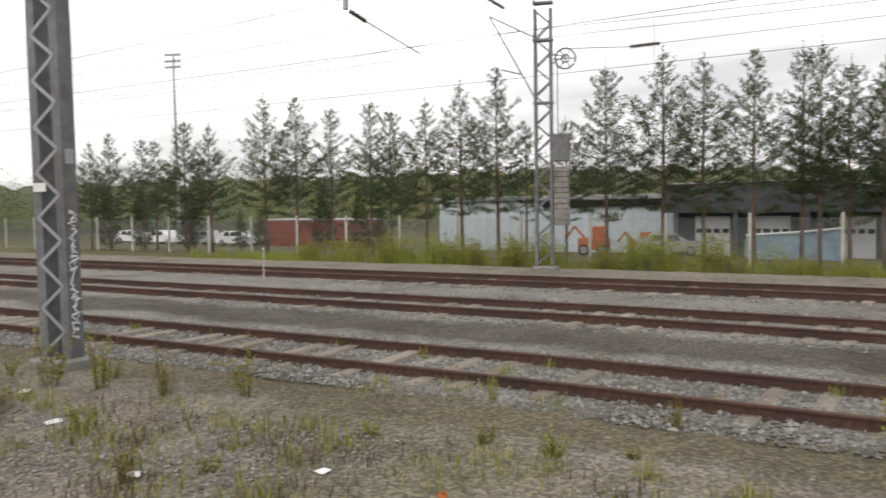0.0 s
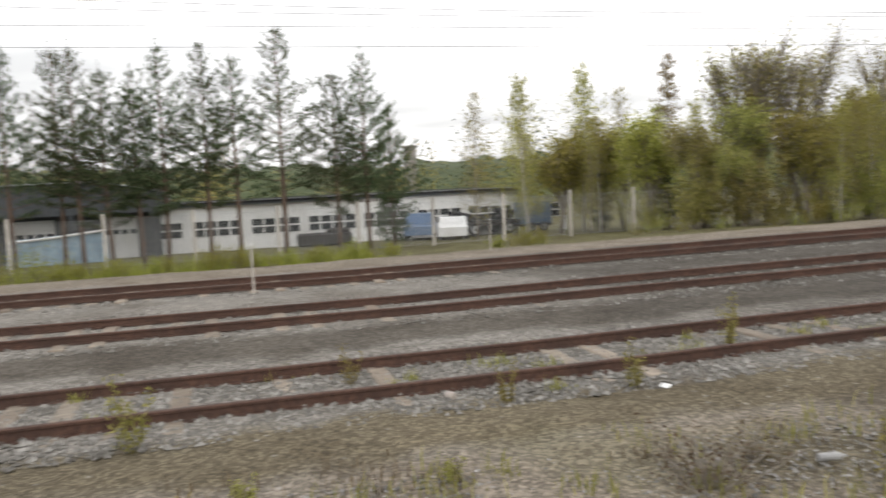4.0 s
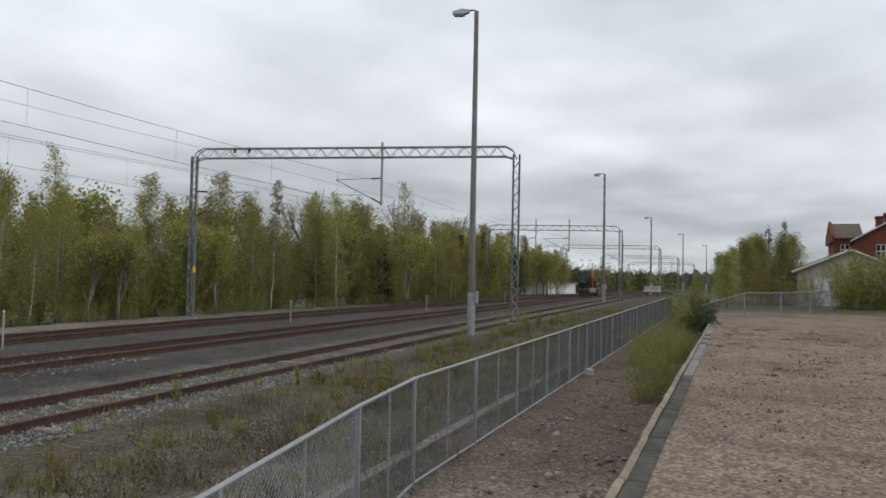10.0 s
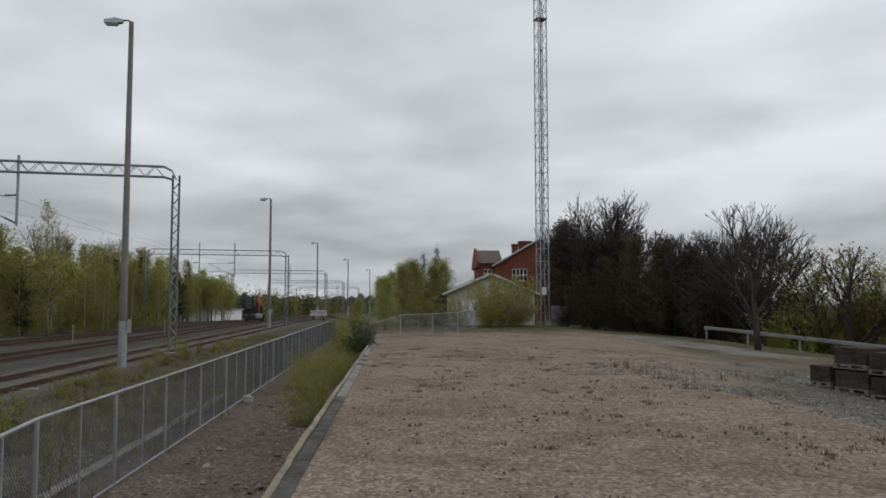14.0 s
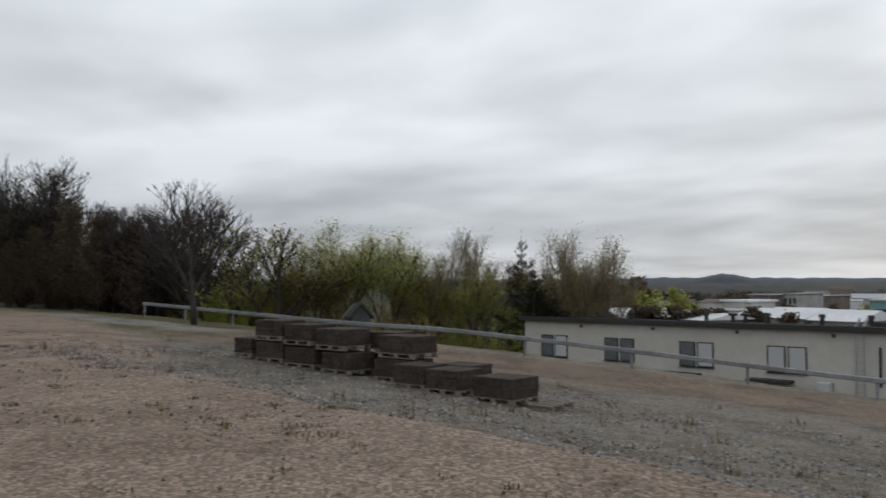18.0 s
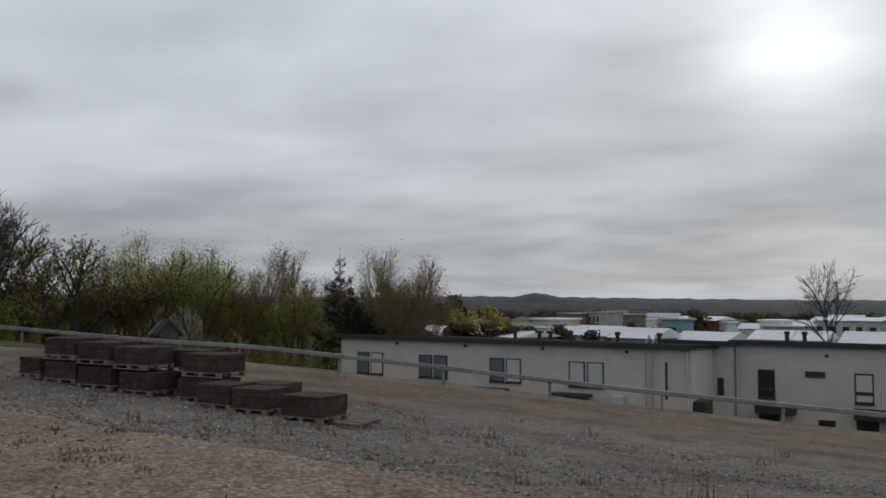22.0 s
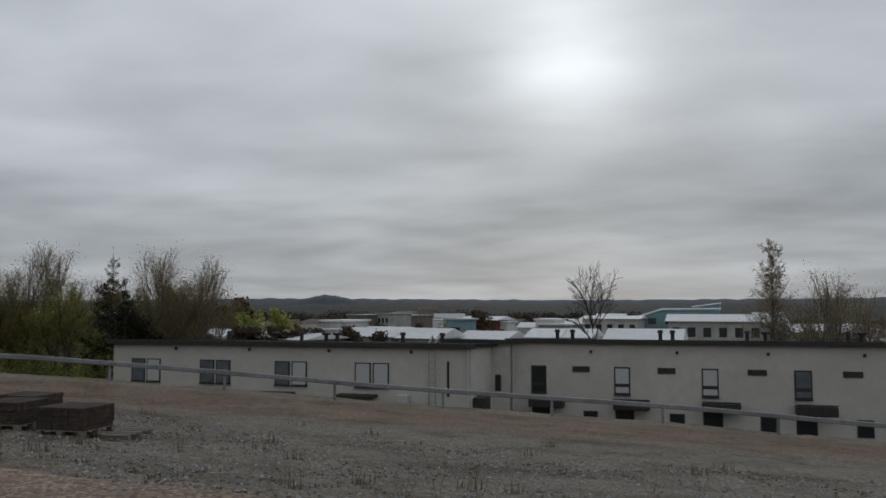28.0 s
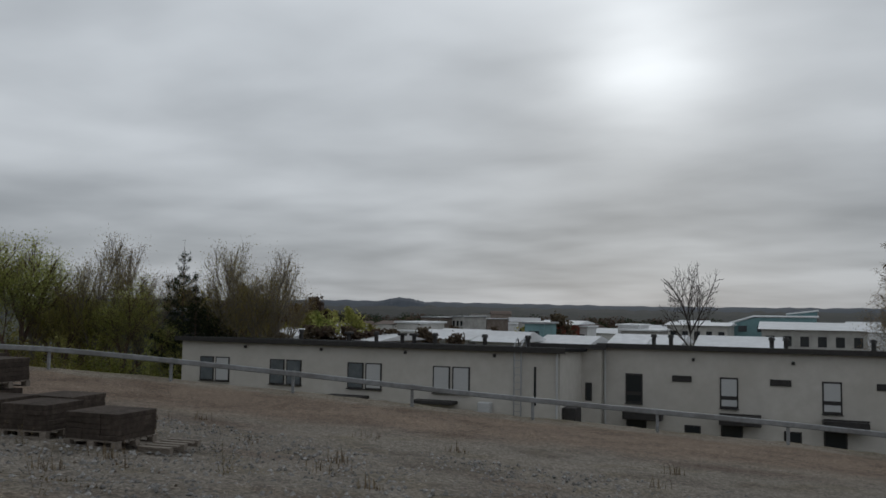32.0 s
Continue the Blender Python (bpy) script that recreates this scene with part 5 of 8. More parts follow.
# bushy young pines and spruces low between them
low_pine = make_pine(11, 4.2, 0.06, None, 0.3, 1.2, "low bushy young pine between the taller ones")
plant(low_pine, [(x, rng.uniform(43, 47), rng.uniform(0.7, 1.2)) for x in (-58, -53, -50.5, -47.5, -44.5, -41, -37, -34, -31.3, 12.0)], rng)

# birch wood along the tracks
birches = [make_birch(21, 11.0, None, None, 1.0, 0.21, 0.17), make_birch(22, 11.0, None, None, 0.95, 0.185, 0.17), make_bare(23, 9.0, 0.44, 5, 4, "leafing_tree", "many-branched young tree in yellow-green leaf", "birch wood", 0.2, M_LEAF_BIRCH, 0.008, M_TWIG, 0.011, 0.08, 0.5, 0.12), make_bare(24, 9.0, 0.5, 5, 4, "deciduous_tree", "young deciduous tree with fresh green leaves", "birch wood", 0.22, M_LEAF_WOOD, 0.008, M_TWIG, 0.012, 0.07, 0.5, 0.12),
           make_birch(25, 11.0, M_LEAF_BIRCH, M_TWIG, 0.75, 0.14, 0.14, 0.1, 46, "thin_tree", "thin tree just coming into leaf"), make_birch(26, 11.0, M_LEAF_RED, None, 0.85, 0.10, 0.15, 0.15, 46, "bronze_birch", "slender birch with bronze young leaves")]
for b in birches:
    b["unit"] = b.get("height", 9.9) / 0.9
spots = [[] for _ in birches]
x = 24.0
while x < 122:
    front = float(np.interp(x, (24, 31, 36, 40, 52, 73, 110, 150), (41.5, 32, 27.8, 26.0, 24.0, 17.0, 11.5, 8)))
    for row, (dy, hh) in enumerate(((0.0, 7.2), (2.2, 8.3), (5.0, 9.0), (9.5, 10.0), (13.5, 10.0))):
        if (x < 30 and row == 0) or (row == 4 and rng.random() < 0.4):
            continue
        y = front + dy + rng.uniform(-0.8, 1.0)
        h = hh * rng.uniform(0.74, 1.15) * float(np.interp(x, (24, 34, 46, 60), (0.8, 0.8, 0.82, 0.87)))
        k = rng.choice((0, 0, 1, 1, 4, 4, 0, 1, 2, 3)) if rng.random() > 0.05 else 5
        spots[k].append((x + rng.uniform(-0.8, 0.8), y, h / 11.0))
    x += 1.45 + 0.013 * x
for x, y, h, k in ((17.5, 46, 8.6, 4), (21.0, 46.5, 9.6, 1), (25.5, 47.5, 10.3, 1), (30.6, 46.0, 11.0, 5), (33, 43, 9.4, 0), (42.3, 33.5, 10.4, 4), (46.3, 30.3, 9.0, 0), (48.6, 26.6, 9.0, 0), (50.5, 23.5, 8.6, 5), (62, 17.5, 9.4, 4), (56, 21, 8.0, 1)):
    spots[k].append((x, y, h / 11.0))
for b, sp in zip(birches, spots):
    plant(b, [(x, y, h * 11.0 / b["unit"]) for x, y, h in sp], rng)
# leafy bushes fill the wood's edge down to the ground
bushes = [make_shrub(57, 3.2, 3.0, 26, 0.9, M_LEAF_WOOD, "wood_edge_bush", "tall bush in young leaf at the wood's edge", "wood edge bushes", 0.15), make_shrub(58, 2.6, 2.6, 24, 0.9, M_LEAF_BIRCH, "wood_edge_bush", "yellow-green bush in young leaf at the wood's edge", "wood edge bushes", 0.14)]
sp = [[], []]
x = 27.0
while x < 95:
    front = float(np.interp(x, (24, 31, 36, 40, 52, 73, 110, 150), (41.5, 32, 27.8, 26.0, 24.0, 17.0, 11.5, 8)))
    for dy in (0.6, 3.6):
        sp[rng.choice((0, 0, 1))].append((x + rng.uniform(-0.7, 0.7), front + dy + rng.uniform(-0.6, 0.8), rng.uniform(0.6, 1.25)))
    x += 1.5 + 0.012 * x
for b, s in zip(bushes, sp):
    plant(b, s, rng)
# taller multi-stemmed bare alder group at the wood's edge
alder = make_bare(31, 11.5, 0.3, 5, 1, "alder_tree", "tall alder with thin bare twigs and first buds", "birch wood", 0.24, M_LEAF_WOOD, 0.007, M_TWIG, 0.011, 0.06, 0.5, 0.11)
plant(alder, [(ax, ay, az / alder["height"]) for ax, ay, az in ((33.2, 41.4, 11.0), (34.6, 41.0, 11.9), (36.2, 40.0, 11.6), (37.6, 39.2, 11.2), (38.9, 38.0, 10.6), (60, 24, 9.2), (72, 21, 9.5), (86, 18, 9.5))], rng)
# dark undergrowth spruces
spruce = make_pine(41, 6.0, 0.05, M_NEEDLE_DARK, 0.2, 1.2, "small dark spruce in the undergrowth")
plant(spruce, [(29.5, 44, 0.9), (38.5, 38.5, 0.9), (26, 46, 0.8), (44, 30, 0.8), (50, 28, 0.8), (57, 23, 0.9), (64, 20, 0.9), (80, 17, 1.1), (86, 16, 1.2), (92, 15, 1.2), (98, 14.5, 1.3), (105, 14, 1.3)], rng)

# shrubs
shrubs = [make_shrub(51, 1.7, 1.7, 24, 0.7, size=0.075), make_shrub(52, 1.35, 2.1, 26, 0.7, size=0.075), make_shrub(53, 2.1, 1.5, 20, 0.7), make_shrub(54, 1.5, 2.2, 28, 1.3, size=0.085)]
sp = [[] for _ in shrubs]
for i in range(58):
    x = -27 + 43 * i / 57 + rng.uniform(-0.4, 0.4)
    y = 31.5 + rng.uniform(-1.0, 2.2)
    if 9.5 < x < 12.5:
        continue
    sp[rng.choice((3, 3, 1))].append((x, y, rng.uniform(0.65, 1.15) * (1.0 if x < -4 else 0.6)))
for x in np.arange(22, 90, 1.3):
    sp[1].append((float(x), float(np.interp(x, (22, 31, 36, 40, 52, 73, 90), (36, 29.5, 26.2, 24.6, 22.4, 16, 13.5))) + rng.uniform(-0.6, 1.2), rng.uniform(0.5, 0.95)))
for i in range(34):
    x = 17 + 20 * rng.random()
    y = float(edge_y(x)) + 0.55 + rng.random() * (0.5 + 0.09 * (x - 16))
    sp[rng.choice((0, 1))].append((x, y, rng.uniform(0.4, 0.72)))
for x, y, s in ((28, 5.6, 0.5), (30, 4.9, 0.45), (35.2, 5.4, 0.6), (36.6, 4.8, 0.55), (38.4, 4.9, 0.5), (23, 5.6, 0.4), (45, 4.0, 0.5), (50, 3.6, 0.5)):
    sp[0].append((x, y, s))
for x, y, s in ((38, -2.4, 0.8), (40, -2.2, 0.9), (41.5, -2.8, 0.85), (43, -2.4, 1.0), (46, -2.6, 1.0), (50, -3.2, 1.0)):
    sp[2].append((x, y, s))
for s, spots in zip(shrubs, sp):
    plant(s, spots, rng)
# weeds on the verge and in the gravel
weeds = [make_weed(61), make_weed(62, 0.6, 9), make_weed(63, 0.35, 10), make_weed(64, 0.55, 5, True), make_weed(65, 0.8, 3, True)]
sp = [[] for _ in weeds]
for i in range(75):
    x = rng.uniform(-13, 26)
    y = float(near_rail(x)) - rng.uniform(2.2, 5.8)
    sp[rng.choice((0, 1, 2, 0, 3))].append((x, y, rng.uniform(0.5, 1.1)))
for i in range(40):
    x = rng.uniform(16, 46)
    y = float(near_rail(x)) - rng.uniform(0.8, 4.6)
    sp[rng.choice((0, 1, 2))].append((x, y, rng.uniform(0.7, 1.4)))
for x, y, s in ((-0.1, 8.45, 1.3), (-2.2, 8.6, 0.7), (-7.3, 7.5, 1.2), (-9.3, 6.9, 1.4), (-10.1, 6.7, 1.5), (-8.2, 7.0, 1.2), (3.8, 8.4, 0.9), (5.3, 8.3, 1.0), (7.6, 9.6, 1.3), (2.4, 10.2, 0.9), (-4.4, 8.7, 0.6), (14.4, 8.2, 1.0)):
    sp[1].append((x, y, s))
for i in range(26):
    x, y = rng.uniform(-5, 21), rng.uniform(-14.5, -8.0)
    sp[rng.choice((3, 3, 4))].append((x, y, rng.uniform(0.5, 1.0)))
for i in range(60):
    x, y = rng.uniform(5.5, 28), rng.uniform(-10, -3.5)
    sp[rng.choice((2, 3))].append((x, y, rng.uniform(0.15, 0.35)))
for w, spots in zip(weeds, sp):
    plant(w, spots, rng)


def blade_field(name, label, count, place, height, material, seed, lean=0.5):
    """Many thin blades and stalks, joined into one mesh."""
    r = np.random.default_rng(seed)
    x, y = place(r, count)
    k = len(x)
    z = ground_z(x, y) - 0.01
    h = height[0] + (height[1] - height[0]) * r.random(k) ** 2
    a = r.uniform(0, 2 * np.pi, k)
    w = 0.004 + 0.006 * r.random(k)
    ln = r.uniform(0.1, 1.0, k) * lean * h
    b = a + r.uniform(-0.6, 0.6, k)
    root = np.stack([x, y, z], -1)
    side = np.stack([-np.sin(a), np.cos(a), 0 * a], -1) * w[:, None]
    mid = root + np.stack([np.cos(a) * ln * 0.35, np.sin(a) * ln * 0.35, h * 0.6], -1)
    tip = root + np.stack([np.cos(b) * ln, np.sin(b) * ln, h], -1)
    v = np.stack([root - side, root + side, mid + side * 0.8, mid - side * 0.8, tip], 1).reshape(-1, 3)
    i = 5 * np.arange(k)
    faces = np.stack([i, i + 1, i + 2, i + 3], -1).tolist() + np.stack([i + 3, i + 2, i + 4], -1).tolist()
    me = bpy.data.meshes.new(name)
    me.from_pydata(v.tolist(), [], faces)
    me.materials.append(material)
    return tagged(new(name, me), label, "grass", "", "stuff")


def tufts(x0, x1, lo, hi, base, per, spread):
    """Places in clumps between two distances from a line."""
    def place(r, n):
        m = max(1, n // per)
        cx = r.uniform(x0, x1, m)
        cy = base(cx) + r.uniform(lo, hi, m)
        s = spread * r.uniform(0.4, 1.3, m)
        return np.repeat(cx, per) + r.normal(0, 1, m * per) * np.repeat(s, per), np.repeat(cy, per) + r.normal(0, 1, m * per) * np.repeat(s, per)
    return place


blade_field("verge_grass", "thin yellow-green grass tufts on the stony verge", 11000, tufts(-14, 30, -6.6, -2.7, near_rail, 40, 0.2), (0.05, 0.28), M_LEAF_WEED, 201)
blade_field("dry_verge_grass", "dry brown grass stalks on the stony verge", 8000, tufts(-14, 32, -6.8, -2.7, near_rail, 80, 0.3), (0.03, 0.22), M_DRY, 202)
blade_field("far_verge_grass", "yellow-green grass between the fence and the tracks", 4000, tufts(15, 60, -5.0, -1.2, near_rail, 45, 0.3), (0.06, 0.3), M_LEAF_WEED, 203)
blade_field("dry_far_grass", "dry brown grass between the fence and the tracks", 9000, tufts(10, 60, -5.2, -1.2, near_rail, 60, 0.35), (0.05, 0.24), M_DRY, 208)
blade_field("track_weeds", "thin weeds growing between the rails", 3000, tufts(-14, 30, -1.0, 2.2, near_rail, 40, 0.12), (0.04, 0.22), M_LEAF_WEED, 204)
blade_field("fence_foot_grass", "pale grass strip under the far fence", 14000, tufts(-34, 8, 30.0, 35.0, lambda x: 0 * x, 60, 0.4), (0.1, 0.7), M_LEAF_SHRUB, 205)
blade_field("slope_grass", "dry stalks on the gravel slope", 1500, tufts(-6, 26, -21, -8.5, lambda x: 0 * x, 30, 0.16), (0.04, 0.3), M_DRY, 206)
blade_field("yard_moss", "small dry tufts on the pinkish gravel", 11000, tufts(-4, 34, -11.5, -1.8, lambda x: 0 * x, 40, 0.1), (0.015, 0.075), M_DRY, 207)


def crown_belt(name, label, line, width, top, count, size, materials, seed, clump):
    """A far belt of tree crowns: leaf clumps of uneven height; line gives x, y for u from 0 to 1."""
    for q, material in enumerate(materials):
        lv = Leaves(seed + q)
        r = np.random.default_rng(seed + q)
        for i in range(count // len(materials)):
            u = r.random()
            x, y = line(u)
            x, y = x + r.normal(0, width), y + r.normal(0, width)
            g = gz(x, y)
            h = top(u) * r.uniform(0.55, 1.08)
            for s in (0.3, 0.6, 0.85):
                lv.puff((x, y, g + h * s), (clump * (1.3 - s), clump * (1.3 - s), h * 0.32), int(120 * (1.25 - s)), size)
        ob = new(name, lv.mesh(name, material, 0.8))
        tagged(ob, label, "wood", "", "stuff")


crown_belt("north_belt", "dense mixed wood behind the halls", lambda u: (-130 + 250 * u, 84 + 14 * math.sin(5 * u)), 7.0, lambda u: 10.0 + 1.5 * math.sin(9 * u), 340, 0.25, (M_NEEDLE, M_LEAF_WOOD), 301, 2.8)

# dry brush and litter on the verge
brush = make_shrub(59, 0.6, 1.1, 40, 0.5, M_DRY, "dry_brush", "low heap of dry red-brown brush on the verge", "dry brush", 0.05)
plant(brush, [(4.25, 5.53, 0.9), (4.95, 5.83, 0.7), (8.9, 4.68, 1.1), (8.1, 5.04, 0.9), (9.9, 4.87, 0.8), (9.3, 5.26, 1.0), (12.9, 5.0, 0.9), (-9.4, 5.4, 0.9), (-10.8, 5.9, 1.0), (11.2, 4.6, 0.9), (14.6, 4.4, 1.0), (7.0, 5.4, 0.8)], rng)
for x, y, w, rz in ((-10.11, 6.33, 0.16, 20), (-8.39, 5.59, 0.17, 70), (-6.15, 4.86, 0.2, 10), (-4.6, 5.66, 0.16, -20), (5.6, 8.1, 0.12, 40)):
    g = Geo().add([(-w / 2, -0.05, 0), (w / 2, -0.06, 0.012), (w / 2, 0.05, 0.03), (-w / 2, 0.06, 0.01), (0, 0.0, 0.04)], [(0, 1, 4), (1, 2, 4), (2, 3, 4), (3, 0, 4), (3, 2, 1, 0)])
    solo("paper_scrap", g, M_WHITE, "crumpled white paper scrap lying on the gravel", "litter", "litter", "", (x, y, gz(x, y) + 0.012), rz)
solo("plastic_bottle", Geo().tube([(-0.11, 0, 0.035), (0.07, 0, 0.035), (0.1, 0, 0.035), (0.13, 0, 0.035)], [0.034, 0.034, 0.014, 0.013], 10), M_STRAP, "crushed clear plastic bottle lying on the gravel", "bottle", "litter", "", (5.44, 5.49, gz(5.44, 5.49) + 0.01), -12)
solo("orange_cone_piece", Geo().tube([(0, 0, 0), (0, 0, 0.04), (0.02, 0, 0.07)], [0.06, 0.045, 0.02], 9), M_ORANGE, "small broken orange plastic piece on the gravel", "litter", "litter", "", (-3.32, 5.61, gz(-3.32, 5.61) - 0.005), 0)
for x, y, r in ((11.0, 0.84, 0.07), (11.16, 0.74, 0.055), (10.6, 1.49, 0.06), (13.64, 1.0, 0.07), (9.03, 2.0, 0.09), (3.3, 8.9, 0.08)):
    g = Geo().tube([(-r, 0, r * 0.55), (-r * 0.5, r * 0.1, r * 0.6), (r * 0.4, -r * 0.1, r * 0.6), (r, 0, r * 0.5)], [r * 0.35, r * 0.75, r * 0.7, r * 0.3], 8)
    solo("loose_rock", g, M_PALESTONE, "pale rounded rock lying loose on the dirt", "rock", "loose rocks", "", (x, y, gz(x, y) - 0.01), 37 * x, True)

# ---- over the tracks: fence, halls, vehicles ----
pf = thing("perimeter_fence", label="tall wire perimeter fence on pale concrete posts", category="fence")
PF = [(-66 + 3.95 * i, 40.4 if i < 24 else 40.4 - 0.55 * (i - 24)) for i in range(28)]
for i, (x, y) in enumerate(PF):
    z = gz(x, y)
    part("post", Geo().box((x, y, z + 1.25), (0.13, 0.13, 2.6), 0, 0.015), M_PALECON, pf, "pale concrete post")
    if i + 1 < len(PF):
        x2, y2 = PF[i + 1]
        z2 = gz(x2, y2)
        part("chain_link", chain_panel((x, y, z + 0.1), (x2, y2, z2 + 0.1), 2.2, 0.16, 0.004), M_GALV, pf, "wire mesh")
        for h in (2.3, 1.2, 0.15):
            part("straining_wire", Geo().tube([(x, y, z + h), (x2, y2, z2 + h)], 0.006, 3), M_GALV, pf)


def wall_with_bands(name, w, h, d, at, rz, label, wall_mat, roof_mat, bays, band, roof="ribbed"):
    """A long low hall: walls, ribbed roof edge and banded windows; bays lists (from, to) along the front."""
    t = thing(name, at, rz, label, "hall")
    for nm, c, s in (("front_wall", (w / 2, 0.1, h / 2), (w, 0.2, h)), ("back_wall", (w / 2, d - 0.1, h / 2), (w, 0.2, h)), ("end_wall", (0.1, d / 2, h / 2), (0.2, d - 0.42, h)), ("end_wall", (w - 0.1, d / 2, h / 2), (0.2, d - 0.42, h))):
        part(nm, Geo().box(c, s), wall_mat, t)
    part("roof", Geo().box((w / 2, d / 2, h + 0.08), (w + 0.5, d + 0.7, 0.14), 0, 0.02), roof_mat, t)
    ribs = Geo()
    x = -0.2
    while x < w + 0.2:
        ribs.box((x, -0.34, h + 0.17), (0.09, 0.12, 0.07))
        x += 0.32
    part("roof_ribs", ribs, M_GALV, t, "ribbed sheet edge")
    part("fascia", Geo().box((w / 2, -0.28, h + 0.0), (w + 0.5, 0.05, 0.22)), M_DARKWALL, t)
    z0, z1 = band
    for a, b in bays:
        wn = part("window_band", Geo().box(((a + b) / 2, -0.012, (z0 + z1) / 2), (b - a, 0.03, z1 - z0), 0, 0.004), M_WHITE, t, "white window frame")
        n = max(1, round((b - a) / 0.9))
        pw = (b - a) / n
        for i in range(n):
            for zz in (0, 1):
                hh = (z1 - z0) / 2
                part("pane", Geo().box((a + pw * (i + 0.5), -0.036, z0 + hh * (zz + 0.5)), (pw - 0.11, 0.012, hh - 0.1)), M_GLASS, wn)
    return t


# white hall with window bands
bays = []
a = 0.6
while a < 27:
    bays.append((a, a + 3.2))
    a += 3.75
hall = wall_with_bands("white_hall", 26.6, 3.35, 11, (-3.1, 55.3, -1.55), -2.5, "long low white-painted hall with window bands and ribbed roof edge", M_WHITE, M_ROOFBLACK, bays, (1.25, 2.3))
for i in range(9):
    part("wall_pier", Geo().box((0.45 + i * 3.75, -0.02, 1.67), (0.22, 0.06, 3.3), 0, 0.01), M_WHITE, hall)

# dark grey shed with a shallow gable and pale doors
sh = thing("dark_shed", (-13.6, 54.5, -1.35), 0, "dark grey shed with low pitched roof and pale doors", "shed")
SW = 13.0
part("wall", Geo().box((SW / 2, 3.0, 1.5), (SW, 6.0, 3.0)), M_DARKWALL, sh)
g = Geo()
g.add([(-0.6, -1.5, 2.95), (SW + 0.6, -1.5, 2.95), (SW + 0.6, -1.5, 4.05), (SW * 0.72, -1.5, 4.85), (-0.6, -1.5, 4.75),
       (-0.6, 7, 2.95), (SW + 0.6, 7, 2.95), (SW + 0.6, 7, 4.05), (SW * 0.72, 7, 4.85), (-0.6, 7, 4.75)],
      [(0, 1, 2, 3, 4), (9, 8, 7, 6, 5), (4, 3, 8, 9), (3, 2, 7, 8), (2, 1, 6, 7), (1, 0, 5, 6), (0, 4, 9, 5)])
part("canopy", g, M_DARKWALL, sh, "deep dark grey canopy fascia")
part("roof_edge", Geo().tube([(-0.7, -1.55, 4.8), (SW * 0.72, -1.55, 4.9), (SW + 0.7, -1.55, 4.1)], 0.06, 4), M_GALV, sh, "pale metal roof edge")
for x, w in ((1.1, 2.2), (4.7, 2.2), (9.6, 2.0)):
    dr = part("door", Geo().box((x + w / 2, -0.03, 1.35), (w, 0.06, 2.7), 0, 0.01), M_WHITE, sh, "pale sectional door")
    for i in range(4):
        part("pane", Geo().box((x + (i + 0.5) * w / 4, -0.066, 1.75), (w / 4 - 0.14, 0.012, 0.28)), M_GLASS, dr)
for x in (0.2, 3.9, 8.0, 12.6):
    part("pillar", Geo().box((x, -1.35, 1.5), (0.28, 0.28, 3.0), 0, 0.02), M_DARKWALL, sh)

# pale blue hall
bh = thing("pale_blue_hall", (-33.2, 56.5, -1.5), 0, "pale blue clad hall with dark roof band", "hall")
part("wall", Geo().box((9.6, 5, 2.0), (19.2, 10, 4.0)), M_HALLBLUE, bh)
seams = Geo()
for i in range(20):
    seams.box((0.5 + i * 0.96, -0.02, 2.0), (0.05, 0.05, 4.0))
part("cladding_seams", seams, M_HALLBLUE, bh)
part("roof_band", Geo().box((13.9, -0.15, 3.75), (9.6, 0.4, 0.42), 0, 0.02), M_ROOFBLACK, bh, "dark band under the roof")
part("roof", Geo().box((9.6, 5, 4.2), (19.8, 10.8, 0.35), 0, 0.04), M_GALV, bh)

# rust red containers
for x, w, z in ((-53.4, 6.06, 0), (-47.3, 6.06, 0)):
    c = thing("shipping_container", (x, 58, -1.5), 0, "rust red corrugated shipping container behind the fence", "container", "containers")
    part("body", Geo().box((w / 2, 1.2, 1.3), (w - 0.1, 2.4, 2.5)), M_REDBOX, c)
    rib = Geo()
    for i in range(22):
        rib.box((0.2 + i * (w - 0.4) / 21, -0.02, 1.3), (0.14, 0.06, 2.3))
    part("corrugation", rib, M_REDBOX, c)
    part("top_rail", Geo().box((w / 2, 1.2, 2.6), (w, 2.5, 0.14), 0, 0.02), M_GALV, c, "pale top edge")


def wheel(parent, x, y, z, r=0.32, w=0.2):
    g = Geo()
    g.cyl((x, y - w / 2, z), (x, y + w / 2, z), r, None, 18)
    t = part("wheel", g, M_TYRE, parent, "black tyre", True)
    part("rim", Geo().cyl((x, y - w / 2 - 0.008, z), (x, y - w / 2 + 0.02, z), r * 0.6, None, 14), M_GALV, t)
    part("hub", Geo().cyl((x, y - w / 2 - 0.02, z), (x, y - w / 2, z), r * 0.2, None, 8), M_DARKFRAME, t)


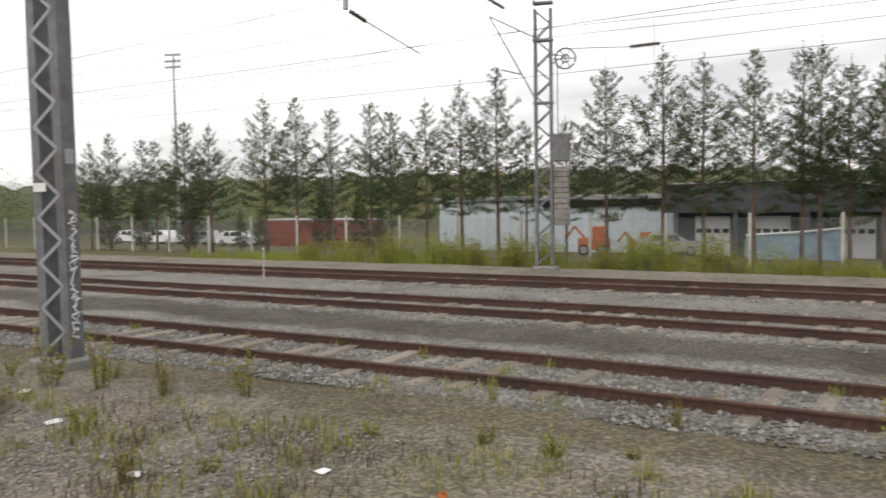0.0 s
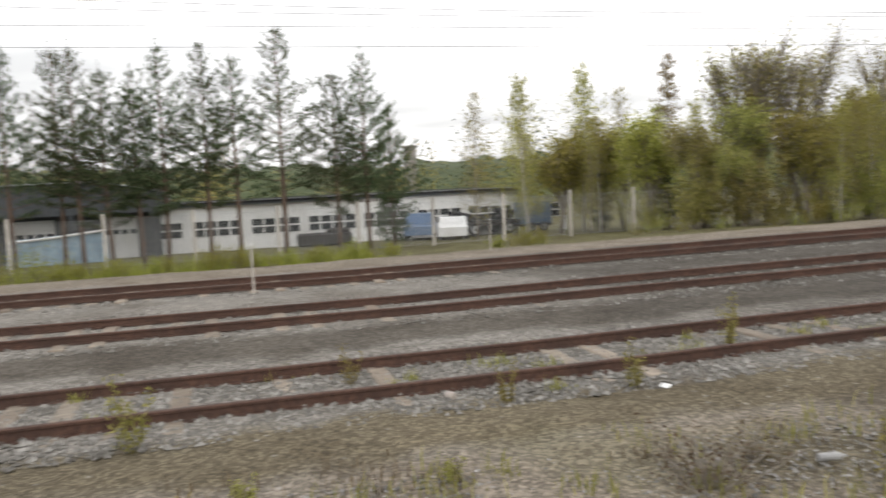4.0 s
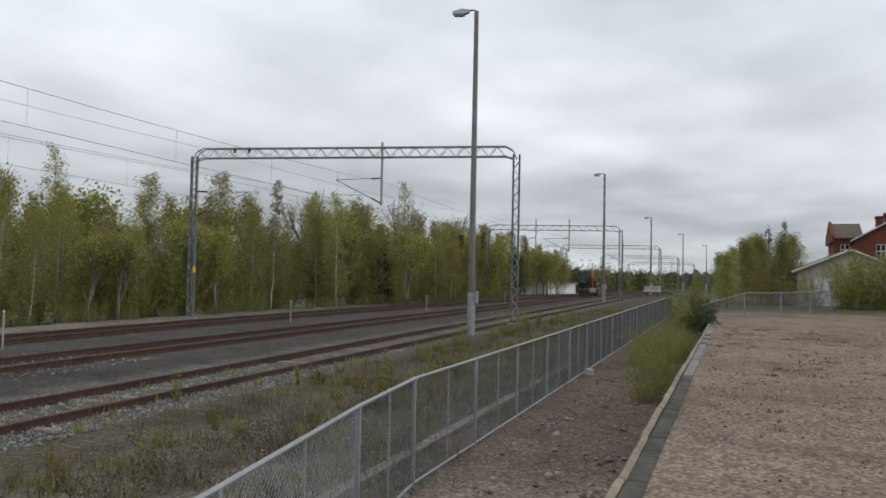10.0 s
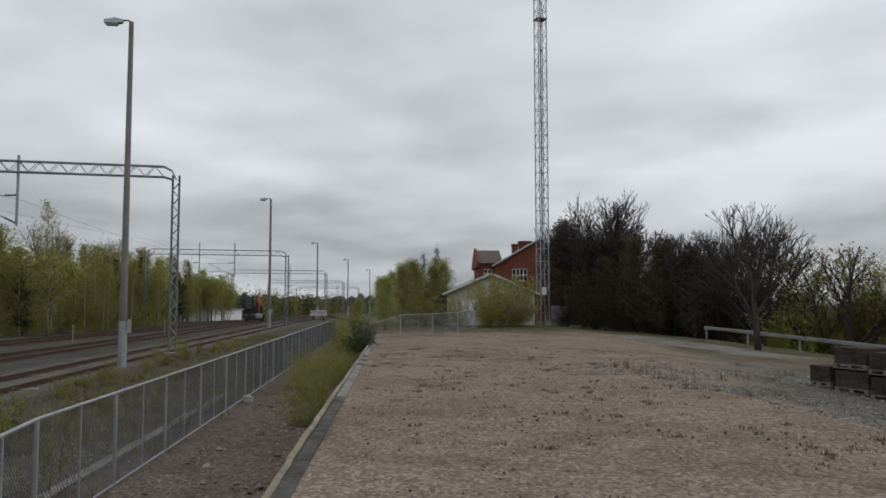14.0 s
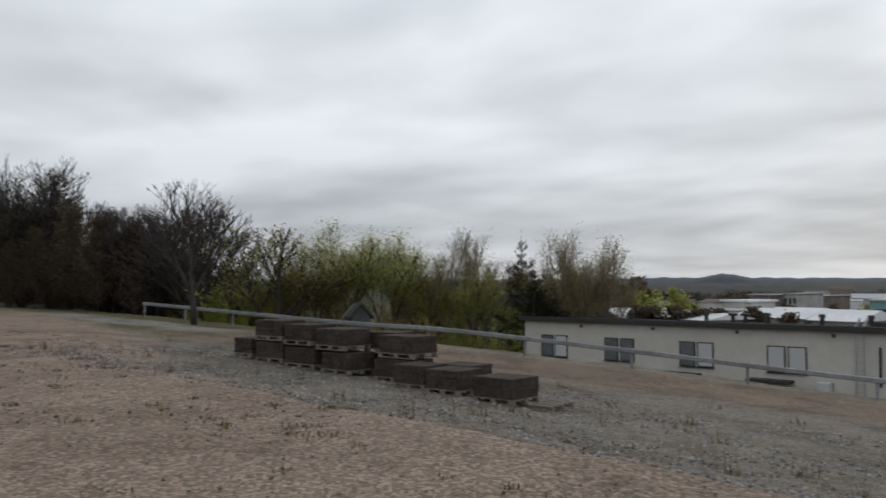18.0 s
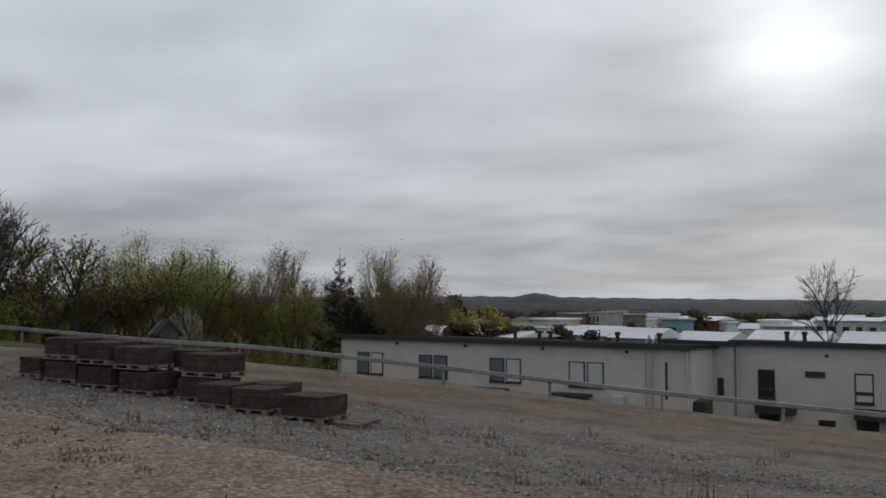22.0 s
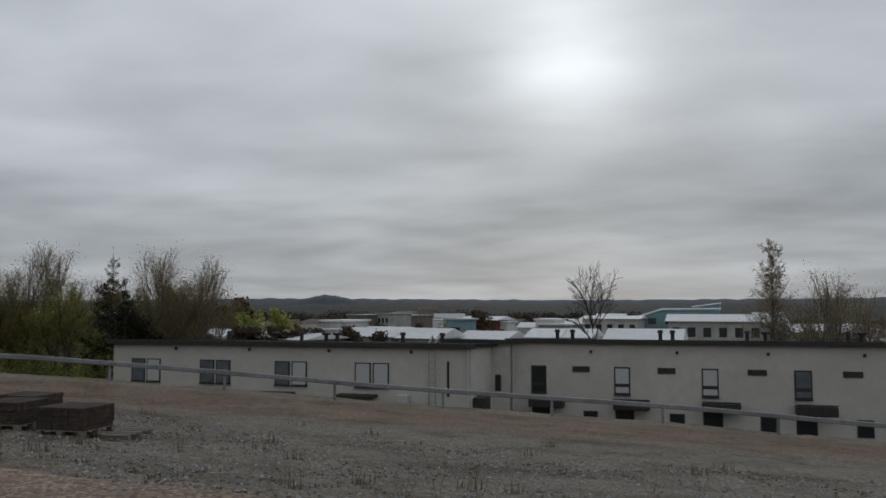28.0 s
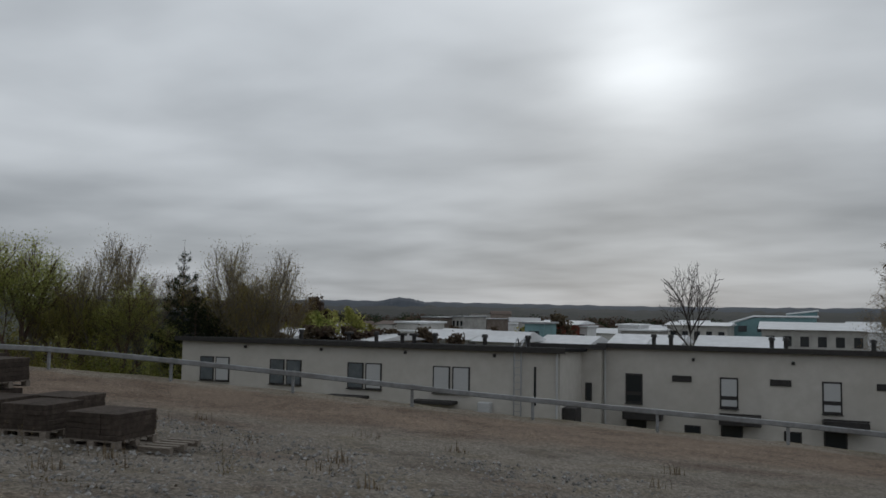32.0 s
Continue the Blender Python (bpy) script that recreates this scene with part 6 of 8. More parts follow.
def vehicle(name, at, rz, outline, width, body_mat, label, windows, wheels, r=0.32, lamps=()):
    """A vehicle from its side outline (x, z); the sides lean in at the top."""
    t = thing(name, at, rz, label, "vehicle", "parked vehicles")
    g = Geo()
    k = len(outline)
    zmax = max(z for _, z in outline)

    def inset(z):
        return width / 2 - 0.16 * max(0, (z - 0.55 * zmax) / zmax)

    vs = [(x, -inset(z), z) for x, z in outline] + [(x, inset(z), z) for x, z in outline]
    fs = [tuple(range(k))[::-1], tuple(range(k, 2 * k))] + [(i, (i + 1) % k, k + (i + 1) % k, k + i) for i in range(k)]
    g.add(vs, fs)
    part("body", g, body_mat, t)
    for x0, x1, z0, z1 in windows:
        for s in (-1, 1):
            w0, w1 = inset(z0) + 0.008, inset(z1) + 0.008
            q = Geo().add([(x0, s * w0, z0), (x1, s * w0, z0), (x1 - 0.08, s * w1, z1), (x0 + 0.08, s * w1, z1)], [(0, 1, 2, 3) if s < 0 else (3, 2, 1, 0)])
            part("side_window", q, M_GLASS, t)
    for x in wheels:
        for s in (-1, 1):
            wheel(t, x, s * (width / 2 - 0.1) if s > 0 else -(width / 2 - 0.1), r, r)
    for x, z in lamps:
        for s in (-1, 1):
            part("lamp", Geo().box((x, s * (width / 2 - 0.25), z), (0.06, 0.28, 0.14), 0, 0.02), M_BLIND, t, "lamp")
    return t


VAN = [(0, 0.3), (0, 1.0), (0.08, 1.75), (0.4, 1.9), (3.0, 1.92), (3.45, 1.85), (4.0, 1.2), (4.75, 1.02), (4.85, 0.7), (4.85, 0.3)]
CAR = [(0, 0.3), (0, 0.85), (0.35, 0.95), (0.95, 1.4), (2.5, 1.42), (3.2, 0.95), (4.1, 0.85), (4.25, 0.6), (4.25, 0.3)]
vehicle("white_car", (16.6, 47.8, gz(16.6, 49) - 0.02), 72, CAR, 1.8, M_CAR, "white estate car parked behind the far fence", [(1.0, 1.75, 0.97, 1.34), (1.8, 2.75, 0.97, 1.34)], (0.8, 3.4), 0.31, ((4.24, 0.68),))
vehicle("blue_pickup", (14.9, 49.6, gz(14.9, 51)), 70, [(0, 0.4), (0, 0.95), (1.9, 0.95), (2.0, 1.7), (3.4, 1.7), (3.9, 1.05), (4.4, 0.95), (4.45, 0.4)], 1.95, M_BLUE, "small blue pickup parked beside the white car", [(2.15, 3.55, 1.0, 1.55)], (0.9, 3.7), 0.38)
vehicle("silver_car", (-15.6, 51.5, gz(-15, 51)), 15, CAR, 1.75, M_GALV, "silver grey car parked behind the fence", [(1.0, 1.75, 0.97, 1.34), (1.8, 2.75, 0.97, 1.34)], (0.8, 3.4), 0.31, ((4.24, 0.68),))
for x, y, rz in ((-62, 57, 3), (-68, 57, 0), (-74, 58, 6), (-57, 56, 4)):
    vehicle("parked_car", (x, y, gz(x, y)), rz, CAR, 1.75, M_CAR if rz != 3 else M_GALV, "pale car parked in the yard behind the pines", [(1.0, 1.75, 0.97, 1.34), (1.8, 2.75, 0.97, 1.34)], (0.8, 3.4), 0.31)
# flatbed lorry with timber load
lorry = vehicle("flatbed_lorry", (18.4, 52.6, gz(19, 52.6)), 8, [(0, 0.7), (0, 0.95), (4.4, 0.95), (4.4, 0.7)], 2.3, M_DARKFRAME, "dark flatbed lorry loaded with black bundles", [], (0.9, 3.6), 0.45)
rng = random.Random(5)
for i in range(7):
    part("load_bundle", Geo().box((0.4 + i * 0.6, rng.uniform(-0.3, 0.3), 1.2 + rng.uniform(0, 0.35)), (0.75, 1.8, 0.35), rng.uniform(-0.2, 0.2), 0.05, (rng.uniform(-0.1, 0.1), rng.uniform(-0.25, 0.25), 0)), M_ROOFBLACK, lorry, "black bundle")
bx = thing("blue_trailer", (23.6, 52.8, gz(25, 53)), 6, "dusty blue box trailer beside the hall", "trailer")
part("box", Geo().box((1.1, 0.9, 1.35), (2.3, 1.8, 1.6), 0, 0.04), M_BLUE, bx)
part("chassis", Geo().box((1.1, 0.9, 0.48), (2.5, 1.6, 0.14), 0, 0.02), M_DARKFRAME, bx)
for x in (0.6, 1.6):
    wheel(bx, x, 0.05, 0.33, 0.32)
# tarpaulin covered stack
tp = thing("tarpaulin_stack", (-8.6, 49.5, gz(-7, 49)), 4, "pale blue tarpaulin drawn over a long stack", "tarpaulin stack")
g = Geo().add([(0, 0, 0), (5.2, 0, 0), (5.2, 2, 0), (0, 2, 0), (0.1, 0.15, 1.35), (2.6, 0.2, 1.5), (5.1, 0.15, 1.75), (5.1, 1.8, 1.75), (2.6, 1.8, 1.55), (0.1, 1.8, 1.4)],
              [(0, 1, 6, 5, 4), (1, 2, 7, 6), (2, 3, 9, 8, 7), (3, 0, 4, 9), (4, 5, 8, 9), (5, 6, 7, 8)])
part("cover", g, M_TARP, tp)
part("cover_edge", Geo().tube([(0.1, 0.1, 1.37), (2.6, 0.15, 1.52), (5.1, 0.1, 1.77)], 0.07, 5), M_WHITE, tp, "pale folded edge")
# orange machines
for x, y, s in ((-18.4, 51.5, 1.0), (-15.6, 52.8, 0.8)):
    m = thing("orange_machine", (x, y, gz(x, y)), 10, "orange yard machine parked behind the pines", "machine", "orange machines")
    part("body", Geo().box((0, 0, 0.75 * s), (2.0 * s, 1.1 * s, 0.8 * s), 0, 0.08), M_ORANGE, m)
    part("cab", Geo().box((0.35 * s, 0, 1.5 * s), (0.8 * s, 0.95 * s, 0.8 * s), 0, 0.06), M_ORANGE, m)
    part("boom", Geo().tube([(-0.6 * s, 0, 1.1 * s), (-1.3 * s, 0, 1.9 * s), (-1.9 * s, 0, 1.1 * s)], 0.1 * s, 6), M_ORANGE, m)
    for q in (-0.6, 0.6):
        wheel(m, q * s, -0.5 * s, 0.36 * s, 0.36 * s)
pile = solo("dark_covered_load", Geo().box((0, 0, 0.45), (3.4, 1.0, 0.8), 0, 0.12).box((0.9, 0, 0.95), (1.4, 0.9, 0.3), 0, 0.1), M_DARKFRAME, "dark covered load lying before the white hall", "covered load", at=(9.2, 51.5, gz(9, 51)))

# floodlight mast far behind
fl = thing("floodlight_mast", (-89.5, 80, -1.4), 20, "tall thin floodlight mast far behind the trees", "floodlight mast")
part("pole", Geo().tube([(0, 0, 0), (0, 0, 25)], [0.3, 0.13], 8), M_GALV, fl)
for zz in (24.9, 24.0, 23.2):
    part("crossbar", Geo().box((0, 0, zz), (2.2, 0.12, 0.1)), M_GALV, fl)
    for xx in (-0.95, -0.35, 0.4, 1.0):
        part("floodlight", Geo().box((xx, -0.2, zz), (0.42, 0.25, 0.35), 0, 0.04), M_GALV, fl, "floodlight")
# chimney far behind the wood
ch = thing("far_chimney", (34, 118, -1.4), 0, "grey chimney block far behind the trees", "chimney")
part("shaft", Geo().box((0, 0, 4.6), (1.6, 1.6, 9.2), 0, 0.1), M_CONCRETE, ch)
part("pipe", Geo().cyl((-3.5, -2, 0), (-3.5, -2, 15), 0.2, 0.18, 8), M_MAST, ch)
part("cap", Geo().box((0, 0, 9.3), (1.9, 1.9, 0.4), 0, 0.05), M_CONCRETE, ch)

# ---- beyond the gravel yard ----
def gable_house(name, at, rz, w, d, eave, ridge, wall_mat, roof_mat, label, apex_at=0.5, over=0.35):
    """A house whose gable end faces along its -x; w across (y), d deep (x)."""
    t = thing(name, at, rz, label, "house")
    ay = w * apex_at
    g = Geo()
    prof = [(0, 0), (w, 0), (w, eave), (ay, ridge), (0, eave)]
    vs = [(x, y, z) for x in (0, d) for y, z in prof]
    g.add(vs, [(4, 3, 2, 1, 0), (5, 6, 7, 8, 9), (0, 1, 6, 5), (1, 2, 7, 6), (3, 4, 9, 8), (4, 0, 5, 9)])
    part("wall", g, wall_mat, t)
    th = 0.14
    for y0, z0, y1, z1 in ((-over, eave - over * (ridge - eave) / ay, ay, ridge), (w + over, eave - over * (ridge - eave) / (w - ay), ay, ridge)):
        r = Geo()
        a = [(-over, y0, z0 + 0.02), (-over, y1, z1 + 0.02), (-over, y1, z1 + th + 0.02), (-over, y0, z0 + th + 0.02)]
        b = [(d + over, y, z) for _, y, z in a]
        r.add(a + b, [(0, 1, 2, 3), (7, 6, 5, 4), (0, 4, 5, 1), (1, 5, 6, 2), (2, 6, 7, 3), (3, 7, 4, 0)])
        part("roof", r, roof_mat, t)
        part("barge_board", Geo().tube([(-over - 0.02, y0, z0 + 0.06), (-over - 0.02, y1, z1 + 0.06)], 0.09, 4), M_BLIND, t, "pale barge board")
    return t


def barred_window(parent, x, y, z, w, h, cols, rows):
    wd = part("window", Geo().box((x - 0.03, y, z), (0.06, w, h), 0, 0.01), M_WHITE, parent, "white barred window")
    for i in range(cols):
        for j in range(rows):
            part("pane", Geo().box((x - 0.066, y - w / 2 + (i + 0.5) * w / cols, z - h / 2 + (j + 0.5) * h / rows), (0.012, w / cols - 0.09, h / rows - 0.09)), M_GLASS, wd)
    return wd


# cream house, gable towards the yard
hs = gable_house("cream_house", (59.6, -17.4, 1.4), -6, 6.6, 12, 2.4, 3.8, M_HOUSE, M_ROOFBROWN, "small cream timber house with pale-edged gable roof")
part("door", Geo().box((-0.04, 5.0, 1.0), (0.08, 0.95, 2.0), 0, 0.01), M_WHITE, hs, "white door")
part("panel", Geo().box((-0.03, 2.5, 1.1), (0.06, 2.6, 1.5), 0, 0.01), M_HOUSE, hs)
for i in range(21):
    part("cover_strip", Geo().box((-0.012, 0.15 + i * 0.31, 1.2), (0.03, 0.05, 2.4)), M_HOUSE, hs)
part("porch_wall", Geo().box((0.6, 7.1, 1.0), (1.6, 1.0, 2.0), 0, 0.02), M_DARKFRAME, hs, "dark side annex")

# red brick building
br = gable_house("red_brick_building", (93.2, -33.3, 1.3), -8, 10.8, 16, 6.6, 9.7, M_BRICK, M_ROOFBROWN, "tall red brick building with gable and chimneys", 0.5)
barred_window(br, 0, 7.85, 5.4, 1.75, 1.45, 4, 2)
barred_window(br, 0, 3.0, 5.4, 1.75, 1.45, 4, 2)
for yy, cw, ct in ((8.1, 0.7, 9.3), (6.85, 1.5, 9.65)):
    part("chimney", Geo().box((2.6, yy, ct / 2 + 3.6), (1.1, cw, ct - 7.2), 0, 0.04).box((2.6, yy, ct - 0.12), (1.25, cw + 0.16, 0.24), 0, 0.03), M_BRICK, br, "red brick chimney")
part("side_wing", Geo().box((5.3, 11.55, 3.45), (8.6, 2.2, 6.9)), M_BRICK, br)
wr = Geo().add([(0.6, 9.8, 6.85), (0.6, 12.65, 6.85), (5, 12.65, 8.7), (5, 9.8, 8.7), (9.7, 9.8, 6.85), (9.7, 12.65, 6.85)], [(0, 3, 2, 1), (3, 4, 5, 2), (0, 4, 3), (1, 2, 5), (0, 1, 5, 4)])
part("wing_roof", wr, M_ROOFBROWN, br, "brown sheet roof of the wing")
gp = [(0.4, 6.4), (9.9, 6.4), (9.9, 7.1), (5.1, 8.95), (0.4, 7.1)]
part("wing_gable", Geo().add([(x, y, z) for y in (12.65, 12.95) for x, z in gp], [(0, 1, 2, 3, 4), (9, 8, 7, 6, 5), (4, 3, 8, 9), (3, 2, 7, 8), (0, 4, 9, 5), (1, 6, 7, 2), (0, 5, 6, 1)]), M_BRICK, br, "red brick gable parapet")
for yy in (11.6,):
    barred_window(br, 0.98, yy, 5.6, 0.9, 1.1, 2, 2)
for i in range(16):
    part("dentil", Geo().box((-0.05, 0.3 + i * 0.65, 6.35 + (3.5 * (1 - abs(i - 7.5) / 8))), (0.12, 0.3, 0.2)), M_BRICK, br)


# lattice tower
def lattice_tower(at, h, w):
    t = thing("lattice_tower", at, 12, "tall narrow galvanised lattice radio tower", "tower")
    q = w / 2
    legs = [(-q, -q), (q, -q), (q, q), (-q, q)]
    for x, y in legs:
        part("leg", Geo().tube([(x, y, 0), (x, y, h)], 0.045, 6), M_GALV, t)
    n = int(h / 0.95)
    for i in range(4):
        (x0, y0), (x1, y1) = legs[i], legs[(i + 1) % 4]
        for k in range(n):
            za, zb = k * h / n, (k + 1) * h / n
            a, b = ((x0, y0), (x1, y1)) if k % 2 == 0 else ((x1, y1), (x0, y0))
            part("brace", Geo().tube([(*a, za), (*b, zb)], 0.022, 4), M_GALV, t)
            part("rung", Geo().tube([(x0, y0, zb), (x1, y1, zb)], 0.022, 4), M_GALV, t)
    part("ladder_rail", Geo().tube([(0, 0, 0), (0, 0, h)], 0.05, 5), M_WIRE, t, "cable run up the middle")
    part("platform", Geo().box((0, 0, h - 1.6), (w + 0.1, w + 0.1, 0.1)), M_MAST, t)
    part("sign", Geo().box((-q - 0.06, 0.1, 2.6), (0.03, 0.4, 0.55), 0, 0.005), M_WHITE, t, "white notice")
    part("equipment_fence", Geo().box((0.2, -2.0, 0.75), (0.1, 2.4, 1.5), 0, 0.02), M_GALV, t, "grey panel fence")
    return t


lattice_tower((60.05, -18.17, 1.4), 25.3, 0.7)
yf = thing("yard_fence", label="thin grey fence at the end of the gravel yard", category="fence")
pts = [(43.5, -3.5), (45, -5.6), (46.5, -7.6), (49.5, -9.6), (53, -11.5)]
for i, (x, y) in enumerate(pts):
    part("post", Geo().box((x, y, gz(x, y) + 0.6), (0.06, 0.06, 1.25), 0, 0.006), M_GALV, yf)
    if i + 1 < len(pts):
        x2, y2 = pts[i + 1]
        part("chain_link", chain_panel((x, y, gz(x, y) + 0.05), (x2, y2, gz(x2, y2) + 0.05), 1.15, 0.13, 0.005), M_GALV, yf, "wire mesh")
        part("rail", Geo().tube([(x, y, gz(x, y) + 1.2), (x2, y2, gz(x2, y2) + 1.2)], 0.02, 5), M_GALV, yf)

# trees round the houses
rng = random.Random(91)
bares = [make_bare(s, 9.0, 0.56, 6, 0, fork=0.3, twig=0.011, lift=0.05) for s in (71, 72, 73)]
for b, spots in zip(bares, ([(61.0, -22.6, 12.0), (63.6, -20.8, 11.0), (48.2, -28.7, 9.1), (57.0, -30.5, 8.7), (67.3, -28.6, 9.2)], [(59.8, -23.9, 11.8), (45.8, -27.7, 7.8), (53.5, -25.6, 8.2), (63.5, -26.2, 9.7)], [(62.2, -25.2, 11.4), (51.3, -27.8, 8.4), (55.3, -27.8, 8.5), (50.5, -25.7, 7.8), (36.2, -21.6, 7.9)])):
    h0 = b["height"]
    plant(b, [(x, y, (z - gz(x, y)) / h0) for x, y, z in spots], rng)
yew = make_birch(81, 7.0, M_BUD, M_BARK_DARK, 1.3, 0.2, 0.16, 0.08, 46, "dark_thicket_tree", "dense dark thicket tree with brown buds", "dark thicket")
plant(yew, [(55.8, -23.8, 0.95), (54.5, -25.7, 1.0), (52.9, -27.0, 0.95), (54.4, -24.8, 0.85), (51.7, -28.4, 0.9), (56.9, -27.0, 1.0), (50.1, -29.7, 0.9), (58.7, -24.6, 1.0), (54.6, -29.2, 1.0), (49.6, -25.1, 0.85), (60.2, -28.8, 1.1), (47.4, -30.9, 0.9), (63.0, -31.2, 1.1), (52.7, -24.3, 0.85), (60.5, -21.4, 0.9), (61.5, -22.4, 1.0), (60.0, -23.0, 0.8), (58.2, -22.4, 0.75), (62.6, -23.9, 1.0), (59.2, -21.2, 0.6), (54.5, -30.0, 1.05), (53.8, -31.0, 1.0), (53.0, -32.2, 1.0), (52.0, -33.2, 0.95), (50.8, -33.6, 0.9), (49.0, -32.6, 0.85), (62.2, -20.0, 1.0), (63.4, -20.7, 1.15), (64.5, -21.6, 1.2)], rng)
under = make_shrub(86, 3.6, 3.2, 34, 0.9, M_BUD, "thicket_bush", "dense brown leafless thicket bush under the bare trees", "thicket bushes", 0.12)
plant(under, [(60.6 - 0.62 * i + rng.uniform(-0.6, 0.6), -20.6 - 0.58 * i + rng.uniform(-0.7, 0.7), rng.uniform(0.75, 1.15)) for i in range(22)] + [(63.5 - 0.75 * i + rng.uniform(-0.6, 0.6), -23.0 - 0.62 * i + rng.uniform(-0.8, 0.8), rng.uniform(1.0, 1.5)) for i in range(18)] + [(50.5 - 0.9 * i, -30.6 - 0.35 * i + rng.uniform(-0.6, 0.6), rng.uniform(0.8, 1.1)) for i in range(6)], rng)
dark = make_pine(82, 7.0, 0.08, M_NEEDLE_DARK, 0.22, 1.3, "dark conifer near the houses")
plant(dark, [(73.5, -12.2, 1.0), (76.6, -11.4, 0.95), (70.3, -11.6, 0.8), (79.7, -10.4, 0.8), (53.1, -26.2, 0.95), (54.8, -25.6, 0.9), (53.7, -27.9, 0.95)], rng)
mixed = make_birch(83, 6.5, M_LEAF_WOOD, M_BARK_DARK, 1.3, 0.22, 0.16, 0.08, 46, "roadside_tree", "leafy young tree by the yard end", "yard end trees")
plant(mixed, [(51.9, -5.4, 0.5), (55.8, -7.0, 0.62), (60.0, -8.3, 0.7), (63.8, -9.0, 0.72), (67.9, -8.9, 0.75), (58.1, -6.0, 0.5), (72.0, -9.0, 0.75), (48.1, -3.4, 0.4), (66.2, -6.4, 0.55), (78.1, -8.6, 0.7), (62, -10.2, 0.7), (65, -11.4, 0.75)], rng)
hedge = make_shrub(84, 2.4, 1.7, 22, 1.0, M_LEAF_BIRCH, "garden_shrub", "leafy yellow-green shrub before the cream house", "garden shrubs", 0.11)
plant(hedge, [(55.4, -13.8, 1.45), (56.2, -15.3, 1.25), (55.0, -12.6, 1.2), (55.8, -14.8, 1.4), (56.1, -9.9, 0.8), (57.6, -8.8, 0.9), (55.2, -13.0, 1.35), (56.6, -11.2, 0.9)], rng)
green = make_shrub(85, 2.1, 1.5, 20, 1.0, M_NEEDLE, "green_bush", "dark green bush at the end of the platform edge", "garden shrubs", 0.11)
plant(green, [(36.6, -3.2, 0.75), (37.6, -2.5, 0.8), (38.4, -3.3, 0.7), (40.2, -3.0, 0.8)], rng)

# standing along the far tracks: excavator, wagon, white wall
ex = thing("rail_excavator", (105.2, 5.9, 0.95), 4, "rusty orange road-rail excavator standing on the far track", "excavator")
part("undercarriage", Geo().box((0, 0, 0.7), (3.0, 2.4, 0.6), 0, 0.08), M_DARKFRAME, ex)
part("engine_house", Geo().box((0.3, 0.1, 1.7), (2.6, 2.3, 1.0), 0, 0.1), M_DARKFRAME, ex, "dark engine house")
part("cab", Geo().box((-0.7, 0.7, 2.5), (1.3, 1.0, 1.6), 0, 0.08), M_GLASS, ex)
part("boom", Geo().tube([(-0.9, -0.3, 2.0), (-2.0, -0.4, 3.3), (-3.0, -0.5, 2.4), (-3.2, -0.5, 1.2)], [0.22, 0.2, 0.17, 0.12], 6), M_REDBOX, ex, "folded orange boom")
part("bucket", Geo().box((-3.1, -0.5, 0.9), (0.7, 0.8, 0.6), 0, 0.1), M_GALV, ex)
for x in (-1.0, 1.0):
    for y in (-0.95, 0.95):
        wheel(ex, x, y, 0.45, 0.45, 0.35)
wg = thing("flat_wagon", (120.5, -2.3, 0.85), -2, "pale flat rail wagon standing on the track", "wagon")
part("deck", Geo().box((0, 0, 1.0), (6, 2.4, 0.25), 0, 0.03), M_BLIND, wg)
part("load", Geo().box((0, 0, 1.4), (5.6, 2.2, 0.5), 0, 0.05), M_PALECON, wg)
for x in (-2, 2):
    for y in (-0.75, 0.75):
        wheel(wg, x, y, 0.45, 0.42, 0.12)
ww = thing("white_wall", (127, 13.2, 0.9), -14, "low white shed wall behind the far tracks", "shed")
part("wall", Geo().box((0, 0, 0.85), (14, 4, 1.7), 0, 0.03), M_WHITE, ww)
part("roof", Geo().box((0, 0, 1.79), (14.6, 4.6, 0.18), 0, 0.03), M_GALV, ww)

# distant woods along the track

# ---- down the slope: guard rail, paving stacks, row houses ----
gr = thing("guard_rail", label="long galvanised guard rail on steel posts along the road edge", category="guard rail")
GP = [(43.0, -22.45, 1.66), (41.2, -22.5, 1.64), (27.8, -23.6, 1.1), (22.4, -24.6, 0.92), (15.9, -27.6, 0.26), (9.5, -29.8, -0.36), (0.0, -32.0, -1.0), (-6.9, -32.6, -1.48), (-18, -33.5, -2.1), (-32, -36, -2.7)]


def smooth_line(pts, n=8):
    out = []
    P = [Vector(p) for p in pts]
    for i in range(len(P) - 1):
        a, b, c, d = P[max(i - 1, 0)], P[i], P[i + 1], P[min(i + 2, len(P) - 1)]
        for k in range(n):
            t = k / n
            out.append(0.5 * ((2 * b) + (c - a) * t + (2 * a - 5 * b + 4 * c - d) * t * t + (3 * b - a - 3 * c + d) * t * t * t))
    return out + [P[-1]]


GL = smooth_line(GP)
BEAM = [(-0.02, -0.22), (0.02, -0.22), (0.05, -0.19), (0.05, -0.145), (0.0, -0.12), (0.0, -0.10), (0.05, -0.075), (0.05, -0.03), (0.02, 0.0), (-0.02, 0.0), (-0.04, -0.03), (-0.04, -0.19)]
g = Geo()
m = len(BEAM)
for i, p in enumerate(GL):
    q = (GL[min(i + 1, len(GL) - 1)] - GL[max(i - 1, 0)]).normalized()
    side = q.cross(Vector((0, 0, 1))).normalized()
    g.v.extend([tuple(p - side * a + Vector((0, 0, h * 0.78))) for a, h in BEAM])
    if i:
        g.f.extend([((i - 1) * m + j, (i - 1) * m + (j + 1) % m, i * m + (j + 1) % m, i * m + j) for j in range(m)])
part("beam", g, M_GUARD, gr, "weathered galvanised beam")
d, last = 0.0, None
